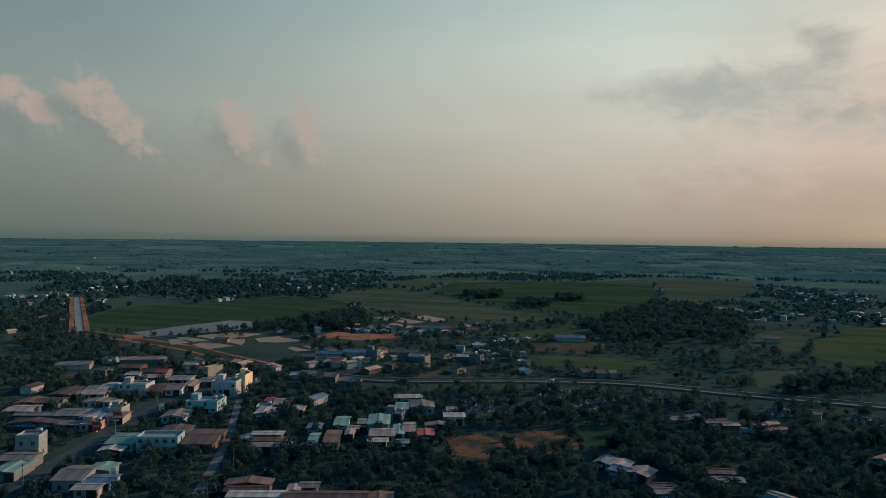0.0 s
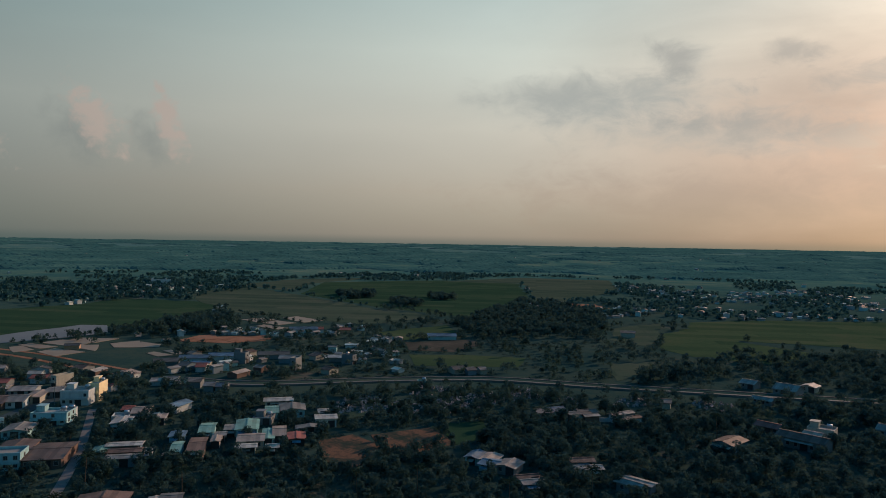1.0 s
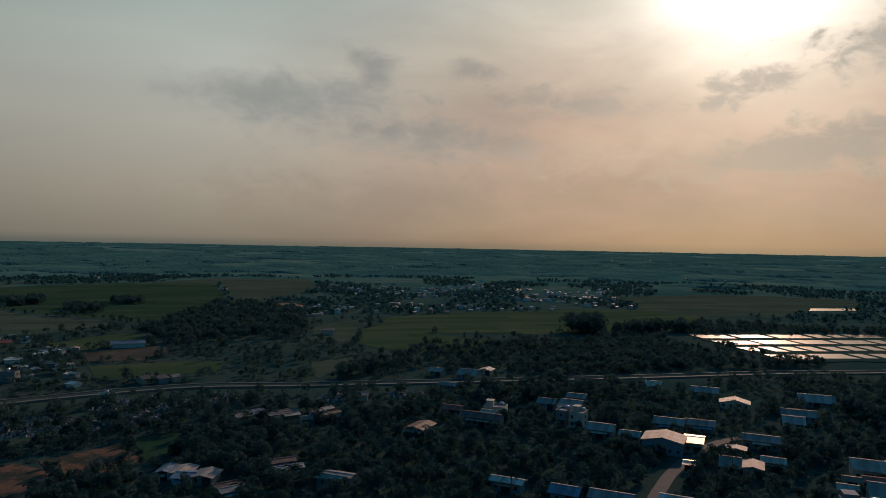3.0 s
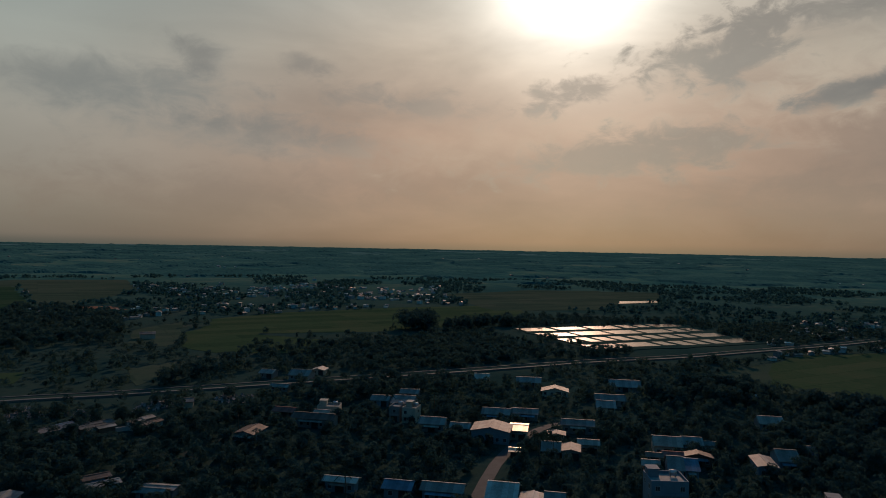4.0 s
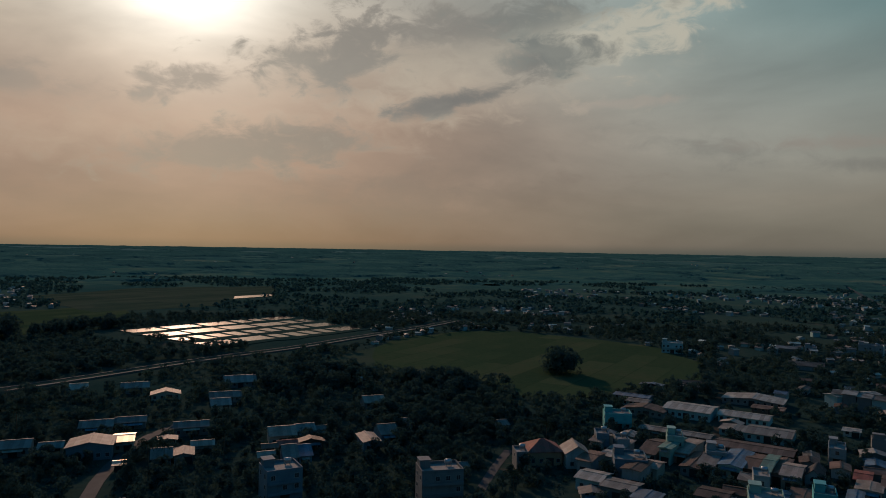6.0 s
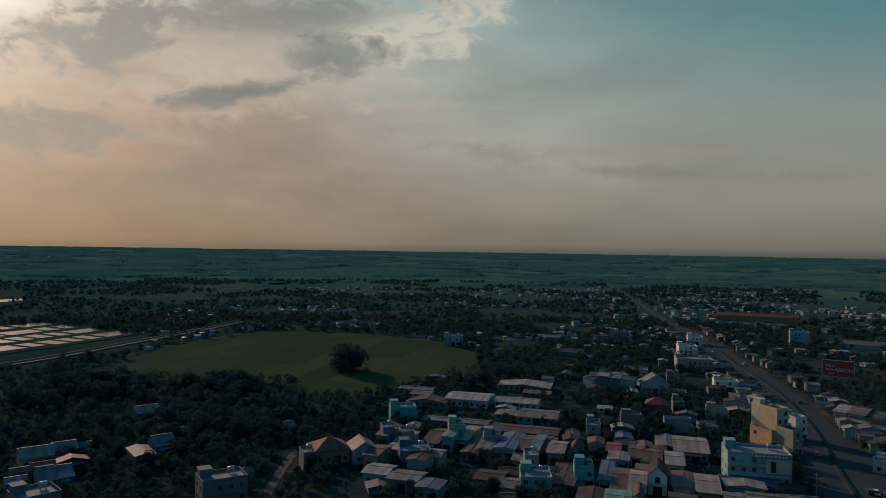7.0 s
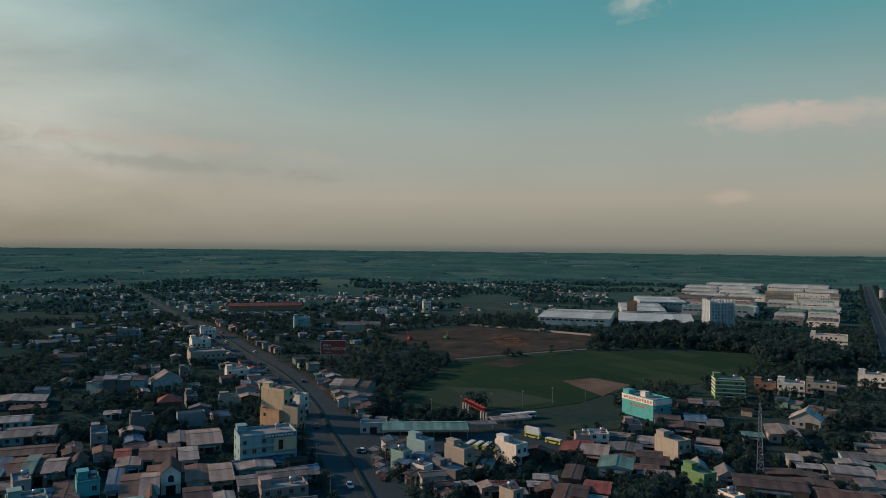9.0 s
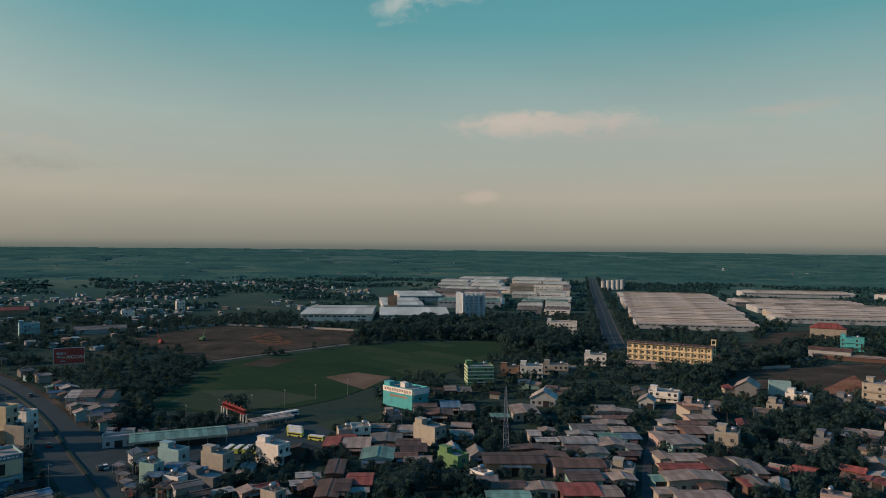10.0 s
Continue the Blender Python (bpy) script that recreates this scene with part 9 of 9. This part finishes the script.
def canopy_far():
    """Closed woods and plantations out to the skyline: one uneven surface of crowns, broken by clearings."""
    n, turns = 170, np.radians(np.arange(-93, 134, 0.16))
    r = 1450 * (4700 / 1450) ** np.linspace(0, 1, n)
    rr, aa = np.meshgrid(r, turns, indexing="ij")
    dice = np.random.default_rng(90)
    rr = rr * (1 + dice.uniform(-0.004, 0.004, rr.shape))
    x, y = rr * np.sin(aa), rr * np.cos(aa)
    broad = 0.5 * lattice(x / 260, y / 260, 1) + 0.3 * lattice(x / 110, y / 110, 2) + 0.2 * lattice(x / 45, y / 45, 3)
    edge = np.clip((rr - 1450) / 400, 0, 1) * 0.28 - 0.20 + np.clip((rr - 2200) / 1500, 0, 1) * 0.08
    thick = np.clip((broad + edge - 0.54) / 0.07, 0, 1) ** 0.6
    wood = thick > 0
    wood &= free(x.ravel(), y.ravel(), 3.0).reshape(x.shape)
    tall = (3.0 + 4.0 * lattice(x / 70, y / 70, 4)) * thick
    crowns = tall * (0.6 + 0.5 * lattice(x / 11.0, y / 11.0, 5)) + dice.uniform(-0.3, 0.3, x.shape)
    base = rise(x, y)
    z = np.where(wood, base + crowns, base - 0.3)
    verts = np.stack([x, y, z], -1).reshape(-1, 3)
    k = np.arange(x.size).reshape(x.shape)
    any_wood = wood[:-1, :-1] | wood[1:, :-1] | wood[:-1, 1:] | wood[1:, 1:]
    quads = np.stack([k[:-1, :-1], k[:-1, 1:], k[1:, 1:], k[1:, :-1]], -1)[any_wood]
    used = np.unique(quads)
    again = np.zeros(x.size, np.int64)
    again[used] = np.arange(len(used))
    me = bpy.data.meshes.new("far_canopy")
    me.from_pydata(verts[used].tolist(), [], again[quads][:, ::-1].tolist())
    # haze is in this material's colour and sheen
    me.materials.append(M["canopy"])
    tagged(new("far_canopy", me), "distant woods and plantations with small clearings, haze-coloured blue-green", "trees", kind="stuff")


canopy_far()
row = [Vector(p) for p in AVENUE]
ax, ay = [], []
for a, b in zip(row, row[1:]):
    d = (b - a).normalized()
    for s in (-13, 13, -18):
        for t in range(max(1, int((b - a).length / 7))):
            q = a + d * (t * 7 + rng.uniform(-1, 1)) + Vector((-d.y, d.x)) * (s + rng.uniform(-1, 1))
            ax.append(q.x)
            ay.append(q.y)
woods("avenue_trees", np.array(ax), np.array(ay), rng, 0, 60, 1.2, 4.0, 7.0, "rows of dark trees along the straight avenue", "leaf")
